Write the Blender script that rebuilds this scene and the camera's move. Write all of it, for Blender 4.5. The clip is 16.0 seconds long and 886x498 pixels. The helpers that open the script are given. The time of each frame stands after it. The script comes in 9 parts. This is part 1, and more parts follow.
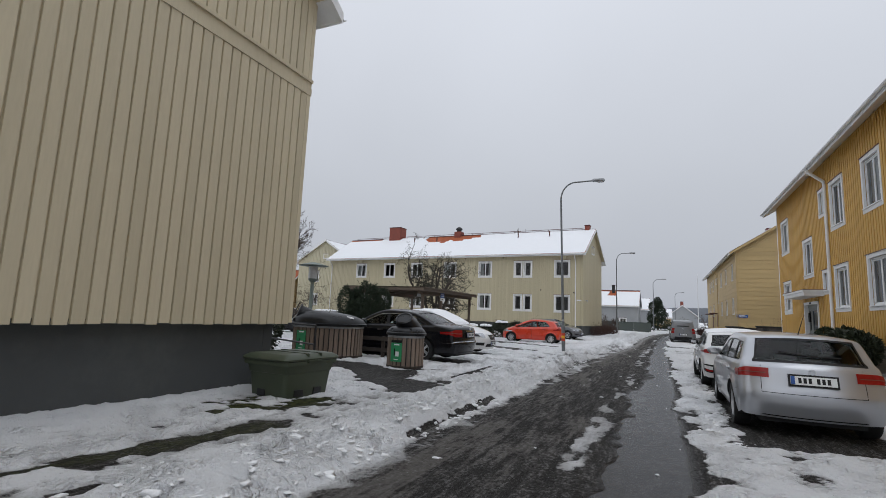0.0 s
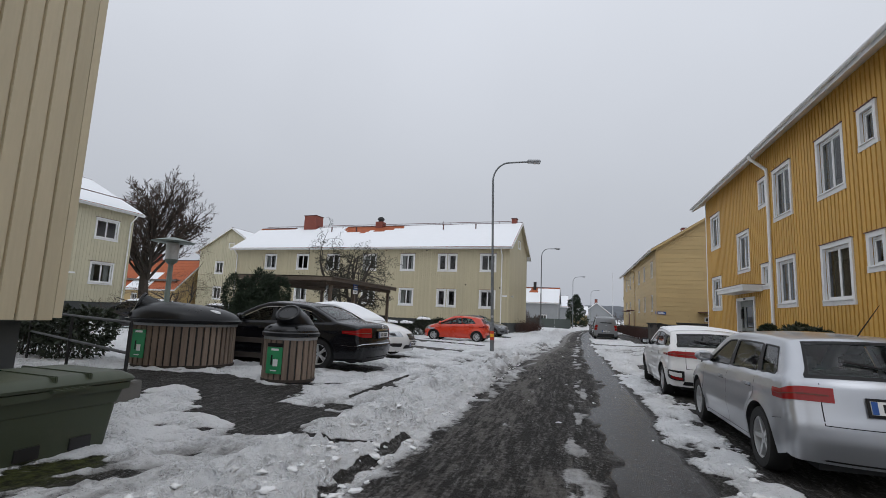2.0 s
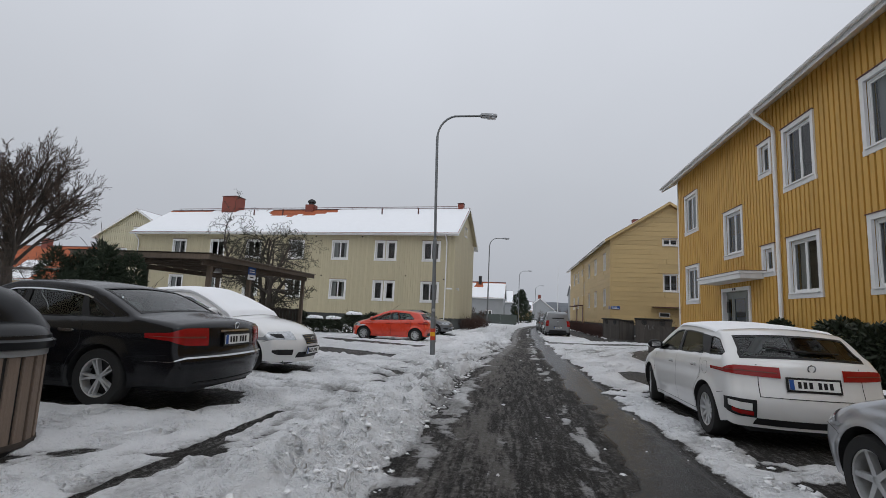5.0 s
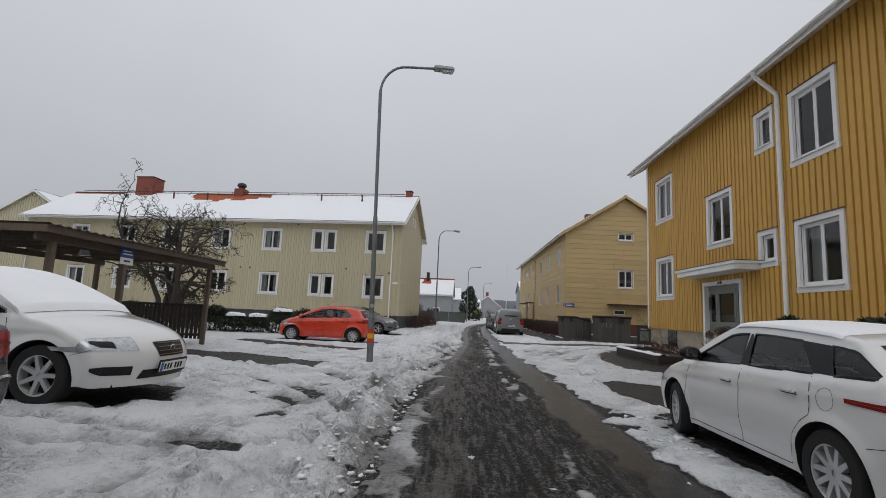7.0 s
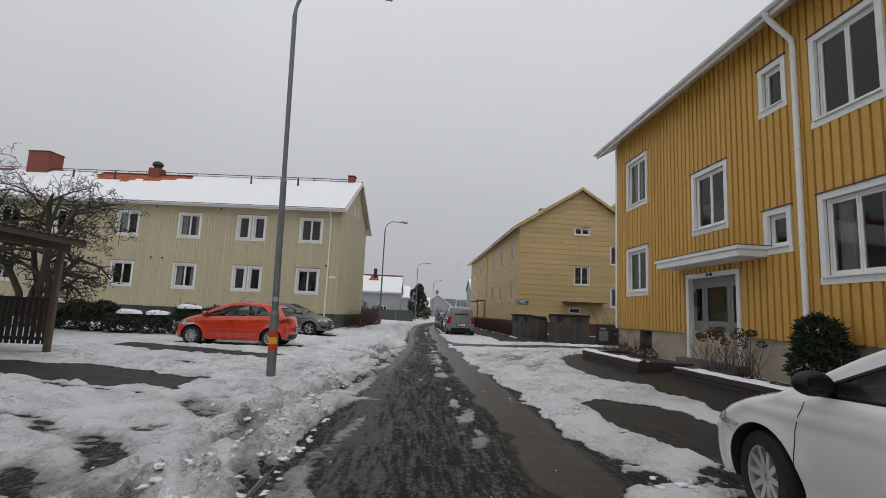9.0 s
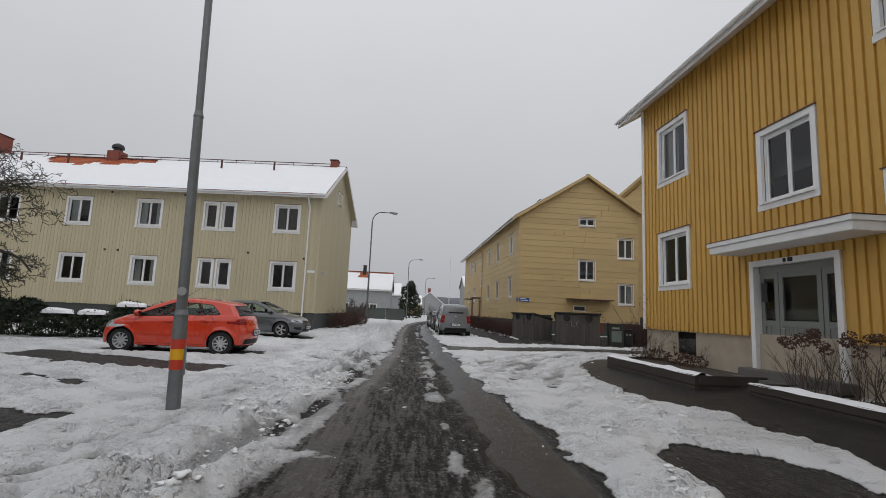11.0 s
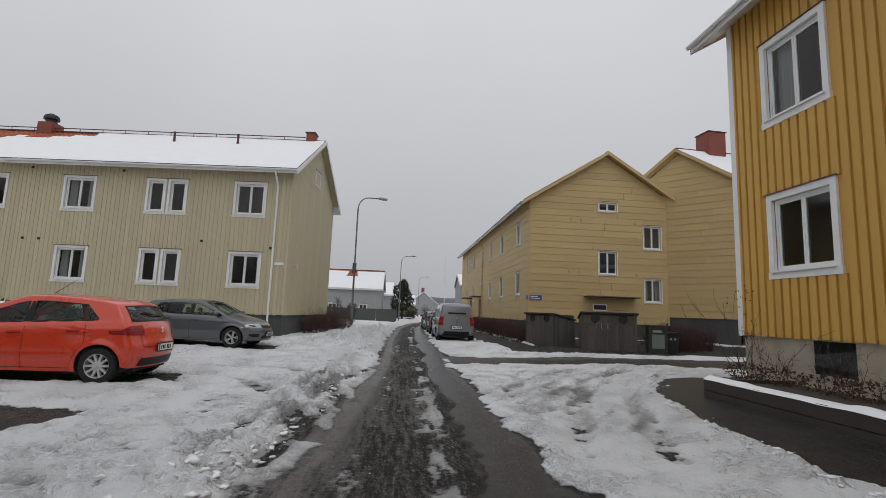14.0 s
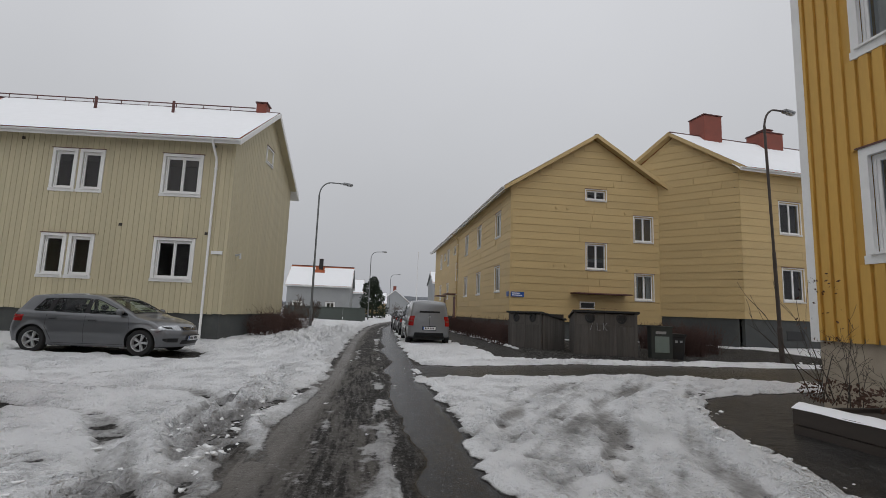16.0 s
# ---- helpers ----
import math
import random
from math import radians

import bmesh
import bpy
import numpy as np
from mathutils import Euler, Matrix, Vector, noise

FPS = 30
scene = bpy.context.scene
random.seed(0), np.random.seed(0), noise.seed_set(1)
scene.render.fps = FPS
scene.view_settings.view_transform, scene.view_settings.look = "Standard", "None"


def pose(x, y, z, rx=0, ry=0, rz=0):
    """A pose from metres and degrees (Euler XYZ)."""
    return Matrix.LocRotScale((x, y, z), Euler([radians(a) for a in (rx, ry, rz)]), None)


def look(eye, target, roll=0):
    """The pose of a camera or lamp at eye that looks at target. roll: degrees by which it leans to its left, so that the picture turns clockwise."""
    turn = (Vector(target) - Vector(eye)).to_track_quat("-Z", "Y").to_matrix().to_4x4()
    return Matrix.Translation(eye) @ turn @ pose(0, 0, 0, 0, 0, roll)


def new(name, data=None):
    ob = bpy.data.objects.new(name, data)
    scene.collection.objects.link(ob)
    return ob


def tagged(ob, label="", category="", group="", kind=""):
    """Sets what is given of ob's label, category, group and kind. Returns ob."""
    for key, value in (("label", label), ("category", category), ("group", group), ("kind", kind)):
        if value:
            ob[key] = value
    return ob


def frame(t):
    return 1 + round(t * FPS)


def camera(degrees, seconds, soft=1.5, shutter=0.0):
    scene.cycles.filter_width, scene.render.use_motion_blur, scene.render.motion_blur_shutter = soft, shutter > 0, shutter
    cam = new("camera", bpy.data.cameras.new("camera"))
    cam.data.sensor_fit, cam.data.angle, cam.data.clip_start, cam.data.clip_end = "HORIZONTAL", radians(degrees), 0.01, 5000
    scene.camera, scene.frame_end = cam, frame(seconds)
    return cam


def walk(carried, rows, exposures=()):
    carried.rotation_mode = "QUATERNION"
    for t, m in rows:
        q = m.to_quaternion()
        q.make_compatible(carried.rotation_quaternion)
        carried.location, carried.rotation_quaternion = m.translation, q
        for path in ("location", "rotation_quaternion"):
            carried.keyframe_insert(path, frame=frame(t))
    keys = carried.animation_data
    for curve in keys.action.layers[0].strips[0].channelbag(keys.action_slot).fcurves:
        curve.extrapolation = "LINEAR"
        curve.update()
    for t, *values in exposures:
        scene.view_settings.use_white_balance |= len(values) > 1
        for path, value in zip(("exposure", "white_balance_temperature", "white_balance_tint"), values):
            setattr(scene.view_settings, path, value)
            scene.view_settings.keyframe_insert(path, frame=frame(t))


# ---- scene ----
cam = camera(85.1, 16.0, soft=0.4)
METRES, EYE, TILT, LEAN, TURN = 25.36, 1.42, 0.0, 0.0, 24.4
ROWS = [
    (0.0, 0.0, 0.0, 0.0, -0.32, 7.68, -2.38),
    (0.5, 0.0011, 0.0316, 0.0003, -3.14, 7.47, -2.51),
    (1.0, 0.0046, 0.0639, -0.0015, -5.82, 7.64, -2.56),
    (1.5, 0.0105, 0.0956, -0.0015, -8.39, 7.52, -2.59),
    (2.0, 0.0166, 0.1262, -0.002, -9.42, 7.69, -2.54),
    (2.5, 0.024, 0.1557, -0.0014, -11.89, 7.33, -2.62),
    (3.0, 0.0331, 0.1854, -0.0029, -13.6, 7.35, -2.61),
    (3.5, 0.0428, 0.2137, -0.0026, -15.15, 7.2, -2.6),
    (4.0, 0.0504, 0.244, -0.0035, -15.24, 7.37, -2.5),
    (6.5, 0.0988, 0.3929, -0.0058, -20.16, 7.56, -2.6),
    (7.0, 0.1089, 0.4224, -0.0062, -22.26, 7.52, -2.6),
    (7.5, 0.1261, 0.4492, -0.0064, -23.88, 7.58, -2.75),
    (8.0, 0.1382, 0.4786, -0.007, -25.32, 7.5, -2.72),
    (8.5, 0.1538, 0.5055, -0.0071, -27.28, 7.62, -2.83),
    (11.0, 0.2283, 0.6424, -0.007, -29.04, 7.47, -2.5),
    (11.5, 0.2418, 0.6716, -0.0077, -28.22, 7.59, -2.38),
    (12.0, 0.2554, 0.7002, -0.0067, -28.12, 7.49, -2.28),
    (12.5, 0.268, 0.7298, -0.0072, -27.87, 7.57, -2.18),
    (13.0, 0.2821, 0.7579, -0.0066, -28.52, 7.42, -2.17),
    (13.5, 0.296, 0.7858, -0.0071, -28.67, 7.56, -2.07),
    (14.0, 0.3108, 0.8124, -0.0067, -29.84, 7.53, -2.11),
    (14.5, 0.326, 0.8391, -0.0072, -30.46, 7.63, -2.05),
    (15.0, 0.3421, 0.8644, -0.0066, -31.32, 7.39, -2.08),
    (15.5, 0.3571, 0.8909, -0.0075, -31.73, 7.33, -1.99),
    (16.0, 0.3741, 0.9161, -0.0071, -33.06, 7.52, -2.08),
]
walk(cam, [(t, pose(0, 0, EYE, TILT, LEAN, TURN) @ pose(METRES * x, METRES * y, METRES * z, 90 + pitch, roll, yaw)) for t, x, y, z, yaw, pitch, roll in ROWS],
     [(0.0, -0.02, 6150, 10), (4.0, -0.06, 6150, 10), (7.0, -0.17, 6350, 10), (11.0, -0.12, 6450, 10), (16.0, -0.18, 6450, 10)])

# ---- world and light: flat winter overcast ----
world = bpy.data.worlds.new("overcast_sky")
scene.world = world
world.use_nodes = True
wn, wl = world.node_tree.nodes, world.node_tree.links
wn.clear()
w_out = wn.new("ShaderNodeOutputWorld")
w_bg = wn.new("ShaderNodeBackground")
w_sky = wn.new("ShaderNodeTexSky")
w_sky.sky_type = 'NISHITA'
w_sky.sun_disc = False
w_sky.sun_elevation = radians(22)
w_sky.sun_rotation = radians(200)
w_sky.air_density, w_sky.dust_density = 1.5, 5.0
w_hsv = wn.new("ShaderNodeHueSaturation")
w_hsv.inputs["Saturation"].default_value = 0.25
w_hsv.inputs["Value"].default_value = 0.10
w_tc = wn.new("ShaderNodeTexCoord")
w_sep = wn.new("ShaderNodeSeparateXYZ")
w_ramp = wn.new("ShaderNodeValToRGB")
w_ramp.color_ramp.elements[0].position = 0.0
w_ramp.color_ramp.elements[0].color = (0.47, 0.485, 0.52, 1)
w_ramp.color_ramp.elements[1].position = 1.0
w_ramp.color_ramp.elements[1].color = (1.16, 1.17, 1.20, 1)
for pos, col in ((0.06, (0.50, 0.51, 0.54, 1)), (0.25, (0.59, 0.60, 0.625, 1)), (0.56, (0.75, 0.76, 0.79, 1))):
    e = w_ramp.color_ramp.elements.new(pos)
    e.color = col
w_noise = wn.new("ShaderNodeTexNoise")
w_noise.inputs["Scale"].default_value = 2.2
w_noise.inputs["Detail"].default_value = 4
w_map = wn.new("ShaderNodeMapRange")
w_map.inputs["To Min"].default_value = 0.93
w_map.inputs["To Max"].default_value = 1.07
w_mul = wn.new("ShaderNodeMixRGB")
w_mul.blend_type = 'MULTIPLY'
w_mul.inputs[0].default_value = 1.0
w_mix = wn.new("ShaderNodeMixRGB")
w_mix.inputs[0].default_value = 0.93
wl.new(w_tc.outputs["Generated"], w_sep.inputs[0])
wl.new(w_sep.outputs["Z"], w_ramp.inputs[0])
wl.new(w_tc.outputs["Generated"], w_noise.inputs["Vector"])
wl.new(w_noise.outputs[0], w_map.inputs[0])
wl.new(w_ramp.outputs[0], w_mul.inputs[1])
wl.new(w_map.outputs[0], w_mul.inputs[2])
wl.new(w_sky.outputs[0], w_hsv.inputs["Color"])
wl.new(w_hsv.outputs[0], w_mix.inputs[1])
wl.new(w_mul.outputs[0], w_mix.inputs[2])
wl.new(w_mix.outputs[0], w_bg.inputs[0])
w_bg.inputs[1].default_value = 1.0
wl.new(w_bg.outputs[0], w_out.inputs[0])
sun_data = bpy.data.lights.new("sun", 'SUN')
sun_data.energy, sun_data.angle, sun_data.color = 0.3, radians(30), (1.0, 0.98, 0.95)
sun = new("sun", sun_data)
sun.matrix_world = look((0, 0, 60), (-12, 30, 8))

# ---- materials ----


def nd(m, kind, **inputs):
    n = m.node_tree.nodes.new(kind)
    for k, v in inputs.items():
        n.inputs[k.replace("_", " ")].default_value = v
    return n


def mat(name, color, rough=0.7, metal=0.0, var=0.15, scale=3.0, fine=60.0, bump=0.15, coat=0.0, piece=0.0, dirt=None, dirt_amt=0.0,
        stretch=(1, 1, 1), spec=0.5, rvar=0.1):
    """A plain surface with variation at two scales, a fine relief, and an optional second colour of stains."""
    m = bpy.data.materials.new(name)
    m.use_nodes = True
    L = m.node_tree.links
    b = m.node_tree.nodes["Principled BSDF"]
    tc = nd(m, "ShaderNodeTexCoord")
    mp = nd(m, "ShaderNodeMapping", Scale=stretch)
    L.new(tc.outputs["Object"], mp.inputs[0])
    oi = nd(m, "ShaderNodeObjectInfo")
    addv = m.node_tree.nodes.new("ShaderNodeVectorMath")
    L.new(mp.outputs[0], addv.inputs[0])
    comb = nd(m, "ShaderNodeCombineXYZ")
    mulr = nd(m, "ShaderNodeMath")
    mulr.operation = 'MULTIPLY'
    mulr.inputs[1].default_value = 37.0
    L.new(oi.outputs["Random"], mulr.inputs[0])
    L.new(mulr.outputs[0], comb.inputs[0])
    L.new(mulr.outputs[0], comb.inputs[2])
    L.new(comb.outputs[0], addv.inputs[1])
    n1 = nd(m, "ShaderNodeTexNoise", Scale=scale, Detail=5.0, Roughness=0.6)
    n2 = nd(m, "ShaderNodeTexNoise", Scale=fine, Detail=3.0, Roughness=0.6)
    L.new(addv.outputs[0], n1.inputs["Vector"])
    L.new(addv.outputs[0], n2.inputs["Vector"])
    avg = nd(m, "ShaderNodeMixRGB", Fac=0.4)
    L.new(n1.outputs[0], avg.inputs[1])
    L.new(n2.outputs[0], avg.inputs[2])
    mr = nd(m, "ShaderNodeMapRange")
    mr.inputs["From Min"].default_value, mr.inputs["From Max"].default_value = 0.3, 0.7
    mr.inputs["To Min"].default_value, mr.inputs["To Max"].default_value = 1 - var, 1 + var
    L.new(avg.outputs[0], mr.inputs[0])
    pr = nd(m, "ShaderNodeMapRange")
    pr.inputs["To Min"].default_value, pr.inputs["To Max"].default_value = 1 - piece, 1 + piece
    L.new(oi.outputs["Random"], pr.inputs[0])
    mul = nd(m, "ShaderNodeMath")
    mul.operation = 'MULTIPLY'
    L.new(mr.outputs[0], mul.inputs[0])
    L.new(pr.outputs[0], mul.inputs[1])
    col = nd(m, "ShaderNodeMixRGB", Fac=1.0)
    col.blend_type = 'MULTIPLY'
    col.inputs[1].default_value = (*color, 1)
    L.new(mul.outputs[0], col.inputs[2])
    final = col.outputs[0]
    if dirt:
        n3 = nd(m, "ShaderNodeTexNoise", Scale=scale * 0.45, Detail=8.0, Roughness=0.72)
        L.new(addv.outputs[0], n3.inputs["Vector"])
        dr = nd(m, "ShaderNodeMapRange")
        dr.inputs["From Min"].default_value, dr.inputs["From Max"].default_value = 0.5, 0.78
        dr.inputs["To Max"].default_value = dirt_amt
        L.new(n3.outputs[0], dr.inputs[0])
        dm = nd(m, "ShaderNodeMixRGB")
        dm.inputs[2].default_value = (*dirt, 1)
        L.new(dr.outputs[0], dm.inputs[0])
        L.new(final, dm.inputs[1])
        final = dm.outputs[0]
    L.new(final, b.inputs["Base Color"])
    rr = nd(m, "ShaderNodeMapRange")
    rr.inputs["To Min"].default_value, rr.inputs["To Max"].default_value = max(0.02, rough - rvar), min(1, rough + rvar)
    L.new(n1.outputs[0], rr.inputs[0])
    L.new(rr.outputs[0], b.inputs["Roughness"])
    b.inputs["Metallic"].default_value = metal
    b.inputs["Coat Weight"].default_value = coat
    b.inputs["Coat Roughness"].default_value = 0.05
    b.inputs["Specular IOR Level"].default_value = spec
    if bump:
        bp = nd(m, "ShaderNodeBump", Strength=bump, Distance=0.01)
        L.new(avg.outputs[0], bp.inputs["Height"])
        L.new(bp.outputs[0], b.inputs["Normal"])
    return m


def glass(name, tint, gloss=1.5):
    """A thin pane: lets the view through with a tint, mirrors the surroundings by Fresnel."""
    m = bpy.data.materials.new(name)
    m.use_nodes = True
    L = m.node_tree.links
    m.node_tree.nodes.remove(m.node_tree.nodes["Principled BSDF"])
    o = m.node_tree.nodes["Material Output"]
    t = nd(m, "ShaderNodeBsdfTransparent", Color=(*tint, 1))
    g = nd(m, "ShaderNodeBsdfGlossy", Roughness=0.03)
    f = nd(m, "ShaderNodeFresnel", IOR=gloss)
    n = nd(m, "ShaderNodeTexNoise", Scale=1.3, Detail=1.0)
    bp = nd(m, "ShaderNodeBump", Strength=0.04, Distance=0.05)
    L.new(n.outputs[0], bp.inputs["Height"])
    L.new(bp.outputs[0], g.inputs["Normal"])
    x = nd(m, "ShaderNodeMixShader")
    L.new(f.outputs[0], x.inputs[0])
    L.new(t.outputs[0], x.inputs[1])
    L.new(g.outputs[0], x.inputs[2])
    L.new(x.outputs[0], o.inputs[0])
    return m


M = {}
M["yellow"] = mat("ochre_painted_board", (0.57, 0.335, 0.072), 0.62, var=0.10, scale=1.4, fine=25, bump=0.12, piece=0.05, stretch=(1, 1, 0.15), dirt=(0.38, 0.24, 0.07), dirt_amt=0.25)
M["yellow_pale"] = mat("pale_yellow_painted_board", (0.50, 0.365, 0.170), 0.6, var=0.10, scale=0.9, fine=25, bump=0.12, piece=0.05, stretch=(0.3, 0.3, 1), dirt=(0.33, 0.25, 0.11), dirt_amt=0.45)
M["cream"] = mat("cream_painted_board", (0.50, 0.445, 0.30), 0.62, var=0.08, scale=1.4, fine=25, bump=0.12, piece=0.045, stretch=(1, 1, 0.15), dirt=(0.40, 0.37, 0.25), dirt_amt=0.25)
M["beige"] = mat("beige_painted_board", (0.56, 0.485, 0.335), 0.62, var=0.08, scale=1.6, fine=30, bump=0.15, piece=0.05, stretch=(1, 1, 0.12), dirt=(0.33, 0.28, 0.18), dirt_amt=0.3)
M["cream_far"] = mat("pale_cream_board", (0.53, 0.49, 0.35), 0.65, var=0.08, scale=2, piece=0.04)
M["white_wall"] = mat("white_grey_board", (0.30, 0.31, 0.315), 0.7, var=0.1, scale=1.0)
M["white"] = mat("white_painted_wood", (0.78, 0.78, 0.77), 0.5, var=0.05, scale=4, bump=0.06, dirt=(0.5, 0.5, 0.48), dirt_amt=0.25)
M["plinth"] = mat("dark_grey_plinth_render", (0.06, 0.064, 0.064), 0.85, var=0.15, scale=1.2, fine=90, bump=0.35, dirt=(0.13, 0.135, 0.12), dirt_amt=0.5)
M["plinth_stone"] = mat("stained_beige_render", (0.42, 0.36, 0.28), 0.9, var=0.14, scale=1.5, fine=70, bump=0.4, dirt=(0.22, 0.18, 0.14), dirt_amt=0.6)
M["tile"] = mat("orange_clay_tile", (0.38, 0.10, 0.035), 0.75, var=0.25, scale=3, fine=30, bump=0.3)
M["metal_dark"] = mat("dark_sheet_metal", (0.10, 0.035, 0.03), 0.5, var=0.15, scale=3, bump=0.1)
M["brickred"] = mat("red_painted_sheet_chimney", (0.22, 0.055, 0.035), 0.6, var=0.18, scale=3, fine=20, bump=0.2)
M["snow"] = mat("fresh_snow", (0.83, 0.84, 0.86), 0.75, var=0.03, scale=3, fine=50, bump=0.35)
M["snow_old"] = mat("ploughed_grubby_snow", (0.80, 0.805, 0.81), 0.75, var=0.10, scale=6, fine=60, bump=0.5, dirt=(0.32, 0.31, 0.30), dirt_amt=0.4)
# dark grey-brown plaster: the dimness of unlit rooms is put into the colour
M["interior"] = mat("plaster_with_room_shade", (0.17, 0.16, 0.145), 0.9, var=0.1, scale=1)
M["curtain"] = mat("white_curtain_cloth", (0.62, 0.61, 0.58), 0.9, var=0.1, scale=3, stretch=(8, 8, 0.3), bump=0.2)
M["pane"] = glass("window_pane", (0.70, 0.75, 0.77), 1.6)
M["carglass"] = glass("tinted_car_glass", (0.66, 0.76, 0.75), 1.5)
M["galv"] = mat("weathered_galvanised_steel", (0.17, 0.18, 0.185), 0.5, metal=0.4, var=0.2, scale=4, fine=40, bump=0.12)
M["steel"] = mat("dull_grey_steel", (0.34, 0.35, 0.36), 0.45, metal=0.5, var=0.12, scale=4)
M["wood_old"] = mat("weathered_grey_brown_wood", (0.115, 0.088, 0.066), 0.85, var=0.28, scale=3, fine=50, bump=0.4, piece=0.18, stretch=(6, 6, 0.5))
M["wood_dark"] = mat("dark_tarred_wood", (0.045, 0.036, 0.03), 0.8, var=0.25, scale=3, fine=50, bump=0.4, piece=0.15, stretch=(1, 1, 6))
M["wood_slat"] = mat("brown_stained_slat", (0.20, 0.152, 0.118), 0.8, var=0.35, scale=3, fine=60, bump=0.4, piece=0.18, stretch=(8, 8, 0.6))
M["wood_grey"] = mat("greyed_shed_plank", (0.088, 0.080, 0.073), 0.85, var=0.25, scale=3, fine=50, bump=0.4, piece=0.14, stretch=(6, 6, 0.5), dirt=(0.022, 0.020, 0.019), dirt_amt=0.6)
M["rubber_lid"] = mat("black_moulded_plastic", (0.007, 0.0075, 0.009), 0.30, var=0.2, scale=4, fine=120, bump=0.06, spec=0.35)
M["grit_green"] = mat("olive_green_plastic", (0.046, 0.058, 0.034), 0.55, var=0.12, scale=3, fine=90, bump=0.15, dirt=(0.13, 0.12, 0.09), dirt_amt=0.3)
M["black"] = mat("black_painted_metal", (0.015, 0.015, 0.016), 0.5, var=0.2, scale=5)
M["concrete"] = mat("wet_concrete", (0.13, 0.125, 0.115), 0.75, var=0.2, scale=4, fine=80, bump=0.4)
M["bark"] = mat("dark_wet_bark", (0.055, 0.045, 0.037), 0.9, var=0.3, scale=6, fine=40, bump=0.6, stretch=(1, 1, 0.3))
M["twig"] = mat("brown_twig", (0.075, 0.052, 0.040), 0.9, var=0.3, scale=6, bump=0.2)
M["needle"] = mat("dark_evergreen_foliage", (0.022, 0.036, 0.018), 0.8, var=0.4, scale=6, bump=0.2)
M["leaf"] = mat("dark_rhododendron_leaf", (0.026, 0.036, 0.018), 0.5, var=0.4, scale=7, bump=0.1)
M["dryflower"] = mat("dry_brown_flower_head", (0.085, 0.045, 0.032), 0.9, var=0.3, scale=8)
M["hedge"] = mat("reddish_brown_bare_hedge", (0.065, 0.034, 0.028), 0.9, var=0.3, scale=6)
M["lichen"] = mat("grey_green_moss_bark", (0.038, 0.038, 0.026), 0.9, var=0.3, scale=8, bump=0.4)
M["blue_sign"] = mat("blue_sign_enamel", (0.012, 0.075, 0.30), 0.35, var=0.08, scale=6, bump=0.03)
M["white_sign"] = mat("white_sign_enamel", (0.78, 0.79, 0.80), 0.4, var=0.05, scale=6, bump=0.03)
M["green_sign"] = mat("green_printed_sticker", (0.035, 0.27, 0.11), 0.4, var=0.08, scale=6, bump=0.03)
M["band_red"] = mat("red_reflective_tape", (0.50, 0.045, 0.02), 0.4, var=0.1, scale=6)
M["band_yellow"] = mat("yellow_reflective_tape", (0.72, 0.38, 0.01), 0.4, var=0.1, scale=6)
M["forest"] = mat("distant_bare_forest", (0.11, 0.12, 0.135), 0.95, var=0.25, scale=0.02, fine=0.3)
M["door_grey"] = mat("grey_green_painted_door", (0.19, 0.20, 0.185), 0.5, var=0.08, scale=3, bump=0.08)
M["door_brown"] = mat("reddish_brown_door", (0.13, 0.035, 0.02), 0.55, var=0.15, scale=4)
M["lampglass"] = mat("opal_lamp_glass", (0.55, 0.56, 0.57), 0.3, var=0.05, scale=4)

# ---- small mesh helpers ----


def part(name, bm, material, parent=None, label="", smooth=False, category="", kind=""):
    """Links a bmesh as one mesh object under a thing or a part."""
    me = bpy.data.meshes.new(name)
    bm.normal_update()
    bm.to_mesh(me)
    bm.free()
    if smooth:
        me.shade_smooth()
        me.set_sharp_from_angle(angle=radians(40))
    for mt in (material if isinstance(material, (list, tuple)) else [material]):
        me.materials.append(mt)
    ob = new(name, me)
    if parent:
        ob.parent = parent
    return tagged(ob, label, category, "", kind)


def share(name, me, parent, m=None):
    ob = new(name, me)
    ob.parent = parent
    if m is not None:
        ob.matrix_basis = m
    return ob


def thing(name, label, category, m=None, group="", kind=""):
    ob = new(name)
    ob.empty_display_size = 0.2
    if m is not None:
        ob.matrix_basis = m
    return tagged(ob, label, category, group, kind)


def box(bm, x0, x1, y0, y1, z0, z1, m=None, bevel=0.0):
    geo = bmesh.ops.create_cube(bm, size=1.0, matrix=Matrix.Translation(((x0 + x1) / 2, (y0 + y1) / 2, (z0 + z1) / 2)) @ Matrix.Diagonal((x1 - x0, y1 - y0, z1 - z0, 1)))
    vs = geo["verts"]
    if bevel:
        es = list({e for v in vs for e in v.link_edges})
        r = bmesh.ops.bevel(bm, geom=es, offset=bevel, segments=2, affect='EDGES', clamp_overlap=True)
        vs = list({v for f in r["faces"] for v in f.verts} | {v for v in vs if v.is_valid})
    if m is not None:
        bmesh.ops.transform(bm, matrix=m, verts=vs)
    return vs


def bx(*a, **k):
    bm = bmesh.new()
    box(bm, *a, **k)
    return bm


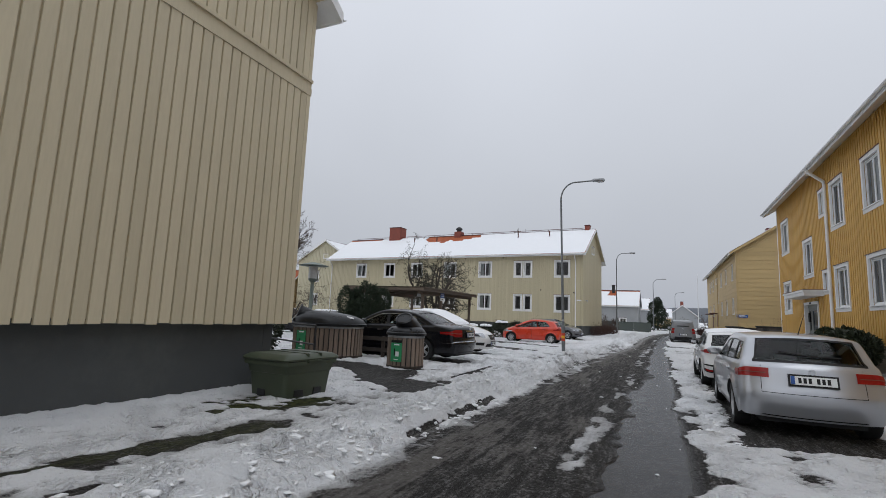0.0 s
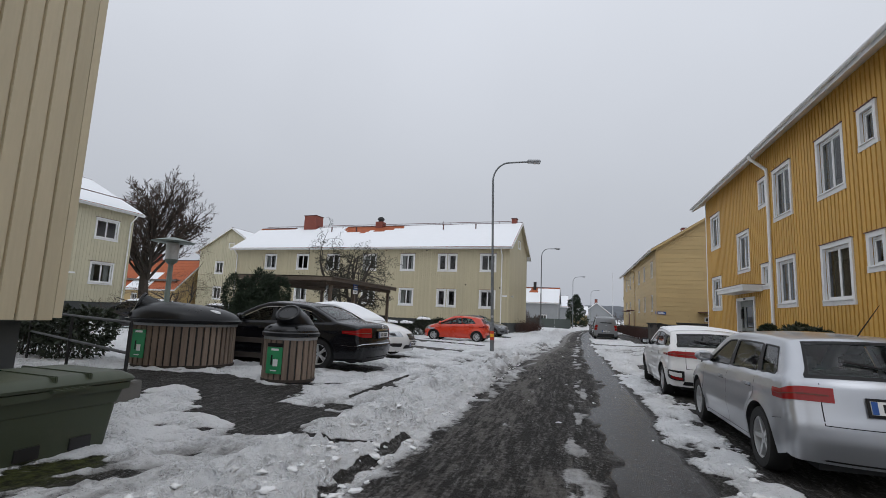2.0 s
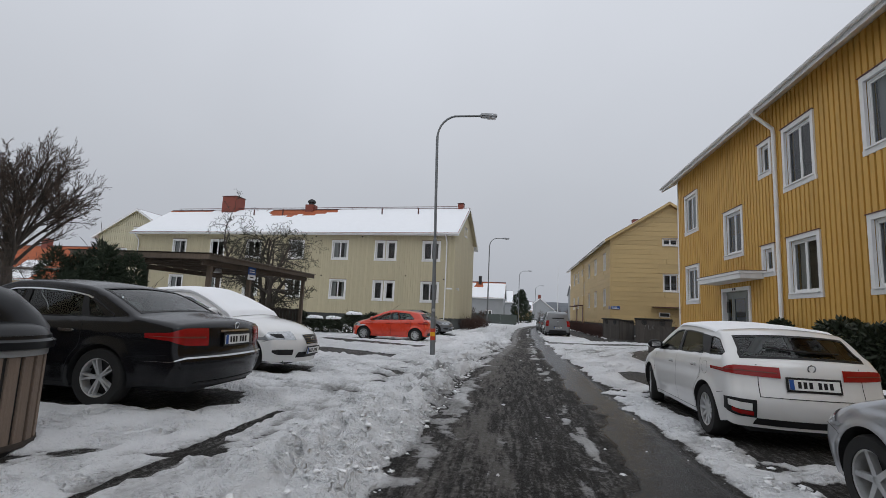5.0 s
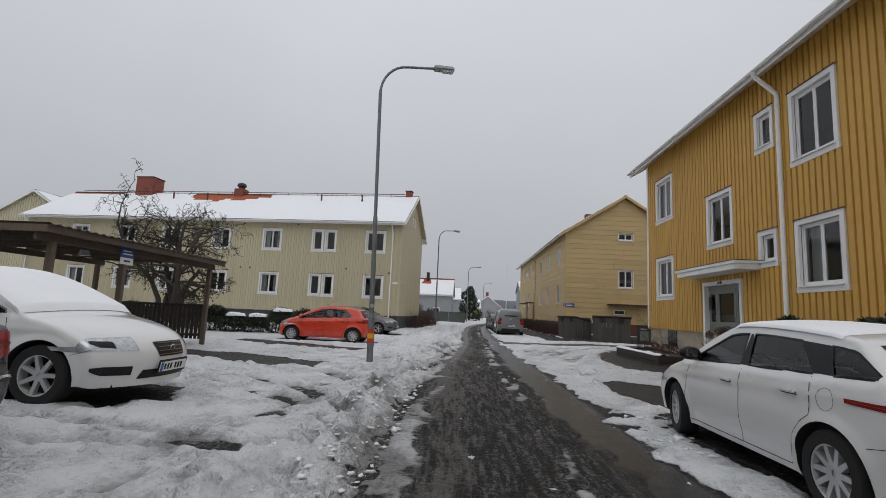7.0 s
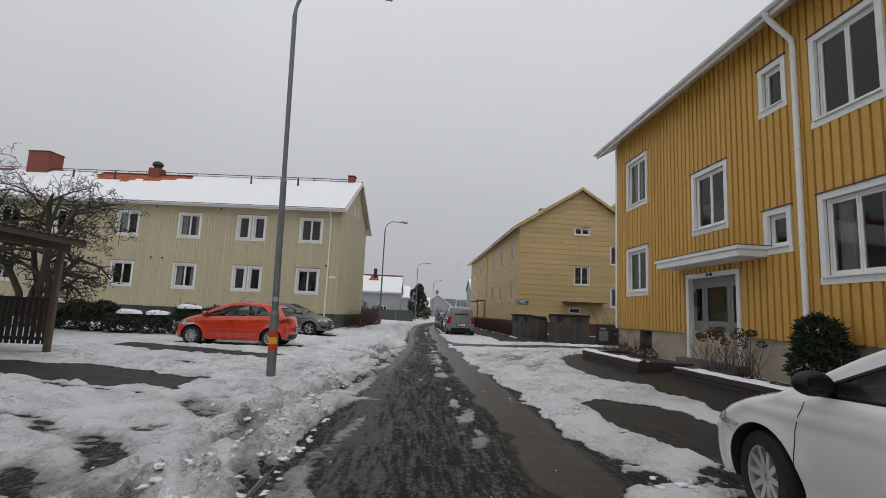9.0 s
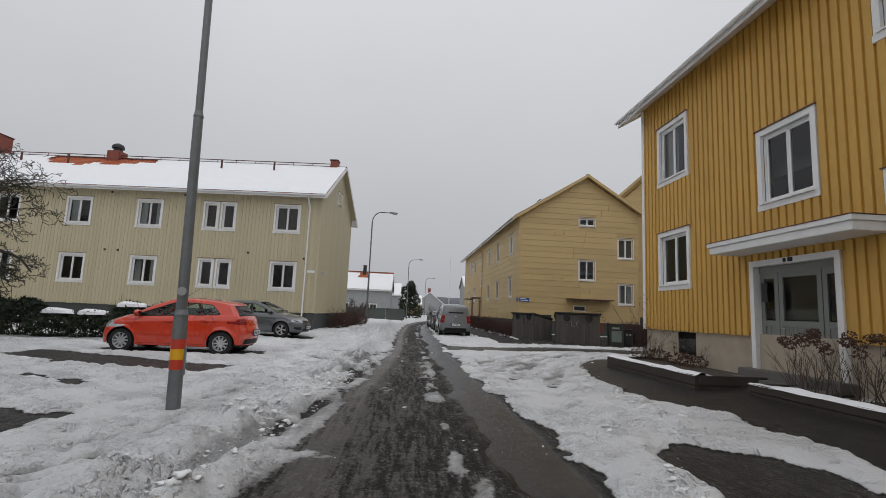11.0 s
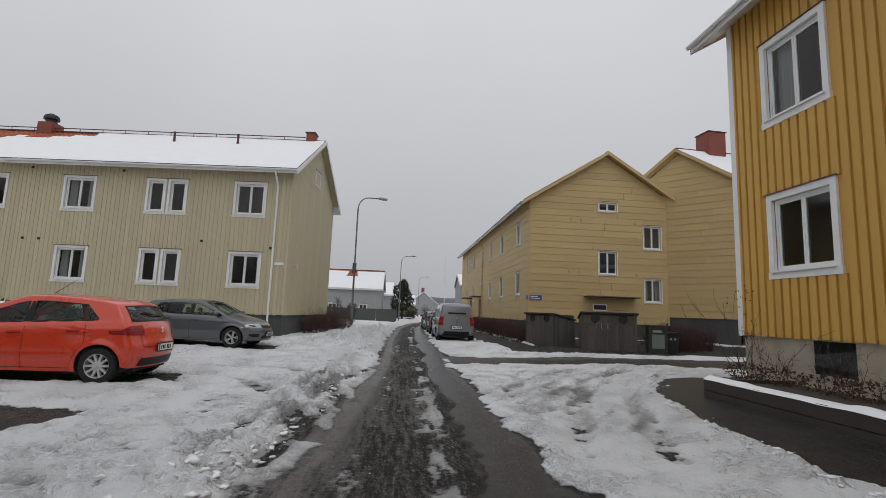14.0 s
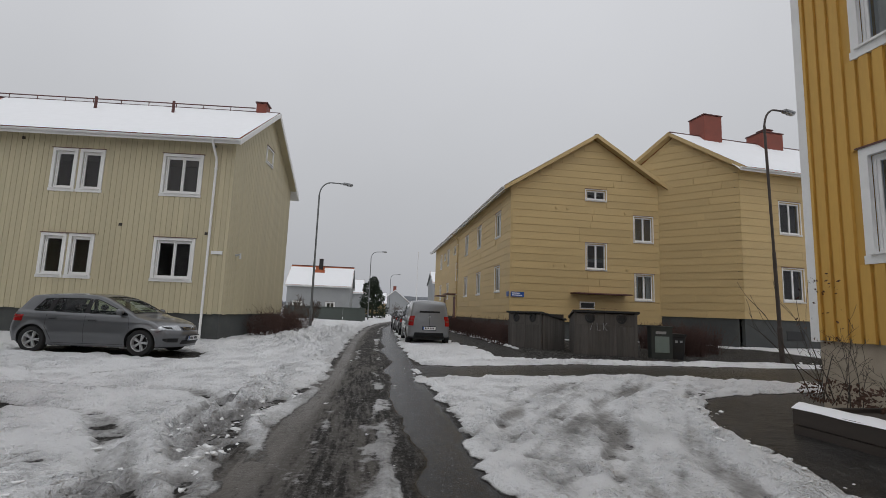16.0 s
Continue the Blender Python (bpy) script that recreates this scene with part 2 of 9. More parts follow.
def tube(bm, pts, radii, sides=8, cap=True):
    """A tube through points with a radius at each."""
    rings = []
    pts = [Vector(p) for p in pts]
    for i, p in enumerate(pts):
        d = (pts[min(i + 1, len(pts) - 1)] - pts[max(i - 1, 0)]).normalized()
        a = d.orthogonal().normalized() if i == 0 else (a_prev - d * a_prev.dot(d)).normalized()
        a_prev = a
        b = d.cross(a)
        r = radii[i] if isinstance(radii, (list, tuple)) else radii
        rings.append([bm.verts.new(p + (a * math.cos(2 * math.pi * k / sides) + b * math.sin(2 * math.pi * k / sides)) * r) for k in range(sides)])
    for r0, r1 in zip(rings, rings[1:]):
        for k in range(sides):
            bm.faces.new((r0[k], r0[(k + 1) % sides], r1[(k + 1) % sides], r1[k]))
    if cap:
        bm.faces.new(rings[0][::-1])
        bm.faces.new(rings[-1])


def tb(pts, radii, sides=8):
    bm = bmesh.new()
    tube(bm, pts, radii, sides)
    return bm


def lathe(bm, profile, sides=24, sx=1.0, sy=1.0, cap=True):
    """Turns (radius, z) rows round z; sx and sy squash it to an oval."""
    rings = [[bm.verts.new((r * sx * math.cos(2 * math.pi * k / sides), r * sy * math.sin(2 * math.pi * k / sides), z)) for k in range(sides)] for r, z in profile]
    for r0, r1 in zip(rings, rings[1:]):
        for k in range(sides):
            bm.faces.new((r0[k], r0[(k + 1) % sides], r1[(k + 1) % sides], r1[k]))
    if cap:
        bm.faces.new(rings[0][::-1])
        bm.faces.new(rings[-1])


def hash2(ix, iy, seed):
    h = (ix.astype(np.int64) * 374761393 + iy.astype(np.int64) * 668265263 + seed * 974634721) & 0x7FFFFFFF
    h = ((h ^ (h >> 13)) * 1274126177) & 0x7FFFFFFF
    return ((h ^ (h >> 16)) & 0xFFFF) / 65535.0


def vnoise(x, y, seed=0):
    """Smooth value noise in -1 to 1 on arrays."""
    x0, y0 = np.floor(x), np.floor(y)
    fx, fy = x - x0, y - y0
    fx, fy = fx * fx * (3 - 2 * fx), fy * fy * (3 - 2 * fy)
    a, b = hash2(x0, y0, seed), hash2(x0 + 1, y0, seed)
    c, d = hash2(x0, y0 + 1, seed), hash2(x0 + 1, y0 + 1, seed)
    return 2 * ((a * (1 - fx) + b * fx) * (1 - fy) + (c * (1 - fx) + d * fx) * fy) - 1


def fbm(x, y, seed=0, octaves=4, gain=0.5):
    s, amp, tot = np.zeros_like(x), 1.0, 0.0
    for o in range(octaves):
        s += amp * vnoise(x * 2 ** o + 17.3 * o, y * 2 ** o - 9.1 * o, seed + o)
        tot += amp
        amp *= gain
    return s / tot


def smooth01(a, b, x):
    t = np.clip((x - a) / (b - a), 0, 1)
    return t * t * (3 - 2 * t)

# ---- ground: one sheet with road, lot, pavements and lying snow ----


def road_z(y):
    return np.interp(y, [-40, 0, 10, 25, 38, 50, 80, 200], [0.0, -0.05, -0.12, -0.20, -0.22, -0.18, -0.12, -0.1])


def road_left(y):
    return np.interp(y, [-40, 20, 26, 30, 36, 48, 63, 75, 90, 140], [-2.75, -2.75, -2.7, -2.35, -1.95, -1.95, -1.4, -0.3, 2.2, 14])


def road_right(y):
    return np.interp(y, [-40, 26, 34, 46, 63, 75, 90, 140], [0.38, 0.38, 0.35, 0.5, 1.0, 2.2, 5.0, 18])


def base_z(x, y):
    z = road_z(y)
    left = np.maximum(road_left(y) - x, 0)
    rise = np.interp(y, [0, 18, 27, 36, 41, 46], [1.0, 1.0, 0.25, 0.2, 0.7, 1.2])
    z = z + (0.07 * smooth01(0.0, 0.12, left) + 0.022 * np.minimum(left, 6.5)) * rise
    right = np.maximum(x - 2.9, 0)
    z = z + 0.115 * np.minimum(right, 2.4) * np.interp(y, [0, 30, 34, 39, 44], [1, 1, 0.35, 0.35, 0.9])
    return z


def dist_line(x, y, pts):
    d = np.full_like(x, 1e9)
    for (ax, ay), (bx_, by_) in zip(pts, pts[1:]):
        vx, vy = bx_ - ax, by_ - ay
        t = np.clip(((x - ax) * vx + (y - ay) * vy) / (vx * vx + vy * vy), 0, 1)
        d = np.minimum(d, np.hypot(x - ax - t * vx, y - ay - t * vy))
    return d


def inside(x, y, pts):
    """Signed distance to a polygon, positive inside."""
    d = dist_line(x, y, pts + pts[:1])
    c = np.zeros(x.shape, bool)
    for (ax, ay), (bx_, by_) in zip(pts, pts[1:] + pts[:1]):
        if ay != by_:
            c ^= ((ay > y) != (by_ > y)) & (x < (bx_ - ax) * (y - ay) / (by_ - ay) + ax)
    return np.where(c, d, -d)


def steps(lo, hi, fine_lo, fine_hi, fine, grow=1.16):
    out = list(np.arange(fine_lo, fine_hi + fine / 2, fine))
    s, v = fine, fine_hi
    while v < hi:
        s *= grow
        v += s
        out.append(v)
    s, v = fine, fine_lo
    while v > lo:
        s *= grow
        v -= s
        out.insert(0, v)
    return np.array(out)


def snow_fields(X, Y):
    """Thickness of the snow in metres (below 0: bare), how far it is trodden to grey ice, how smooth and wet the bare ground is, how grassy."""
    wob = fbm(X * 0.9, Y * 0.9, 3, 4) * 0.28 + fbm(X * 4, Y * 4, 8, 3) * 0.10
    lumps = fbm(X * 3.2, Y * 3.2, 21, 4)
    fine_l = fbm(X * 9, Y * 9, 31, 3)
    rl, rr = road_left(Y), road_right(Y)
    mott = fbm(X * 2.1, Y * 2.1, 151, 4)
    # open snow
    s = 0.062 + 0.022 * fbm(X * 0.7, Y * 0.7, 41, 3) + 0.032 * lumps + 0.034 * fine_l
    ice = np.clip(0.06 + 0.42 * fbm(X * 0.5, Y * 0.5, 51, 4), 0, 1)
    wet = np.full_like(X, 0.35)
    grass = np.zeros_like(X)
    # ploughed bank along the left kerb
    dl = rl - X
    bank = np.exp(-((dl - 0.55) / 0.42) ** 2) * np.interp(Y, [0, 10, 30, 40, 70], [0.5, 1, 0.6, 1.0, 1.3])
    chunk = np.abs(fbm(X * 5.5, Y * 5.5, 61, 3))
    s = s + bank * (0.045 + 0.26 * chunk + 0.07 * lumps + 0.05 * fine_l)
    heap = np.exp(-((dl - 1.6) / 1.3) ** 2) * smooth01(39, 43, Y) * smooth01(62, 52, Y)
    s = s + heap * (0.12 + 0.35 * chunk + 0.12 * lumps)
    ice = ice - bank * 0.25
    # trodden walk behind the bank, with footprints
    walkway = smooth01(0.9, 1.2, dl + wob * 0.5) * smooth01(2.0, 1.6, dl + wob * 0.5) * smooth01(36, 32, Y)
    prints = smooth01(0.18, 0.45, vnoise(X * 4.2, Y * 2.6, 71)) * (0.3 + 0.7 * smooth01(-0.2, 0.4, fbm(X * 0.45, Y * 0.45, 74, 2)))
    s = s - walkway * 0.022 - prints * smooth01(0.6, 1.0, dl) * smooth01(9, 5, dl) * 0.03
    ice = ice + walkway * 0.30 + prints * 0.16
    # the carriageway
    inr = np.minimum(X - rl, rr - X)
    road = smooth01(-0.10, 0.16, inr + wob * (0.35 + 0.9 * smooth01(0.4, 0.7, (X - rl) / (rr - rl))) + 0.10 * mott)
    across = (X - rl) / (rr - rl)
    rs = -0.030 + 0.012 * fbm(X * 1.5, Y * 0.5, 81, 3)
    rs = rs + np.exp(-((across - 0.06) / 0.09) ** 2) * (0.027 + 0.02 * lumps)
    rs = rs + np.exp(-((across - 0.31) / 0.05) ** 2) * (0.008 + 0.020 * fbm(X * 1.6, Y * 0.45, 92, 3) + 0.030 * fbm(X * 7, Y * 2.2, 193, 4))
    mid = np.interp(Y, [0, 8, 18, 26, 34, 60], [0.60, 0.60, 0.62, 0.60, 0.56, 0.55])
    rs = rs + np.exp(-((across - mid) / 0.07) ** 2) * (np.interp(Y, [0, 18, 24], [0.026, 0.024, 0.015]) + 0.024 * fbm(X * 1.6, Y * 0.55, 95, 4) + 0.046 * fbm(X * 7, Y * 2.2, 195, 4))
    rs = rs + np.exp(-((across - 0.55) / 0.22) ** 2) * np.interp(Y, [0, 22, 29, 45], [0, 0, 0.022, 0.006]) * (0.6 + 0.6 * fbm(X * 1.2, Y * 0.7, 97, 3) + 1.0 * fbm(X * 5.5, Y * 2.0, 197, 4))
    rs = rs + 0.010 * fine_l + 0.022 * np.clip(fbm(X * 2.2, Y * 0.30, 141, 4), 0, 1) * smooth01(0.95, 0.7, across)
    film = road * np.clip(np.exp(-((across - 0.16) / 0.15) ** 2) * (np.interp(Y, [0, 20, 28], [0.5, 0.55, 0.95]) + 0.6 * fbm(X * 2.2, Y * 0.35, 143, 4)) + 0.8 * np.exp(-((across - 0.56) / 0.16) ** 2) * np.clip(fbm(X * 1.8, Y * 0.4, 145, 4) + np.interp(Y, [0, 15, 30, 50], [0.1, 0.2, 0.5, 0.3]), 0, 1), 0, 1)
    film = np.clip(film + road * 0.55 * np.exp(-((across - 0.34) / 0.2) ** 2) * np.clip(0.55 + 1.1 * fbm(X * 7, Y * 0.9, 147, 4), 0, 1.2), 0, 1)
    s = s * (1 - road) + rs * road
    ice = ice * (1 - road) + road * np.clip(0.75 + 0.35 * fbm(X * 2, Y * 0.8, 99, 3), 0, 1)
    wav = across + 0.10 * fbm(X * 0.8, Y * 0.35, 161, 4) + 0.05 * fbm(X * 4, Y * 2.5, 163, 3)
    smooth_lane = smooth01(mid + 0.04, mid + 0.15, wav) * smooth01(1.05, 0.9, across) + np.interp(Y, [0, 20, 27], [0.1, 0.15, 0.55]) * smooth01(0.05, 0.11, across) * smooth01(0.30, 0.2, across)
    wet = wet * (1 - road) + road * np.clip(0.25 + 0.75 * smooth_lane + 0.2 * wob, 0, 1)
    # right-hand strip: snow beside the parked cars, bare below them
    dr = X - rr
    right = smooth01(-0.1, 0.12, dr - wob * 1.2) * smooth01(48, 44, Y)
    s = np.where(right > 0.5, s + 0.012 * np.exp(-(dr / 0.5) ** 2), s)
    strip = right * smooth01(21, 19, Y) * smooth01(1.6, 1.0, dr)
    s = s - strip * (0.030 + 0.05 * smooth01(0.0, 0.5, mott))
    ice = ice + strip * (0.30 + 0.4 * mott)
    for cy0, cy1 in ((7.6, 12.95), (13.6, 18.2)):
        b = inside(X, Y, [(1.0, cy0), (3.0, cy0), (3.0, cy1), (1.0, cy1)])
        k = smooth01(-0.12, 0.15, b + wob * 0.6)
        s = s * (1 - k) - 0.03 * k
    # bare patches: by the waste bins, behind parked cars, on the pavement
    bare = [
        ([(-9.4, 9.6), (-9.3, 10.7), (-7.3, 11.1), (-6.0, 10.6), (-5.6, 11.1), (-5.2, 9.95), (-5.05, 9.4), (-4.15, 9.2), (-4.0, 8.95), (-4.05, 8.4), (-4.0, 7.9), (-4.6, 7.8), (-4.7, 8.05), (-5.6, 8.4), (-6.3, 9.3), (-7.2, 9.8), (-6.5, 7.3), (-7.2, 7.4)], 0.5),
        ([(-3.75, 7.95), (-3.05, 8.1), (-3.1, 7.75), (-3.6, 7.7)], 0.3),
        ([(-4.3, 9.7), (-3.9, 9.95), (-4.1, 9.45)], 0.3),
        ([(-10.4, 24.4), (-8.2, 24.6), (-5.2, 23.2), (-5.0, 21.7), (-7.1, 22.0), (-9.3, 22.6)], 0.62),
        ([(-10.6, 30.6), (-8.1, 29.8), (-4.9, 28.6), (-5.4, 27.5), (-8.2, 28.1), (-10.6, 29.0)], 0.62),
        ([(-8.0, 26.6), (-6.2, 25.4), (-6.4, 25.2), (-8.1, 26.3)], 0.6),
        ([(-10.5, 13.0), (-6.0, 12.9), (-5.3, 13.2), (-5.3, 14.4), (-6.2, 14.8), (-10.5, 14.6)], 0.5),
        ([(-10.3, 16.4), (-6.0, 16.4), (-5.7, 17.0), (-6.0, 18.0), (-10.3, 18.2)], 0.5),
        ([(-9.8, 31.0), (-6.0, 31.0), (-5.4, 31.6), (-5.6, 32.4), (-9.8, 32.4)], 0.5),
        ([(-9.8, 38.9), (-5.4, 38.2), (-5.2, 39.8), (-9.6, 40.4)], 0.5),
        ([(1.1, 20.3), (1.3, 22.6), (1.9, 23.0), (2.8, 22.0), (2.9, 19.6), (1.8, 19.0)], 0.62),
        ([(3.45, 20.5), (3.45, 24.2), (3.0, 26.4), (3.15, 29.5), (3.7, 31.7), (4.9, 33.0), (6.4, 33.6), (9.0, 34.2), (9.0, 31.9), (6.2, 31.5), (5.45, 31.2), (5.4, 16.0), (3.5, 16.0)], 0.70),
        ([(0.2, 38.6), (3.0, 38.8), (12.0, 38.8), (30.0, 38.0), (30.0, 35.0), (9.0, 35.2), (4.5, 36.4), (2.0, 36.3), (0.2, 35.6)], 0.75),
        ([(3.5, 40.6), (3.2, 48.0), (2.9, 62.0), (4.6, 62.0), (4.6, 46.0), (5.0, 40.9), (15.0, 41.0), (15.0, 40.2), (5.0, 39.9)], 0.6),
        ([(4.4, 39.8), (17.0, 39.6), (17.0, 44.0), (14.0, 48.6), (5.0, 48.6)], 0.35),
    ]
    for pts, w in bare:
        x0, x1 = min(p[0] for p in pts) - 1, max(p[0] for p in pts) + 1
        y0, y1 = min(p[1] for p in pts) - 1, max(p[1] for p in pts) + 1
        sel = (X > x0) & (X < x1) & (Y > y0) & (Y < y1)
        if not sel.any():
            continue
        k = smooth01(-0.14, 0.14, inside(X[sel], Y[sel], pts) + wob[sel] * 0.8 + 0.30 * mott[sel])
        s[sel] = s[sel] * (1 - k) - 0.035 * k
        wet[sel] = wet[sel] * (1 - k) + w * k
    # wheel tracks pressed into the lot and the junction
    tracks = [
        [(-2.4, 13.2), (-3.0, 14.6), (-4.4, 15.6), (-6.6, 15.9)], [(-2.4, 15.4), (-3.4, 17.2), (-4.2, 18.6), (-5.6, 19.6), (-8.5, 20.1)],
        [(-2.5, 17.6), (-3.5, 19.6), (-4.8, 21.2), (-7.5, 21.9)], [(-2.6, 12.2), (-3.2, 14.2), (-3.5, 18.0), (-3.0, 22.0), (-2.6, 25.0)],
        [(-2.66, 14.6), (-2.77, 16.4), (-2.84, 18.5), (-2.3, 22.0)], [(-2.9, 15.0), (-3.24, 17.4), (-3.26, 20.1), (-2.83, 23.4)], [(-5.5, 15.1), (-4.1, 15.4), (-3.0, 15.8)], [(-7.0, 19.6), (-4.9, 18.2), (-3.2, 17.1)],
        [(-2.6, 26.8), (-2.45, 29.3), (-2.47, 31.8), (-2.1, 34.2)], [(-3.0, 26.8), (-2.75, 29.6), (-2.56, 31.2), (-2.25, 33.0)], [(-3.3, 27.0), (-3.0, 30.9), (-2.88, 32.6)],
        [(-2.0, 29.6), (-2.9, 32.4), (-3.6, 33.6), (-6.5, 34.3)], [(-2.2, 27.8), (-3.4, 30.6), (-4.4, 32.0), (-7.4, 33.0)], [(-2.6, 30.0), (-3.0, 31.5), (-2.7, 33.8), (-2.1, 36.0)],
        [(0.6, 27.0), (2.0, 30.5), (3.0, 33.0), (5.5, 35.2), (10.0, 35.8)], [(0.8, 31.0), (1.6, 33.2), (3.6, 35.4), (7.0, 36.2)], [(1.6, 27.0), (2.7, 30.0), (4.0, 32.6), (7.0, 34.9)],
    ]
    for pts in tracks:
        xs, ys = [p[0] for p in pts], [p[1] for p in pts]
        sel = (X > min(xs) - 1) & (X < max(xs) + 1) & (Y > min(ys) - 1) & (Y < max(ys) + 1)
        if not sel.any():
            continue
        k = smooth01(0.26, 0.08, dist_line(X[sel], Y[sel], pts) + wob[sel] * 0.35)
        s[sel] = s[sel] - k * 0.042 * (s[sel] > 0) + 0.02 * smooth01(0.5, 0.3, dist_line(X[sel], Y[sel], pts)) * (1 - k)
        ice[sel] = ice[sel] + k * 0.42
    # packed ice across the mouth of the side street
    icy = inside(X, Y, [(0.3, 29.0), (0.4, 35.4), (6.5, 35.3), (4.6, 32.4), (3.2, 30.6), (2.2, 27.5)])
    k = smooth01(-0.3, 0.3, icy + wob)
    s, ice = np.maximum(s - k * 0.02, np.where(k > 0.6, 0.016 + 0.012 * fine_l, -1.0)), ice + k * (0.24 + 0.85 * fbm((X * 0.82 - Y * 0.57) * 5.0, (X * 0.57 + Y * 0.82) * 0.45, 111, 5))
    # strewn rim of snow along the side street and the pavement
    rim = np.exp(-(dist_line(X, Y, [(0.9, 42.0), (3.0, 39.3), (6.0, 38.9), (12.0, 39.4), (25.0, 39.0)]) / 0.3) ** 2)
    rim = np.maximum(rim, np.exp(-(dist_line(X, Y, [(0.9, 21.0), (1.1, 23.4), (2.4, 23.8), (2.75, 27.0), (3.1, 30.2), (4.4, 32.8)]) / 0.3) ** 2))
    s = s + rim * (0.02 + 0.09 * chunk)
    ice = ice - rim * 0.4
    # thin patch of grass beside the grit bin
    g = inside(X, Y, [(-5.9, 4.2), (-5.0, 4.9), (-4.45, 5.8), (-4.5, 6.9), (-5.3, 7.0), (-5.9, 6.6)])
    k = smooth01(-0.35, 0.35, g + wob * 1.4)
    s = s - k * (0.042 + 0.05 * lumps + 0.03 * mott) * smooth01(3.6, 5.4, Y)
    grass = np.maximum(grass, k)
    edge = smooth01(0.26, 0.04, dist_line(X, Y, [(-4.7, -2), (-4.65, 2.2), (-4.4, 3.6), (-4.3, 4.6)]) + wob * 0.5)
    s, grass = s - edge * 0.08, np.maximum(grass, edge * 0.5)
    # worn and mottled by feet near the path
    worn = smooth01(-0.6, 0.6, inside(X, Y, [(-3.3, -2), (-6.1, -2), (-6.1, 5.0), (-6.9, 9.6), (-4.6, 12.5), (-3.3, 12.5)]))
    s = s - worn * (0.045 * smooth01(0.1, 0.55, mott) + 0.022 * smooth01(-0.1, 0.4, lumps))
    ice = ice + worn * (0.15 + 0.3 * mott)
    lot = smooth01(-1.0, 1.0, inside(X, Y, [(-2.9, 13), (-6.0, 14), (-5.4, 24), (-7.5, 30), (-9.0, 37), (-2.4, 38)]))
    s = s - lot * 0.014 * smooth01(0.1, 0.55, fbm(X * 1.5, Y * 1.5, 153, 4))
    ice = ice + lot * 0.26 * np.clip(fbm(X * 0.8, Y * 0.8, 155, 4) + 0.2, 0, 1)
    # the kerb line shows here and there
    kerb = smooth01(0.10, 0.03, np.abs(dl - 0.07)) * smooth01(0.05, 0.4, fbm(X * 0.2, Y * 0.6, 121, 3)) * smooth01(20, 16, Y)
    s = s - kerb * 0.10
    lip = smooth01(0.075, 0.02, dist_line(X, Y, [(-4.35, 10.4), (-4.45, 13.6)]) + wob * 0.12)
    s = s - lip * 0.12
    # packed snow by the foot of house walls far from the road
    return s, np.clip(ice, 0, 1), np.clip(wet, 0, 1), np.clip(grass, 0, 1), film


GX = steps(-900, 900, -10.5, 7.5, 0.055)
GY = steps(-300, 2400, 1.5, 43.0, 0.06, 1.05)
gX, gY = np.meshgrid(GX, GY)
g_s, g_ice, g_wet, g_grass, g_film = snow_fields(gX, gY)
# trails of footprints pressed into the snow
foot = random.Random(12)
trails = []
for i in range(16):
    trails.append((foot.uniform(-4.9, -3.3), foot.uniform(2, 22), foot.choice((1, -1)) * math.pi / 2 + foot.gauss(0, 0.12), 26))
for i in range(26):
    trails.append((foot.uniform(-8.5, -3.2), foot.uniform(14, 37), foot.uniform(0, 6.28), 14))
for i in range(10):
    trails.append((foot.uniform(0.5, 3.0), foot.uniform(20, 33), foot.uniform(0.6, 2.4), 12))
for fx, fy, fa, n in trails:
    for k in range(n):
        fa += foot.gauss(0, 0.07)
        fx, fy = fx + 0.62 * math.cos(fa), fy + 0.62 * math.sin(fa)
        sd = 0.09 * (1 if k % 2 else -1)
        cx, cy = fx - sd * math.sin(fa), fy + sd * math.cos(fa)
        i0_, i1_ = np.searchsorted(GX, (cx - 0.3, cx + 0.3))
        j0_, j1_ = np.searchsorted(GY, (cy - 0.3, cy + 0.3))
        if i1_ - i0_ < 3 or j1_ - j0_ < 3:
            continue
        dx, dy = gX[j0_:j1_, i0_:i1_] - cx, gY[j0_:j1_, i0_:i1_] - cy
        lx, ly = dx * math.cos(fa) + dy * math.sin(fa), -dx * math.sin(fa) + dy * math.cos(fa)
        e = np.hypot(lx / 0.155, ly / 0.068)
        press = smooth01(1.25, 0.7, e)
        sub = g_s[j0_:j1_, i0_:i1_]
        sub -= press * np.minimum(0.045, np.maximum(sub, 0) * 0.85) - smooth01(1.9, 1.4, e) * smooth01(1.15, 1.4, e) * 0.008 * (sub > 0.01)
        g_ice[j0_:j1_, i0_:i1_] += press * 0.28
g_ice = np.clip(g_ice, 0, 1)
rough = (fbm(gX * 7, gY * 7, 131, 3) * 0.006 + fbm(gX * 5, gY * 0.7, 133, 3) * 0.017 * (1 - g_wet)) * (g_s < 0.004)
gZ = base_z(gX, gY) + np.maximum(g_s, 0) + rough
far = smooth01(150, 900, np.hypot(gX, gY))
gZ = gZ + far * 4.0 - 0.0 * far
me = bpy.data.meshes.new("ground")
nxg, nyg = len(GX), len(GY)
co = np.stack([gX, gY, gZ], -1).reshape(-1, 3).astype(np.float32)
i0 = (np.arange(nyg - 1)[:, None] * nxg + np.arange(nxg - 1)[None, :]).ravel()
quads = np.stack([i0, i0 + 1, i0 + 1 + nxg, i0 + nxg], -1).astype(np.int32)
me.vertices.add(len(co))
me.vertices.foreach_set("co", co.ravel())
me.loops.add(quads.size)
me.loops.foreach_set("vertex_index", quads.ravel())
me.polygons.add(len(quads))
me.polygons.foreach_set("loop_start", np.arange(0, quads.size, 4, dtype=np.int32))
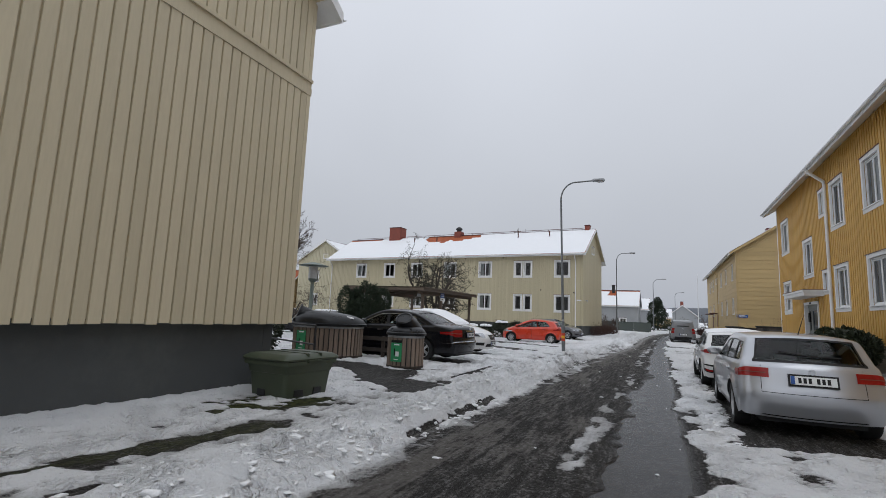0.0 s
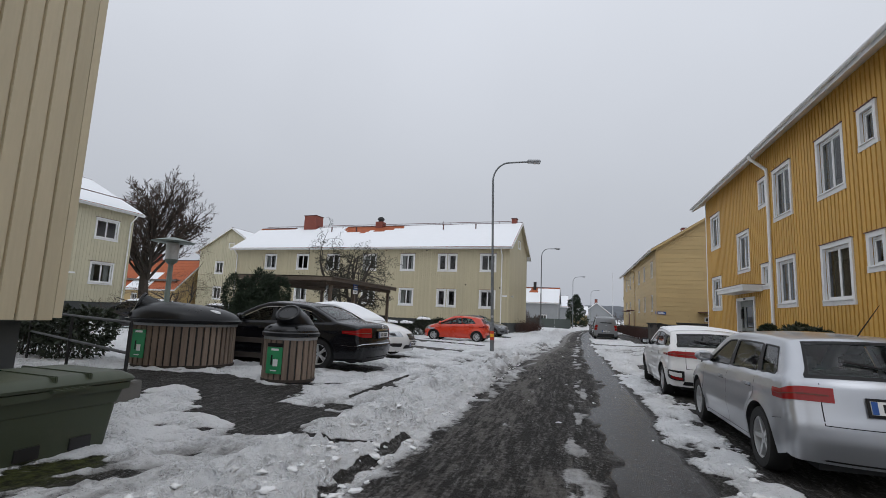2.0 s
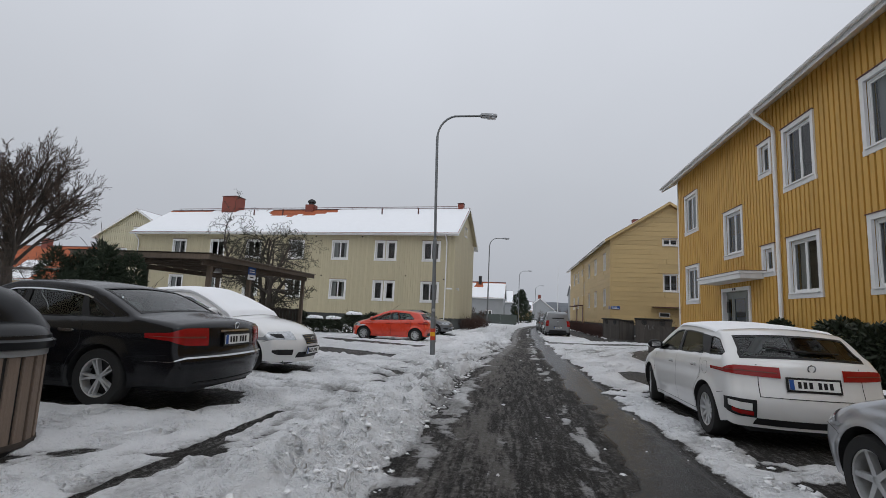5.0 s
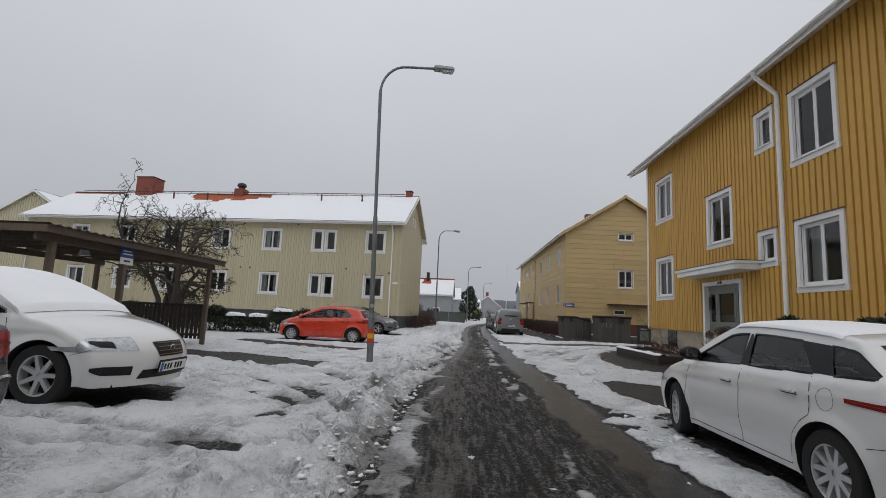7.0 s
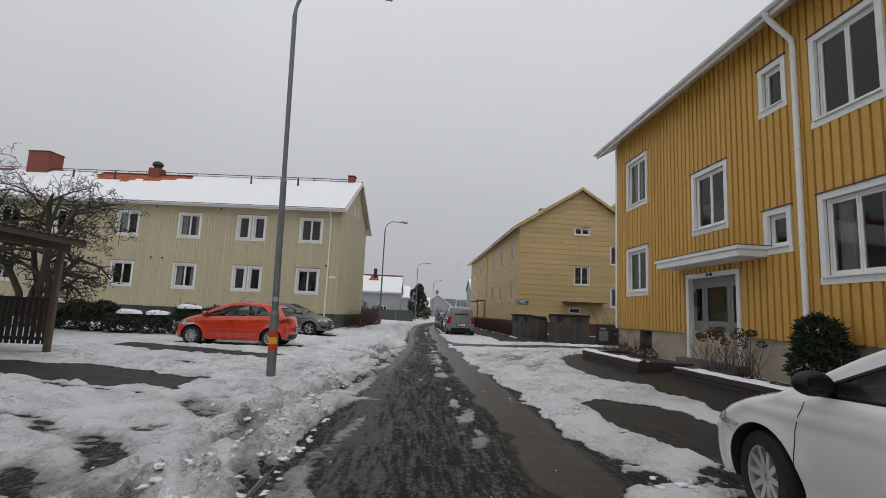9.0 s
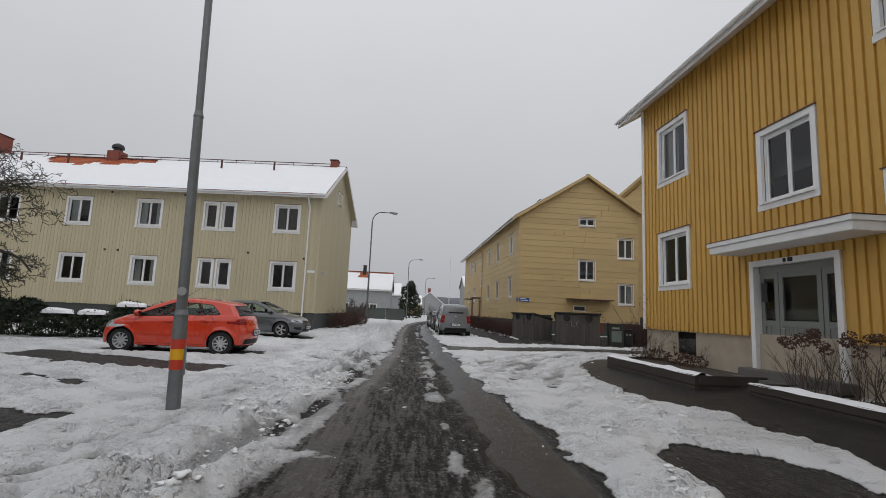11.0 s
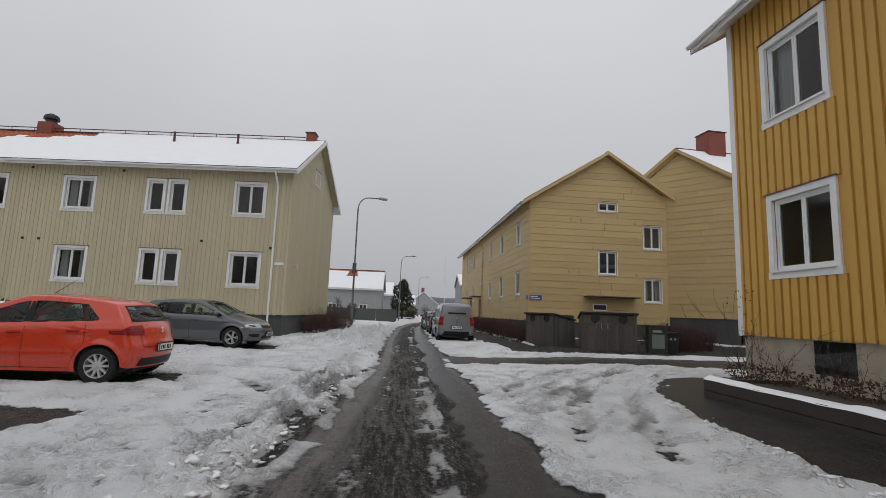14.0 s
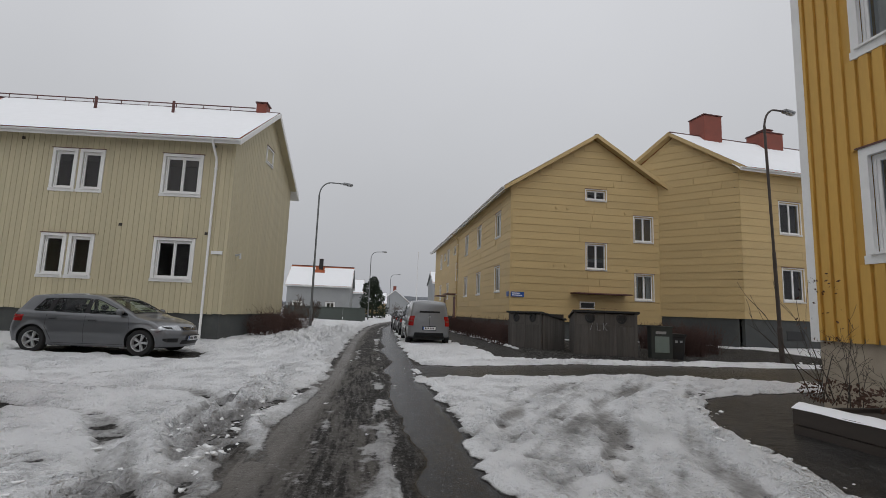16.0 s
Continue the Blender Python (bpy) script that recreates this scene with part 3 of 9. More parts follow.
me.polygons.foreach_set("use_smooth", np.ones(len(quads), bool))
me.update(calc_edges=True)
for nm, arr in (("snow", g_s), ("ice", g_ice), ("wet", g_wet), ("grass", g_grass), ("film", g_film)):
    me.attributes.new(nm, 'FLOAT', 'POINT').data.foreach_set("value", arr.ravel().astype(np.float32))


def ground_material():
    m = bpy.data.materials.new("snowy_ground")
    m.use_nodes = True
    L = m.node_tree.links
    b = m.node_tree.nodes["Principled BSDF"]
    att = {}
    for a in ("snow", "ice", "wet", "grass", "film"):
        att[a] = nd(m, "ShaderNodeAttribute")
        att[a].attribute_name = a
    tc = nd(m, "ShaderNodeTexCoord")

    def noise_(scale, detail=4.0, rough_=0.6, sc=(1, 1, 1)):
        mp = nd(m, "ShaderNodeMapping", Scale=sc)
        L.new(tc.outputs["Object"], mp.inputs[0])
        n = nd(m, "ShaderNodeTexNoise", Scale=scale, Detail=detail, Roughness=rough_)
        L.new(mp.outputs[0], n.inputs["Vector"])
        return n.outputs[0]

    def math_(op, a, c):
        n = nd(m, "ShaderNodeMath")
        n.operation = op
        for i, v in enumerate((a, c)):
            if isinstance(v, (int, float)):
                n.inputs[i].default_value = v
            else:
                L.new(v, n.inputs[i])
        return n.outputs[0]

    def ramp_(v, lo, hi, a=0.0, c=1.0):
        n = nd(m, "ShaderNodeMapRange")
        n.interpolation_type = 'SMOOTHSTEP'
        for k, val in zip(("From Min", "From Max", "To Min", "To Max"), (lo, hi, a, c)):
            n.inputs[k].default_value = val
        L.new(v, n.inputs[0])
        return n.outputs[0]

    def mix_(f, a, c):
        n = nd(m, "ShaderNodeMixRGB")
        L.new(f, n.inputs[0])
        for i, v in ((1, a), (2, c)):
            if isinstance(v, tuple):
                n.inputs[i].default_value = (*v, 1)
            else:
                L.new(v, n.inputs[i])
        return n.outputs[0]

    grain = noise_(95, 3.0)
    mid = noise_(14, 5.0, 0.65)
    streak = noise_(5, 4.0, 0.6, (3.0, 0.35, 1))
    big = noise_(0.8, 4.0)
    # where snow lies
    edge = math_('ADD', att["snow"].outputs["Fac"], math_('MULTIPLY', math_('SUBTRACT', mid, 0.5), 0.030))
    edge = math_('ADD', edge, math_('MULTIPLY', math_('SUBTRACT', grain, 0.5), 0.012))
    cover = ramp_(edge, -0.004, 0.007)
    # snow: white, grey where trodden to ice
    icev = math_('ADD', att["ice"].outputs["Fac"], math_('MULTIPLY', math_('SUBTRACT', mid, 0.5), 0.7))
    icev = math_('ADD', icev, math_('MULTIPLY', math_('SUBTRACT', streak, 0.5), 0.5))
    icy = ramp_(icev, 0.32, 1.18)
    snow_c = mix_(icy, (0.86, 0.868, 0.88), (0.25, 0.245, 0.24))
    thin = ramp_(edge, 0.022, 0.0)
    snow_c = mix_(math_('MULTIPLY', thin, 0.4), snow_c, (0.30, 0.29, 0.28))
    # dark speckle: grime and the shade between snow grains, mixed into the colour
    pit_shade_grime = ramp_(noise_(24, 4.0, 0.75), 0.56, 0.68)
    snow_c = mix_(math_('MULTIPLY', pit_shade_grime, ramp_(icev, 0.15, 0.6, 0.06, 0.75)), snow_c, (0.30, 0.295, 0.29))
    # bare asphalt with stones, slush film and stains
    asph = mix_(ramp_(grain, 0.35, 0.7), (0.010, 0.0094, 0.0088), (0.046, 0.042, 0.038))
    asph = mix_(math_('MULTIPLY', ramp_(streak, 0.42, 0.7), 0.45), asph, (0.075, 0.069, 0.062))
    wetc = mix_(ramp_(big, 0.3, 0.7), (0.0135, 0.0127, 0.012), (0.024, 0.0225, 0.021))
    wetf = ramp_(att["wet"].outputs["Fac"], 0.35, 0.85)
    asph = mix_(math_('MULTIPLY', wetf, 0.8), asph, wetc)
    filmv = math_('ADD', att["film"].outputs["Fac"], math_('MULTIPLY', math_('SUBTRACT', streak, 0.5), 1.7))
    filmv = math_('ADD', filmv, math_('MULTIPLY', math_('SUBTRACT', mid, 0.5), 1.3))
    asph = mix_(math_('MULTIPLY', ramp_(filmv, 0.35, 0.95), 0.9), asph, (0.15, 0.139, 0.127))
    dry = nd(m, "ShaderNodeMath")
    dry.operation = 'SUBTRACT'
    dry.inputs[0].default_value = 1.0
    L.new(wetf, dry.inputs[1])
    specks = math_('MULTIPLY', ramp_(noise_(44, 4.0, 0.8), 0.54, 0.62), math_('MULTIPLY', dry.outputs[0], ramp_(mid, 0.42, 0.6)))
    asph = mix_(math_('MULTIPLY', specks, 0.75), asph, (0.15, 0.146, 0.14))
    clods = math_('MULTIPLY', ramp_(noise_(26, 4.0, 0.75, (1.0, 0.6, 1)), 0.48, 0.60), math_('MULTIPLY', dry.outputs[0], ramp_(streak, 0.38, 0.62)))
    asph = mix_(math_('MULTIPLY', clods, 0.9), asph, (0.20, 0.193, 0.185))
    blots = ramp_(noise_(3.2, 5.0, 0.7), 0.5, 0.72)
    asph = mix_(math_('MULTIPLY', blots, 0.25), asph, (0.010, 0.009, 0.0085))
    crumbs = ramp_(noise_(30, 3.0, 0.7), 0.64, 0.70)
    asph = mix_(math_('MULTIPLY', crumbs, ramp_(edge, -0.040, -0.010)), asph, (0.36, 0.36, 0.355))
    turf = mix_(ramp_(mid, 0.35, 0.65), (0.022, 0.024, 0.010), (0.075, 0.085, 0.025))
    bare = mix_(att["grass"].outputs["Fac"], asph, turf)
    L.new(mix_(cover, bare, snow_c), b.inputs["Base Color"])
    r_bare = mix_(wetf, (0.78, 0.78, 0.78), (0.24, 0.24, 0.24))
    r_bare = mix_(att["grass"].outputs["Fac"], r_bare, (0.9, 0.9, 0.9))
    r_snow = mix_(icy, (0.75, 0.75, 0.75), (0.38, 0.38, 0.38))
    L.new(mix_(cover, r_bare, r_snow), b.inputs["Roughness"])
    L.new(mix_(math_('MULTIPLY', wetf, ramp_(cover, 0.6, 0.0)), (0.18, 0.18, 0.18), (0.13, 0.13, 0.13)), b.inputs["Specular IOR Level"])
    h = math_('ADD', math_('MULTIPLY', mid, 0.7), math_('MULTIPLY', grain, 0.35))
    h = math_('ADD', h, math_('MULTIPLY', noise_(38, 4.0, 0.7), 0.6))
    h = math_('ADD', h, math_('MULTIPLY', noise_(6, 5.0, 0.65), 1.6))
    vor = nd(m, "ShaderNodeTexVoronoi", Scale=13.0)
    wv_ = m.node_tree.nodes.new("ShaderNodeVectorMath")
    wob_ = nd(m, "ShaderNodeTexNoise", Scale=9.0, Detail=4.0)
    sc_ = m.node_tree.nodes.new("ShaderNodeVectorMath")
    sc_.operation = 'SCALE'
    sc_.inputs["Scale"].default_value = 0.22
    L.new(tc.outputs["Object"], wob_.inputs["Vector"])
    L.new(wob_.outputs["Color"], sc_.inputs[0])
    L.new(tc.outputs["Object"], wv_.inputs[0])
    L.new(sc_.outputs[0], wv_.inputs[1])
    L.new(wv_.outputs[0], vor.inputs["Vector"])
    clump = math_('MULTIPLY', ramp_(vor.outputs["Distance"], 0.75, 0.05), ramp_(noise_(1.7, 3.0), 0.40, 0.62, 0.15, 1.6))
    h = math_('ADD', h, math_('MULTIPLY', clump, cover))
    h = math_('MULTIPLY', h, mix_(cover, mix_(wetf, (2.0, 2.0, 2.0), (0.12, 0.12, 0.12)), (1.5, 1.5, 1.5)))
    bp = nd(m, "ShaderNodeBump", Strength=1.0, Distance=0.04)
    L.new(h, bp.inputs["Height"])
    L.new(bp.outputs[0], b.inputs["Normal"])
    return m


me.materials.append(ground_material())
ground = tagged(new("ground", me), "snow-covered street ground with wet asphalt road, slush and trodden lot", "ground", "", "structure")


def gz(x, y):
    """Height of the bare ground at a place."""
    return float(base_z(np.array([float(x)]), np.array([float(y)]))[0])


def gsz(x, y):
    """Height of the snow's top at a place."""
    a, c = np.array([[float(x)]]), np.array([[float(y)]])
    return float(base_z(a, c)[0, 0] + max(0.0, snow_fields(a, c)[0][0, 0]))

# ---- houses ----


def cells(bm, u0, u1, z0, z1, holes, y0, y1, top=None):
    """A wall slab with rectangular openings; top(u) may cut it to a gable."""
    us = sorted({u0, u1, *[h[0] for h in holes], *[h[1] for h in holes], *([(u0 + u1) / 2] if top else [])})
    zs = sorted({z0, z1, *[h[2] for h in holes], *[h[3] for h in holes]})
    us, zs = [u for u in us if u0 <= u <= u1], [z for z in zs if z0 <= z <= z1]
    for a, c in zip(us, us[1:]):
        for lo, hi in zip(zs, zs[1:]):
            mu, mz = (a + c) / 2, (lo + hi) / 2
            if not any(h[0] < mu < h[1] and h[2] < mz < h[3] for h in holes):
                box(bm, a, c, y0, y1, lo, hi)
    if top:
        mid = (u0 + u1) / 2
        f = [bm.verts.new((u, y, z)) for y in (y0, y1) for u, z in ((u0, z1), (u1, z1), (mid, top))]
        bm.faces.new(f[0:3])
        bm.faces.new(f[5:2:-1])
        bm.faces.new((f[1], f[4], f[5], f[2]))
        bm.faces.new((f[0], f[2], f[5], f[3]))


BOARD = {}


def quad(u0, u1, y, z0, z1):
    """One upright sheet facing -y."""
    bm = bmesh.new()
    bm.faces.new([bm.verts.new(p) for p in ((u0, y, z0), (u1, y, z0), (u1, y, z1), (u0, y, z1))])
    return bm


def board_mesh(w, h, t, slope, material, lap=False):
    """One cladding board, its face at y = -t, standing on z = 0; slope lifts its right top edge (gable boards)."""
    key = (round(w, 3), round(h, 2), t, round(slope, 2), material.name, lap)
    if key not in BOARD:
        b = min(0.006, w / 6)
        pts = [(0, 0), (w, 0), (w, h + slope), (0, h)]
        inn = [(b, 0), (w - b, 0), (w - b, h + slope), (b, h)]
        vs = [(x, 0, z) for x, z in pts] + [(x, -t * (0.35 if lap and i > 1 else 1), z) for i, (x, z) in enumerate(inn)]
        fs = [(4, 5, 6, 7), (0, 1, 5, 4), (1, 2, 6, 5), (2, 3, 7, 6), (3, 0, 4, 7)]
        m_ = bpy.data.meshes.new("board")
        m_.from_pydata(vs, [], fs)
        m_.materials.append(material)
        BOARD[key] = m_
    return BOARD[key]


def clad_vertical(wall, u0, u1, z0, z1, holes, pitch, w, t, material, top=None, bands=()):
    n = int((u1 - u0) / pitch)
    off = ((u1 - u0) - n * pitch) / 2
    for i in range(n):
        a = u0 + off + i * pitch + (pitch - w) / 2
        c = a + w
        zt0 = zt1 = z1
        if top:
            mid, half = (u0 + u1) / 2, (u1 - u0) / 2
            zt0 = z1 + (top - z1) * (1 - abs(a - mid) / half)
            zt1 = z1 + (top - z1) * (1 - abs(c - mid) / half)
        cuts = sorted([(h[2], h[3]) for h in holes if h[0] < c - 0.03 and h[1] > a + 0.03] + [b for b in bands])
        z = z0 + random.uniform(-0.012, 0.012)
        for lo, hi in cuts:
            if lo - z > 0.03:
                share("board", board_mesh(w, lo - z, t, 0, material), wall, Matrix.Translation((a, 0, z)))
            z = hi
        if min(zt0, zt1) - z > 0.03:
            share("board", board_mesh(w, zt0 - z, t, zt1 - zt0, material), wall, Matrix.Translation((a, 0, z)))


def clad_horizontal(wall, u0, u1, z0, z1, holes, pitch, t, material, top=None):
    """Wide lying boards, each split where an opening or a butt joint comes."""
    zt = top or z1
    n = int((zt - z0) / pitch)
    for i in range(n + 1):
        lo, hi = z0 + i * pitch, min(z0 + (i + 1) * pitch - 0.018, zt)
        a, c = u0, u1
        if top and hi > z1:
            half = (u1 - u0) / 2
            k = half * max(0.0, hi - z1) / (top - z1)
            a, c = u0 + k, u1 - k
        if c - a < 0.15 or hi - lo < 0.04:
            continue
        spans = [(a, c)]
        for h in holes:
            if h[2] < hi - 0.02 and h[3] > lo + 0.02:
                spans = [q for p_, r_ in spans for q in ((p_, min(r_, h[0])), (max(p_, h[1]), r_)) if q[1] - q[0] > 0.05]
        for p_, r_ in spans:
            while r_ - p_ > 0.05:
                ln = min(r_ - p_, random.uniform(3.6, 5.2))
                if r_ - p_ - ln < 0.7:
                    ln = r_ - p_
                share("board", board_mesh(ln - 0.004, hi - lo, t, 0, material, True), wall, Matrix.Translation((p_, random.uniform(-0.003, 0.002), lo)))
                p_ += ln


def window(parent, u0, u1, z0, z1, mullions=1, trim=0.10, curtain=0, transom=False, trimmat=None, proud=0.045):
    """A timber window with casing, sashes, panes, sill and what hangs behind it. Faces -y; the wall's face is y = 0."""
    tm = trimmat or M["white"]
    w = part("window", bx(u0, u1, -proud, 0.02, z1 - trim, z1), tm, parent)
    for a, c, lo, hi in ((u0, u0 + trim, z0 + trim, z1 - trim), (u1 - trim, u1, z0 + trim, z1 - trim)):
        part("casing", bx(a, c, -proud, 0.02, lo, hi), tm, w)
    part("casing", bx(u0 - 0.02, u1 + 0.02, -proud - 0.004, 0.02, z0, z0 + trim), tm, w)
    part("sill", bx(u0 + trim * 0.6, u1 - trim * 0.6, -proud - 0.05, 0.06, z0 + trim, z0 + trim + 0.03), M["white"], w)
    part("drip_cap", bx(u0 - 0.03, u1 + 0.03, -proud - 0.03, 0.0, z1, z1 + 0.02), M["metal_dark"], w)
    a, c, lo, hi = u0 + trim, u1 - trim, z0 + trim + 0.03, z1 - trim
    bm = bmesh.new()
    for p_, q_, r_, s_ in ((a, a + 0.045, lo, hi), (c - 0.045, c, lo, hi), (a + 0.045, c - 0.045, lo, lo + 0.05), (a + 0.045, c - 0.045, hi - 0.05, hi)):
        box(bm, p_, q_, 0.035, 0.15, r_, s_)
    part("frame", bm, M["white"], w)
    a, c, lo, hi = a + 0.045, c - 0.045, lo + 0.05, hi - 0.05
    n = mullions + 1
    wd = (c - a) / n
    for i in range(n):
        p_, q_ = a + i * wd + 0.004, a + (i + 1) * wd - 0.004
        bm = bmesh.new()
        s = 0.045
        for e in ((p_, p_ + s, lo, hi), (q_ - s, q_, lo, hi), (p_ + s, q_ - s, lo, lo + s), (p_ + s, q_ - s, hi - s, hi)):
            box(bm, e[0], e[1], 0.05, 0.10, e[2], e[3])
        if transom:
            box(bm, p_ + s, q_ - s, 0.05, 0.09, hi - (hi - lo) * 0.3, hi - (hi - lo) * 0.3 + 0.03)
        part("sash", bm, M["white"], w)
        pane = part("pane", quad(p_ + s, q_ - s, 0.07, lo + s, hi - s), M["pane"], w)
        pane.visible_shadow = False
    if curtain:
        bm = bmesh.new()
        for side in ((0, 1) if curtain == 2 else (0,) if curtain == 1 else (0, 1)):
            wid = (c - a) * (0.28 if curtain == 2 else 0.42)
            s0 = a if side == 0 else c - wid
            k = 14
            row = [(s0 + wid * j / k, 0.22 + 0.025 * math.sin(j * 1.9)) for j in range(k + 1)]
            low = [bm.verts.new((x, y, lo - 0.1)) for x, y in row]
            upp = [bm.verts.new((x, y, hi + 0.1)) for x, y in row]
            for j in range(k):
                bm.faces.new((low[j], low[j + 1], upp[j + 1], upp[j]))
        part("curtain", bm, M["curtain"], w, "white curtain")
    return w


def snow_sheet(name, u0, u1, p0, p1, thick, parent, skip=None, wave=0.26, amp=0.012, nu=None, du0=0.0, du1=0.0):
    """Snow on a roof slope: from the eave line p0 = (y, z) to the ridge p1; skip(u, v) leaves a bare patch."""
    nu = nu or max(8, int((u1 - u0) / 0.13))
    nv = 14
    us = np.linspace(u0, u1, nu + 1)
    d = Vector((0, p1[0] - p0[0], p1[1] - p0[1]))
    nrm = Vector((0, -d.z, d.y)).normalized() if d.y > 0 else Vector((0, d.z, -d.y)).normalized()
    bm = bmesh.new()
    grid = []
    for j in range(nv + 1):
        v = j / nv
        row = []
        for uq in us:
            u = uq + du0 * v * (u1 - uq) / (u1 - u0) + du1 * v * (uq - u0) / (u1 - u0)
            h = thick * (0.75 + 0.35 * noise.noise((u * 0.7, v * 4, 3))) + amp * math.cos(u / wave * 2 * math.pi) * (1 if v < 0.98 else 0.3)
            if v == 0:
                h = 0.012 + amp * math.cos(u / wave * 2 * math.pi)
            if uq in (u0, u1):
                h *= 0.3
            p = Vector((u, p0[0], p0[1])) + d * v + nrm * h
            row.append(bm.verts.new(p))
        grid.append(row)
    for j in range(nv):
        for i in range(nu):
            if skip and skip((us[i] + us[i + 1]) / 2, (j + 0.5) / nv):
                continue
            bm.faces.new((grid[j][i], grid[j][i + 1], grid[j + 1][i + 1], grid[j + 1][i]))
    bmesh.ops.delete(bm, geom=[v for v in bm.verts if not v.link_faces], context='VERTS')
    return part(name, bm, M["snow"], parent, "thin snow cover", smooth=True)


def tile_slope(u0, u1, p0, p1, parent, wave=0.26, amp=0.02, thick=0.07, du0=0.0, du1=0.0):
    """A tiled roof slope, wavy across, stepped along each course."""
    nu, nv = int((u1 - u0) / 0.065), 18
    d = Vector((0, p1[0] - p0[0], p1[1] - p0[1]))
    nrm = Vector((0, -d.z, d.y)).normalized() if d.y > 0 else Vector((0, d.z, -d.y)).normalized()
    bm = bmesh.new()
    rows = []
    for j in range(nv):
        for v, lift in ((j / nv, 0.018), ((j + 0.999) / nv, 0.0)):
            rows.append([bm.verts.new(Vector((u0 + du0 * v + (u1 + du1 * v - u0 - du0 * v) * i / nu, p0[0], p0[1])) + d * v + nrm * (lift - 0.03 + amp * math.cos((u1 - u0) * i / nu / wave * 2 * math.pi))) for i in range(nu + 1)])
    for r0, r1 in zip(rows, rows[1:]):
        for i in range(nu):
            bm.faces.new((r0[i], r0[i + 1], r1[i + 1], r1[i]))
    deck = [bm.verts.new((u, *(Vector((p[0], p[1])) - Vector((nrm.y, nrm.z)) * thick))) for u, w_ in ((u0, du0), (u1, du1)) for p, u in ((p0, u), (p1, u + w_))]
    bm.faces.new((deck[0], deck[1], deck[3], deck[2]))
    return part("tile_slope", bm, M["tile"], parent, smooth=True)


def house(name, label, m, W, D, zg, zc, ze, zr, wallmat, style="v", holes=None, over=0.55, overg=0.35, plinth=None, pitch=0.2, board=0.150,
          sides=("front", "back", "left", "right"), clad=("front",), skip=None, snow=0.05, storeys=(1.0, 4.1), band=None, verge=True, hip=(), skew=0.0, group="", gutter=True, bt=0.042, pin=0.045, vergemat=None):
    """A ridge-roofed house: the front faces -y from u = 0 to W at y = 0, the ridge runs along u. Openings are (u0, u1, z0, z1)."""
    holes = holes or {}
    H = thing(name, label, "house", m, group)
    tops = {"left": zr - 0.12, "right": zr - 0.12}
    frames = {"front": Matrix.Identity(4), "back": pose(W, D, 0, 0, 0, 180), "right": pose(W, 0, 0, 0, 0, 90), "left": pose(-skew * D, D, 0, 0, 0, math.degrees(math.atan2(-1, skew)))}
    made = {}
    for side in sides:
        ln = W if side in ("front", "back") else D * math.sqrt(1 + skew * skew) if side == "left" else D
        hs = holes.get(side, [])
        inner = [(h[0] + 0.08, h[1] - 0.08, h[2] + 0.08, h[3] - 0.08) for h in hs]
        bm = bmesh.new()
        e0, e1 = (0.0, ln) if side in ("front", "back") else (0.25, ln - 0.25)
        gab = None if side in ("front", "back") or side in hip else tops[side]
        cells(bm, e0, e1, zc, ze, inner, 0.0, 0.25, gab)
        bmesh.ops.remove_doubles(bm, verts=bm.verts, dist=1e-4)
        wall = part("wall", bm, wallmat, H)
        wall.matrix_basis = frames[side]
        bm = bmesh.new()
        cells(bm, e0 + (pin - 0.005 if e0 == 0 else max(0, pin - 0.05)), e1 - (pin - 0.005 if e0 == 0 else max(0, pin - 0.05)), zg - 0.6, zc, [], pin, pin + 0.205)
        pl_ = part("plinth", bm, plinth or M["plinth"], H)
        pl_.matrix_basis = frames[side]
        made[side] = wall
        if side in clad:
            if style == "v":
                clad_vertical(wall, 0.0, ln, zc - 0.06, ze, hs, pitch, board, bt, wallmat, gab, [band] if band and gab else ())
            else:
                clad_horizontal(wall, 0.0, ln, zc - 0.03, ze, hs, pitch, bt, wallmat, gab)
    # rooms behind the windows: floors and a spine wall, dimness put into their colour
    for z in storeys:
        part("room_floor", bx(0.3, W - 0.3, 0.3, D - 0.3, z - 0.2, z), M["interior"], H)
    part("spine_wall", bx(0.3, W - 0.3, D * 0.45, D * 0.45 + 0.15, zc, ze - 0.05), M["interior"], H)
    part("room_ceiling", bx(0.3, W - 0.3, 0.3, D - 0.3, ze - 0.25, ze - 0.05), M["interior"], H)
    # roof
    ym = D / 2
    k = (zr - ze) / ym
    hl = D * 0.5 if "left" in hip else 0.0
    hr = D * 0.5 if "right" in hip else 0.0
    run = ym + over
    fl, fr = (hl + overg if hl else -skew * run), (-(hr + overg) if hr else 0.0)
    bl_ = hl + overg if hl else skew * run
    uf, ub = -overg + skew * over, -overg - skew * (D + over)
    roof = part("roof", bx(-overg + (hl + overg if hl else -skew * ym), W + overg + fr, ym - 0.09, ym + 0.09, zr - 0.03, zr + 0.05), M["metal_dark"], H, "dark ridge capping")
    tile_slope(uf, W + overg, (-over, ze - k * over + 0.06), (ym, zr + 0.03), roof, du0=fl, du1=fr)
    tile_slope(ub, W + overg, (D + over, ze - k * over + 0.06), (ym, zr + 0.03), roof, du0=bl_, du1=fr)
    if snow:
        snow_sheet("snow", uf + 0.03, W + overg - 0.03, (-over, ze - k * over + 0.08), (ym - 0.12, zr - 0.12 * k + 0.05), snow, roof, skip, du0=fl, du1=fr)
        snow_sheet("snow", ub + 0.03, W + overg - 0.03, (D + over, ze - k * over + 0.08), (ym + 0.12, zr - 0.12 * k + 0.05), snow, roof, du0=bl_, du1=fr)
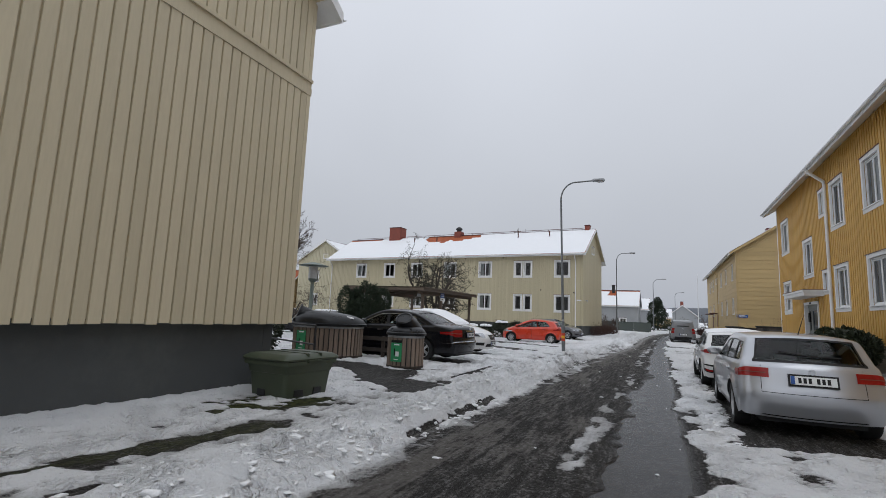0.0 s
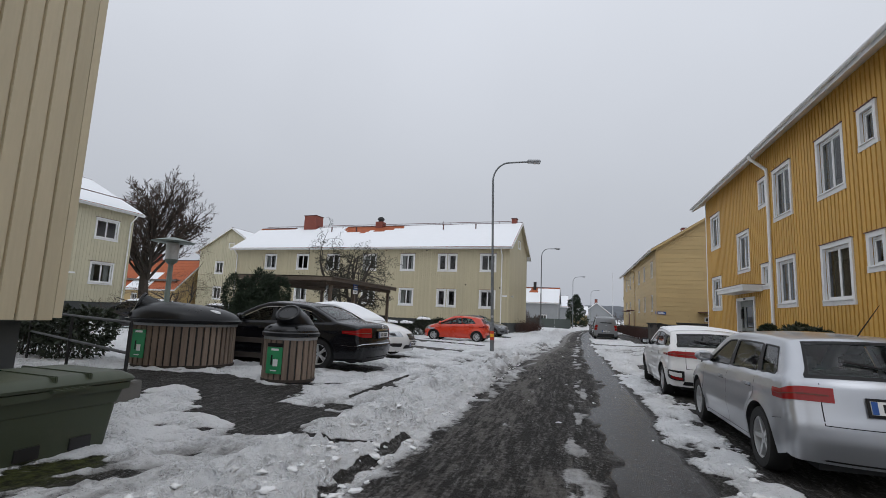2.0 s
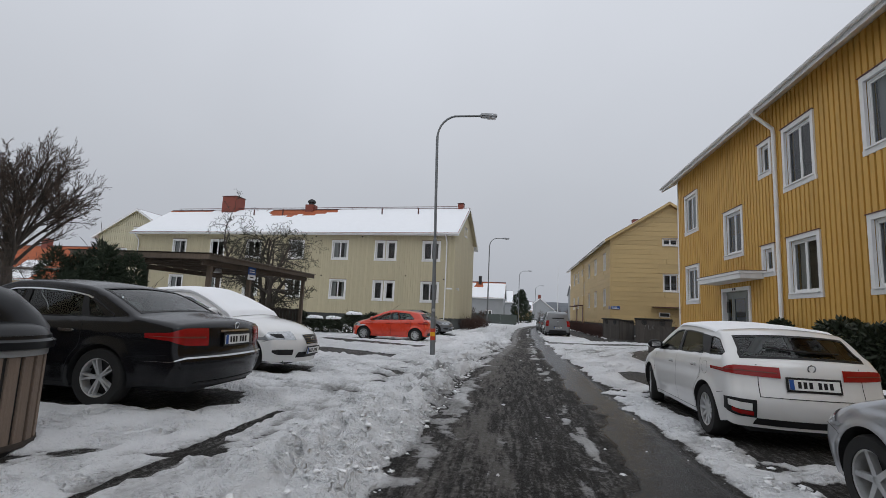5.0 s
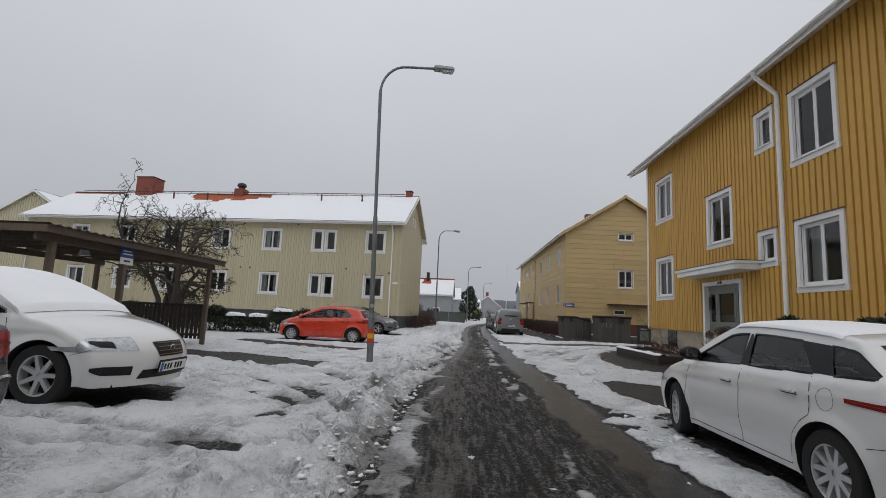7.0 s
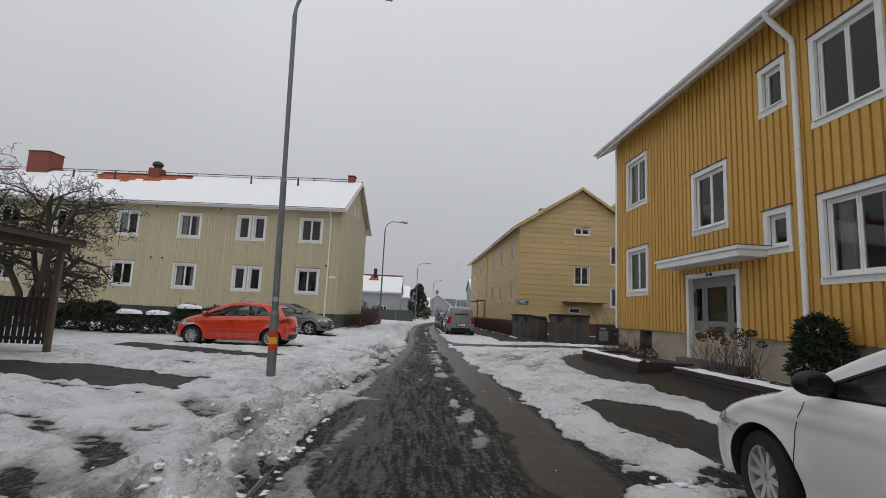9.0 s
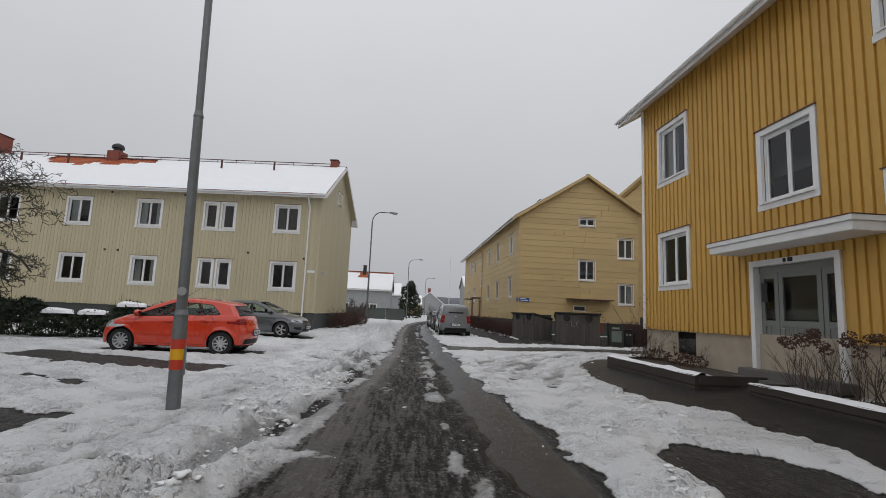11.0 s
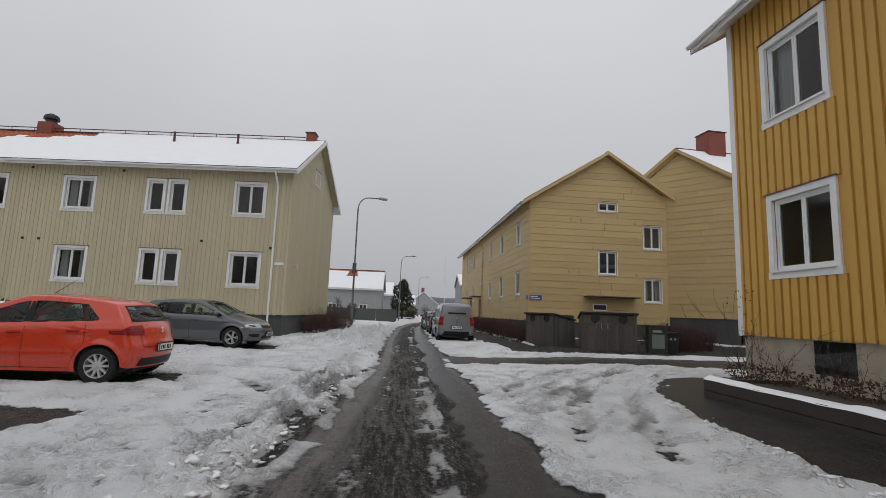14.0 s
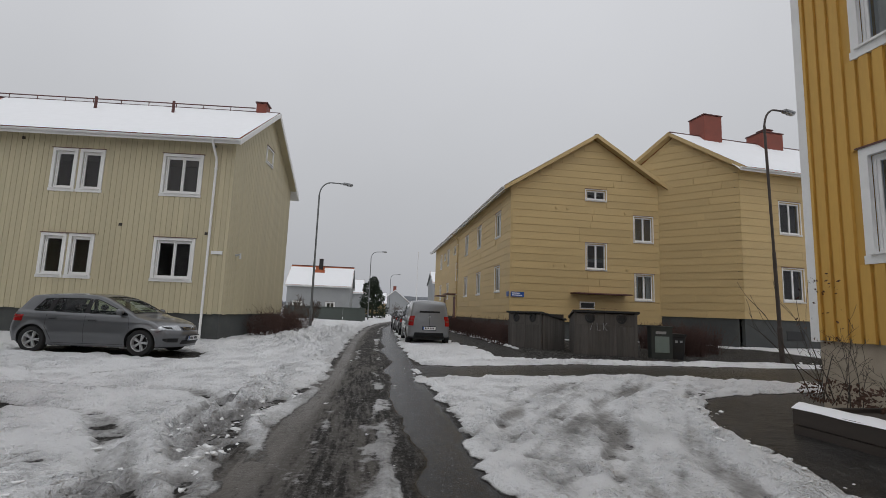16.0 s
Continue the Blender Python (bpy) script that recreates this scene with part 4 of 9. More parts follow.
    for end, ue, ur in (("left", -overg, hl), ("right", W + overg, W - hr)):
        if end in hip:
            for nm, mt, up in (("hip_slope", M["tile"], 0.05), ("snow", M["snow"], 0.10)):
                bm = bmesh.new()
                f = [bm.verts.new(p) for p in ((ue, -over, ze - k * over + up), (ue, D + over, ze - k * over + up), (ur, ym, zr + up - 0.03))]
                bm.faces.new(f if end == "right" else f[::-1])
                part(nm, bm, mt, roof)
            for ya in (-over, D + over):
                part("hip_capping", tb([(ue, ya, ze - k * over + 0.1), (ur, ym, zr + 0.06)], 0.085, 6), M["tile"], roof)
            part("fascia", bx(min(ue, ue + 0.025), max(ue, ue + 0.025), -over, D + over, ze - k * over - 0.14, ze - k * over + 0.05), M["white"], roof)
            part("soffit", bx(min(ue, 0 if end == "left" else W), max(ue, 0 if end == "left" else W), -over, D + over, ze - k * over - 0.14, ze - k * over - 0.11), M["white"], roof)
    # soffits, fascias, verge boards, gutters
    zz = ze - k * over
    for y0, y1, yf in ((-over, 0.02, -over), (D - 0.02, D + over, D + over)):
        bm = bmesh.new()
        c = [(y0, ze - k * over if y0 < 0 else ze - 0.0), (y1, ze if y0 < 0 else ze - k * over)]
        vs = [bm.verts.new((u, y, z + dz)) for u in (-overg, W + overg) for y, z in c for dz in (-0.10, -0.07)]
        for q in ((0, 2, 6, 4), (1, 5, 7, 3), (0, 4, 5, 1), (2, 3, 7, 6), (0, 1, 3, 2), (4, 6, 7, 5)):
            bm.faces.new([vs[i] for i in q])
        part("soffit", bm, M["white"], roof)
        s = -1 if yf < 0 else 1
        part("fascia", bx(-overg, W + overg, min(yf, yf + s * 0.025), max(yf, yf + s * 0.025), zz - 0.14, zz + 0.05), M["white"], roof)
        if gutter:
            bm = bmesh.new()
            r = 0.06
            prof = [(yf + s * (0.09 + r * math.cos(a)), zz - 0.0 + r * math.sin(a)) for a in [math.pi + math.pi * i / 6 for i in range(7)]]
            prof += [(yf + s * (0.09 + 0.85 * r * math.cos(a)), zz + 0.85 * r * math.sin(a)) for a in [2 * math.pi - math.pi * i / 6 for i in range(7)]]
            va = [bm.verts.new((-overg, y, z)) for y, z in prof]
            vb = [bm.verts.new((W + overg, y, z)) for y, z in prof]
            for i in range(len(prof)):
                j = (i + 1) % len(prof)
                bm.faces.new((va[i], va[j], vb[j], vb[i]))
            bm.faces.new(va)
            bm.faces.new(vb[::-1])
            part("gutter", bm, M["white"], roof)
    if verge:
        for u in (-overg - 0.03, W + overg + 0.0):
            if ("left" if u < 0 else "right") in hip:
                continue
            sk = skew if u < 0 else 0.0
            for sgn in (0, 1):
                ya, yb = (-over, ym) if sgn == 0 else (D + over, ym)
                bm = bmesh.new()
                vs = [bm.verts.new((uu - sk * y, y, z + dz)) for uu in (u, u + 0.03) for y, z in ((ya, zz), (yb, zr)) for dz in (-0.16, 0.06)]
                for q in ((0, 1, 3, 2), (4, 6, 7, 5), (0, 4, 5, 1), (2, 3, 7, 6), (1, 5, 7, 3), (0, 2, 6, 4)):
                    bm.faces.new([vs[i] for i in q])
                part("verge_board", bm, vergemat or M["white"], roof)
                bm = bmesh.new()
                inner_u = (-overg, 0.0) if u < 0 else (W, W + overg)
                vs = [bm.verts.new((uu - sk * y, y, z + dz)) for uu in inner_u for y, z in ((ya, zz), (yb, zr)) for dz in (-0.09, -0.06)]
                for q in ((0, 1, 3, 2), (4, 6, 7, 5), (0, 4, 5, 1), (2, 3, 7, 6), (1, 5, 7, 3), (0, 2, 6, 4)):
                    bm.faces.new([vs[i] for i in q])
                part("verge_soffit", bm, wallmat, roof)
    return H, made, roof


def downpipe(H, u, ze, k_over, z0, y=-0.09, over=0.55, r=0.045, m=None):
    """A downpipe with its swan neck from the gutter to the wall and down to z0."""
    p = part("downpipe", tb([(u, -over - 0.09, k_over - 0.03), (u, -over - 0.07, k_over - 0.16), (u, y - 0.02, k_over - 0.62), (u, y, k_over - 0.8), (u, y, z0 + 0.12), (u, y - 0.04, z0 + 0.03), (u, y - 0.12, z0)], r, 10), m or M["white"], H, smooth=True)
    for i in range(4):
        z = z0 + 0.6 + (k_over - 1.6 - z0) * i / 3
        part("bracket", tb([(u, y, z - 0.02), (u, y, z + 0.02)], r + 0.012, 10), M["white"], p)
    return p


def chimney(roof, u0, u1, y0, y1, z0, z1, material=None, cap=True):
    c = part("chimney", bx(u0, u1, y0, y1, z0, z1, bevel=0.01), material or M["brickred"], roof)
    if cap:
        part("chimney_cap", bx(u0 - 0.05, u1 + 0.05, y0 - 0.05, y1 + 0.05, z1, z1 + 0.06, bevel=0.01), M["metal_dark"], c)
    return c


def windows_on(wall, holes, **k):
    for i, h in enumerate(holes):
        extra = dict(k)
        if len(h) > 4:
            extra.update(h[4])
        window(wall, *h[:4], **extra)

# ---- the ochre house along the street ----
YF = 31.86
yu = lambda y: YF - y
y_holes = []
for ya, yb, z0, z1, ex in (
        (30.93, 29.36, 2.14, 3.83, {}), (22.64, 21.12, 2.10, 3.83, {"curtain": 2}), (19.43, 17.77, 2.08, 3.83, {}),
        (24.08, 23.30, 2.82, 3.80, {"mullions": 0}), (17.12, 16.34, 2.82, 3.80, {"mullions": 0}),
        (30.92, 29.36, 5.22, 7.05, {"curtain": 1}), (26.80, 25.27, 3.66, 5.42, {}), (22.65, 21.13, 5.15, 7.05, {}), (19.38, 17.84, 5.15, 6.98, {"curtain": 2}),
        (24.07, 23.27, 5.93, 7.08, {"mullions": 0}), (17.15, 16.35, 5.88, 6.98, {"mullions": 0}),
        (14.2, 12.6, 2.08, 3.83, {}), (14.2, 12.6, 5.15, 6.98, {}), (10.9, 9.3, 2.08, 3.83, {}), (10.9, 9.3, 5.15, 6.98, {})):
    y_holes.append((yu(ya), yu(yb), z0, z1, ex))
door_hole = (yu(27.18), yu(24.92), 0.36, 2.62)
y_house, y_walls, y_roof = house(
    "ochre_house", "two-storey ochre board-clad house with white window casings", pose(6.05, YF, 0, 0, 0, -90), 29.0, 9.0, 0.0, 1.08, 8.18, 10.9, M["yellow"], "v",
    {"front": y_holes + [door_hole]}, over=0.58, overg=0.55, plinth=M["plinth_stone"], clad=("front", "left"), storeys=(1.6, 4.6))
windows_on(y_walls["front"], y_holes, trim=0.125, proud=0.05)
part("corner_board", bx(-0.03, 0.12, -0.045, 0.12, 1.0, 8.1), M["white"], y_walls["front"])
downpipe(y_house, yu(22.98), 8.18, 7.85, 0.35, over=0.58, r=0.06)
# entrance: casing, canopy, double leaf, glazed side, step
du0, du1 = yu(27.16), yu(24.94)
ent = part("entrance_door", bx(du0 + 0.12, du1 - 0.12, 0.09, 0.20, 2.36, 2.50), M["door_grey"], y_walls["front"], "grey-green double entrance door with glass panes")
for a, c, lo, hi in ((du0, du0 + 0.12, 0.36, 2.62), (du1 - 0.12, du1, 0.36, 2.62), (du0 + 0.12, du1 - 0.12, 2.50, 2.62)):
    part("casing", bx(a, c, -0.05, 0.22, lo, hi), M["white"], ent)
for a, c in ((du0 + 0.14, du0 + 0.62), (du0 + 0.64, du0 + 1.66), (du0 + 1.68, du1 - 0.14)):
    bm = bmesh.new()
    for e in ((a, a + 0.10, 0.40, 2.36), (c - 0.10, c, 0.40, 2.36), (a + 0.10, c - 0.10, 0.40, 0.52), (a + 0.10, c - 0.10, 2.24, 2.36), (a + 0.10, c - 0.10, 1.25, 1.37)):
        box(bm, e[0], e[1], 0.10, 0.155, e[2], e[3])
    leaf = part("door_leaf", bm, M["door_grey"], ent)
    n = max(2, int((c - a - 0.2) / 0.1))
    bm = bmesh.new()
    for i in range(n):
        box(bm, a + 0.10 + (c - a - 0.2) * i / n + 0.004, a + 0.10 + (c - a - 0.2) * (i + 1) / n - 0.004, 0.115, 0.14, 0.52, 1.25)
    part("panel", bm, M["door_grey"], ent)
    g = part("pane", quad(a + 0.10, c - 0.10, 0.125, 1.37, 2.24), M["pane"], ent)
    g.visible_shadow = False
part("handle", tb([(du0 + 0.72, 0.06, 1.30), (du0 + 0.72, 0.04, 1.22), (du0 + 0.84, 0.04, 1.22)], 0.012), M["steel"], ent)
part("letter_box", bx(du0 + 0.22, du0 + 0.38, 0.05, 0.10, 1.75, 2.15), M["black"], ent)
bar = bmesh.new()
box(bar, du0 + 0.96, du0 + 1.03, -0.056, -0.05, 2.525, 2.605)
box(bar, du0 + 1.08, du0 + 1.20, -0.056, -0.05, 2.525, 2.605)
part("number_mark", bar, M["black"], ent, "dark house number marks")
cu0, cu1 = yu(27.5), yu(24.0)
can = part("canopy", bx(cu0, cu1, -0.72, 0.0, 2.78, 2.93, bevel=0.01), M["white"], y_walls["front"], "white flat canopy over the entrance")
part("canopy_trim", bx(cu0 - 0.04, cu1 + 0.04, -0.76, 0.0, 2.93, 3.02, bevel=0.008), M["white"], can)
part("canopy_roof", bx(cu0 - 0.05, cu1 + 0.05, -0.77, 0.02, 3.02, 3.035), M["metal_dark"], can)
stp = thing("entrance_step", "dark wet concrete entrance steps below the door", "steps", pose(6.05, YF, 0, 0, 0, -90))
for y0, z0, z1 in ((-0.52, -0.1, 0.20), (-0.32, -0.1, 0.36)):
    part("step", bx(du0 - 0.1, du1 + 0.15, y0, 0.04, z0, z1, bevel=0.015), M["concrete"], stp)
# cellar windows in the plinth; a black sheet stands for the unlit cellar
for ya, yb in ((30.1, 29.3), (20.9, 20.1)):
    cw = part("cellar_window", bx(yu(ya) - 0.06, yu(yb) + 0.06, 0.015, 0.05, 0.36, 0.42), M["plinth_stone"], y_house)
    part("cellar_pane", quad(yu(ya), yu(yb), 0.034, 0.42, 1.0), M["pane"], cw)
    part("cellar_back", bx(yu(ya), yu(yb), 0.043, 0.044, 0.42, 1.0), M["black"], cw)

# ---- the cream house across the lot ----
CX, CY, CA = -35.1, 45.88, math.atan(0.089)
cuw = lambda x: (x - CX) / math.cos(CA)
c_holes = []
for i, (xa, xb) in enumerate(((-8.75, -7.19), (-16.22, -14.42), (-20.07, -18.35), (-24.0, -22.3), (-27.5, -25.97), (-31.32, -29.85))):
    xa, xb = xa + 0.07, xa + 1.50
    for j, (z0, z1) in enumerate(((1.97, 3.55), (5.06, 6.65))):
        c_holes.append((cuw(xa), cuw(xb), z0, z1, {"curtain": (0, 2, 1, 2, 0, 1)[i] if (i + j) % 2 else (0, 2, 0, 0, 2, 2)[i]}))
for z0, z1 in ((1.97, 3.55), (5.06, 6.65)):
    c_holes.append((cuw(-12.52), cuw(-11.66), z0, z1, {"mullions": 0}))
    c_holes.append((cuw(-11.58), cuw(-10.72), z0, z1, {"mullions": 0}))
c_side = [(3.5, 4.5, 7.55, 8.35, {"mullions": 1})]


def c_bare(u, v):
    d = math.hypot((u - cuw(-21.2)) / 3.2, (v - 1.02) / 0.34)
    e = math.hypot((u - cuw(-33.0)) / 2.6, (v - 1.0) / 0.10)
    return d + 0.35 * noise.noise((u * 1.3, v * 6, 0)) < 1 or e < 1 or abs(u - cuw(-28.7)) < 0.9 and v > 0.9


c_house, c_walls, c_roof = house(
    "cream_house", "two-storey cream board-clad house with snowy tile roof", pose(CX, CY, 0, 0, 0, -math.degrees(CA)), 29.05, 8.0, -0.2, 0.95, 7.45, 10.02, M["cream"], "v",
    {"front": c_holes, "right": c_side}, pitch=0.19, board=0.177, bt=0.016, clad=("front", "right"), skip=c_bare, over=0.5, overg=0.32, snow=0.045)
windows_on(c_walls["front"], c_holes, trim=0.10)
windows_on(c_walls["right"], c_side, trim=0.08)
part("corner_board", bx(28.97, 29.08, -0.03, 0.1, 0.9, 7.4), M["cream"], c_walls["front"])
downpipe(c_house, 28.45, 7.45, 7.15, -0.05, over=0.5)
downpipe(c_house, 0.3, 7.45, 7.15, -0.05, over=0.5)
chimney(c_roof, cuw(-29.45), cuw(-27.95), 3.4, 4.7, 9.2, 11.25)
ven = part("roof_vent", bx(cuw(-20.9), cuw(-20.1), 3.6, 4.4, 9.4, 10.45, bevel=0.02), M["brickred"], c_roof)
bm = bmesh.new()
lathe(bm, [(0.26, 10.35), (0.26, 10.55), (0.36, 10.57), (0.36, 10.68), (0.30, 10.80), (0.12, 10.9)], 16)
bmesh.ops.translate(bm, vec=(cuw(-20.5), 4.0, 0.1), verts=bm.verts)
part("cowl", bm, M["black"], ven, smooth=True)
chimney(c_roof, 28.35, 28.8, 3.75, 4.3, 9.5, 10.4)
for x in (-25.5, -22.6, -13.2, -10.0):
    u = cuw(x)
    v = part("vent_pipe", tb([(u, 2.8, 9.0), (u, 2.8, 9.85)], 0.06), M["metal_dark"], c_roof)
part("roof_walk_rail", tb([(cuw(-34.5), 3.8, 10.17), (28.3, 3.8, 10.17)], 0.025, 6), M["metal_dark"], c_roof)
for i in range(24):
    u = 0.8 + i * 1.2
    part("rail_bracket", tb([(u, 3.8, 9.8), (u, 3.8, 10.17)], 0.018, 5), M["metal_dark"], c_roof)
sg = part("street_name_sign", bx(28.55, 28.95, -0.05, -0.035, 3.02, 3.14), M["white_sign"], c_house, "small white wall sign")
for u, z in ((-9.9, 3.9), (-6.9, 3.7), (-6.9, 6.95), (-13.6, 6.9), (-17.6, 6.9), (-17.6, 3.75), (-16.9, 3.75)):
    part("wall_vent", bx(cuw(u) - 0.05, cuw(u) + 0.05, -0.045, 0, z, z + 0.1), M["wood_dark"], c_house)
wl_ = part("wall_light", tb([(29.08, 0.9, 3.1), (29.25, 0.9, 3.15), (29.25, 0.9, 2.98)], 0.05), M["lampglass"], c_house)

# ---- the beige gable beside the path ----
l_house, l_walls, l_roof = house(
    "beige_house", "beige board-clad gable end on a dark plinth", pose(-15.4, -3.0, 0, 0, 0, 0), 9.2, 10.0, -0.05, 1.19, 7.55, 10.6, M["beige"], "v",
    {}, clad=("right",), pitch=0.18, board=0.160, band=(5.52, 5.86), over=0.36, overg=0.4, bt=0.033, pin=0.2)
lw = l_walls["right"]
bm = bmesh.new()
box(bm, -0.04, 10.04, -0.05, 0.0, 5.52, 5.66)
box(bm, -0.04, 10.04, -0.035, 0.0, 5.66, 5.78)
box(bm, -0.04, 10.04, -0.075, 0.0, 5.78, 5.83)
box(bm, -0.04, 10.04, -0.03, 0.0, 5.83, 5.88)
part("belt_moulding", bm, M["beige"], lw)
part("corner_board", bx(9.94, 10.03, -0.035, 0.0, 1.15, 7.5), M["beige"], lw)

# ---- the pale yellow house with lying boards ----
Y2F = 78.0
g_holes = [(4.08, 5.30, 7.46, 8.12, {}), (4.08, 5.28, 3.72, 5.20, {}), (6.82, 7.99, 5.33, 6.82, {"transom": False}), (6.84, 7.97, 2.20, 3.68, {"curtain": 2})]
f_holes = []
for y in (50.95, 55.75, 60.0, 68.6, 73.0):
    for z0, z1 in ((2.45, 3.95), (5.55, 7.05)):
        f_holes.append((Y2F - y - 1.15, Y2F - y, z0, z1, {}))
for y, z0, z1 in ((64.0, 3.9, 5.4), (65.2, 6.2, 6.9), (70.6, 6.2, 6.9)):
    f_holes.append((Y2F - y - 1.0, Y2F - y, z0, z1, {"mullions": 0}))
p_house, p_walls, p_roof = house(
    "pale_yellow_house", "pale yellow house clad in wide lying boards", pose(6.10, Y2F, 0, 0, 0, -90), 29.0, 9.2, 0.0, 1.02, 8.12, 11.05, M["yellow_pale"], "h",
    {"front": f_holes, "right": g_holes}, clad=("front", "right"), pitch=0.385, over=0.5, overg=0.4, bt=0.022, storeys=(1.3, 4.4), vergemat=M["yellow_pale"])
windows_on(p_walls["front"], f_holes, trim=0.045, proud=0.03)
windows_on(p_walls["right"], g_holes, trim=0.045, proud=0.03)
part("corner_board", bx(28.95, 29.03, -0.03, 0.08, 1.0, 8.1), M["yellow_pale"], p_walls["front"])
downpipe(p_house, 14.0, 8.12, 7.85, 0.1, over=0.5, m=M["yellow_pale"])
gp = part("downpipe", tb([(29.35, 9.75, 7.7), (29.2, 9.5, 7.45), (29.12, 9.1, 7.1), (29.12, 9.1, 0.1)], 0.055, 10), M["white"], p_house, smooth=True)
# gable door, its canopy and side light
gd = part("gable_door", bx(4.95, 5.85, 0.0, 0.06, 0.3, 2.12), M["door_brown"], p_walls["right"], "reddish brown door")
part("casing", bx(3.7, 5.9, -0.03, 0.0, 2.12, 2.2), M["yellow_pale"], gd)
part("side_light", bx(3.75, 4.6, -0.02, 0.0, 1.70, 2.08), M["white"], gd)
part("side_pane", bx(3.82, 4.53, -0.03, -0.022, 1.76, 2.02), M["black"], gd)
part("door_canopy", bx(3.25, 6.3, -0.75, 0.0, 2.46, 2.52), M["metal_dark"], p_walls["right"])
for u in (64.5, 69.8):
    part("entrance_canopy", bx(Y2F - u - 1.6, Y2F - u, -0.9, 0.0, 2.75, 2.85), M["metal_dark"], p_walls["front"])
    part("entrance_leaf", bx(Y2F - u - 1.3, Y2F - u - 0.3, -0.03, 0.0, 0.5, 2.6), M["door_brown"], p_walls["front"])
for u0_, u1_, mt in ((0.03, 0.73, M["blue_sign"]),):
    s_ = part("street_sign", bx(u0_, u1_, -0.06, -0.045, 2.19, 2.44), mt, p_walls["right"], "blue street name sign")
    for k, (a, c) in enumerate(((0.08, 0.52), (0.10, 0.64))):
        part("lettering_bar", bx(a, c, -0.063, -0.06, 2.345 - 0.10 * k, 2.39 - 0.10 * k), M["white_sign"], s_)
part("street_sign", bx(28.55, 28.95, -0.06, -0.045, 2.2, 2.45), M["blue_sign"], p_walls["front"])
for u, z in ((2.4, 6.9), (3.0, 6.9), (6.3, 6.85), (2.3, 3.85), (2.9, 3.85), (6.35, 3.8)):
    part("wall_vent", bx(u, u + 0.13, -0.06, -0.02, z, z + 0.1), M["yellow_pale"], p_walls["right"])
chimney(p_roof, 18.0, 18.8, 4.2, 5.0, 10.7, 11.7)

# ---- the second pale yellow house, turned to the side street ----
q_holes = {"front": [(2.35, 3.75, 5.75, 7.5, {}), (2.35, 3.75, 2.35, 4.1, {}), (5.6, 7.0, 5.75, 7.5, {}), (5.6, 7.0, 2.35, 4.1, {}), (9.0, 10.4, 5.75, 7.5, {}), (9.0, 10.4, 2.35, 4.1, {})]}
q_house, q_walls, q_roof = house(
    "pale_yellow_side_house", "pale yellow board-clad house with red chimneys", pose(17.0, 46.15, 0, 0, 0, 5), 15.0, 4.6, 0.0, 1.5, 9.3, 11.4, M["yellow_pale"], "h",
    q_holes, clad=("front", "left"), pitch=0.385, over=0.5, overg=0.4, bt=0.022, storeys=(1.3, 4.6), skew=0.76, vergemat=M["yellow_pale"])
windows_on(q_walls["front"], q_holes["front"], trim=0.045, proud=0.03)
chimney(q_roof, -0.3, 0.85, 1.8, 2.9, 10.8, 12.5)
chimney(q_roof, 3.6, 5.0, 1.8, 2.9, 10.9, 12.0)
chimney(q_roof, 4.1, 4.6, 2.1, 2.6, 12.0, 12.3)
# plain black panel paints the dark of the cellar, no opening behind it
part("cellar_window", bx(2.5, 3.6, 0.02, 0.044, 0.5, 0.95), M["black"], q_house)

# ---- houses further off ----
d_holes = [(11.2, 12.9, 2.3, 3.8, {"curtain": 2}), (11.2, 12.9, 5.25, 6.7, {}), (7.7, 9.4, 3.85, 5.35, {}), (7.7, 9.4, 6.1, 7.0, {}), (3.6, 5.3, 2.3, 3.8, {}), (3.6, 5.3, 5.25, 6.7, {})]
d_house, d_walls, d_roof = house(
    "cream_neighbour_house", "cream board-clad house with snow on a red tile roof", pose(-31.2, 16.0, 0, 0, 0, 90), 14.0, 10.0, 0.0, 1.22, 7.65, 10.2, M["cream_far"], "v",
    {"front": d_holes}, pitch=0.22, board=0.206, bt=0.014, clad=("front",), over=0.5, overg=0.35)
windows_on(d_walls["front"], d_holes, trim=0.1)
part("house_door", bx(8.2, 9.3, -0.04, 0.0, 0.9, 2.75), M["door_brown"], d_walls["front"], "reddish brown door")
part("door_canopy", bx(7.8, 9.7, -0.8, 0.0, 2.85, 2.95), M["white"], d_walls["front"])
part("snow_guard", tb([(0, -0.1, 8.25), (14, -0.1, 8.25)], 0.03, 6), M["metal_dark"], d_roof)
downpipe(d_house, 13.7, 7.65, 7.35, 0.1, over=0.5)
e_holes = [(2.4, 3.6, 5.0, 6.6, {}), (2.4, 3.6, 1.9, 3.5, {}), (5.6, 6.8, 5.0, 6.6, {}), (4.1, 4.9, 8.2, 8.9, {})]
e_house, e_walls, e_roof = house(
    "cream_gable_house", "cream house whose gable shows behind its neighbour", pose(-46.0, 66.0, 0, 0, 0, -90), 13.0, 9.0, 0.0, 0.9, 8.0, 10.75, M["cream_far"], "v",
    {"right": e_holes}, clad=("right",), pitch=0.24, board=0.19)
windows_on(e_walls["right"], e_holes, trim=0.09)
o_holes = [(1.0, 2.0, 1.2, 2.3, {}), (3.2, 4.2, 1.2, 2.3, {}), (6.0, 7.0, 1.2, 2.3, {})]
o_house, o_walls, o_roof = house(
    "small_yellow_house", "small pale yellow house with an orange tile roof", pose(-60.0, 51.5, 0, 0, 0, -3), 13.0, 7.5, 0.0, 0.7, 3.3, 6.8, M["yellow_pale"], "v",
    {"front": o_holes}, clad=(), snow=0.0)
windows_on(o_walls["front"], o_holes, trim=0.08)
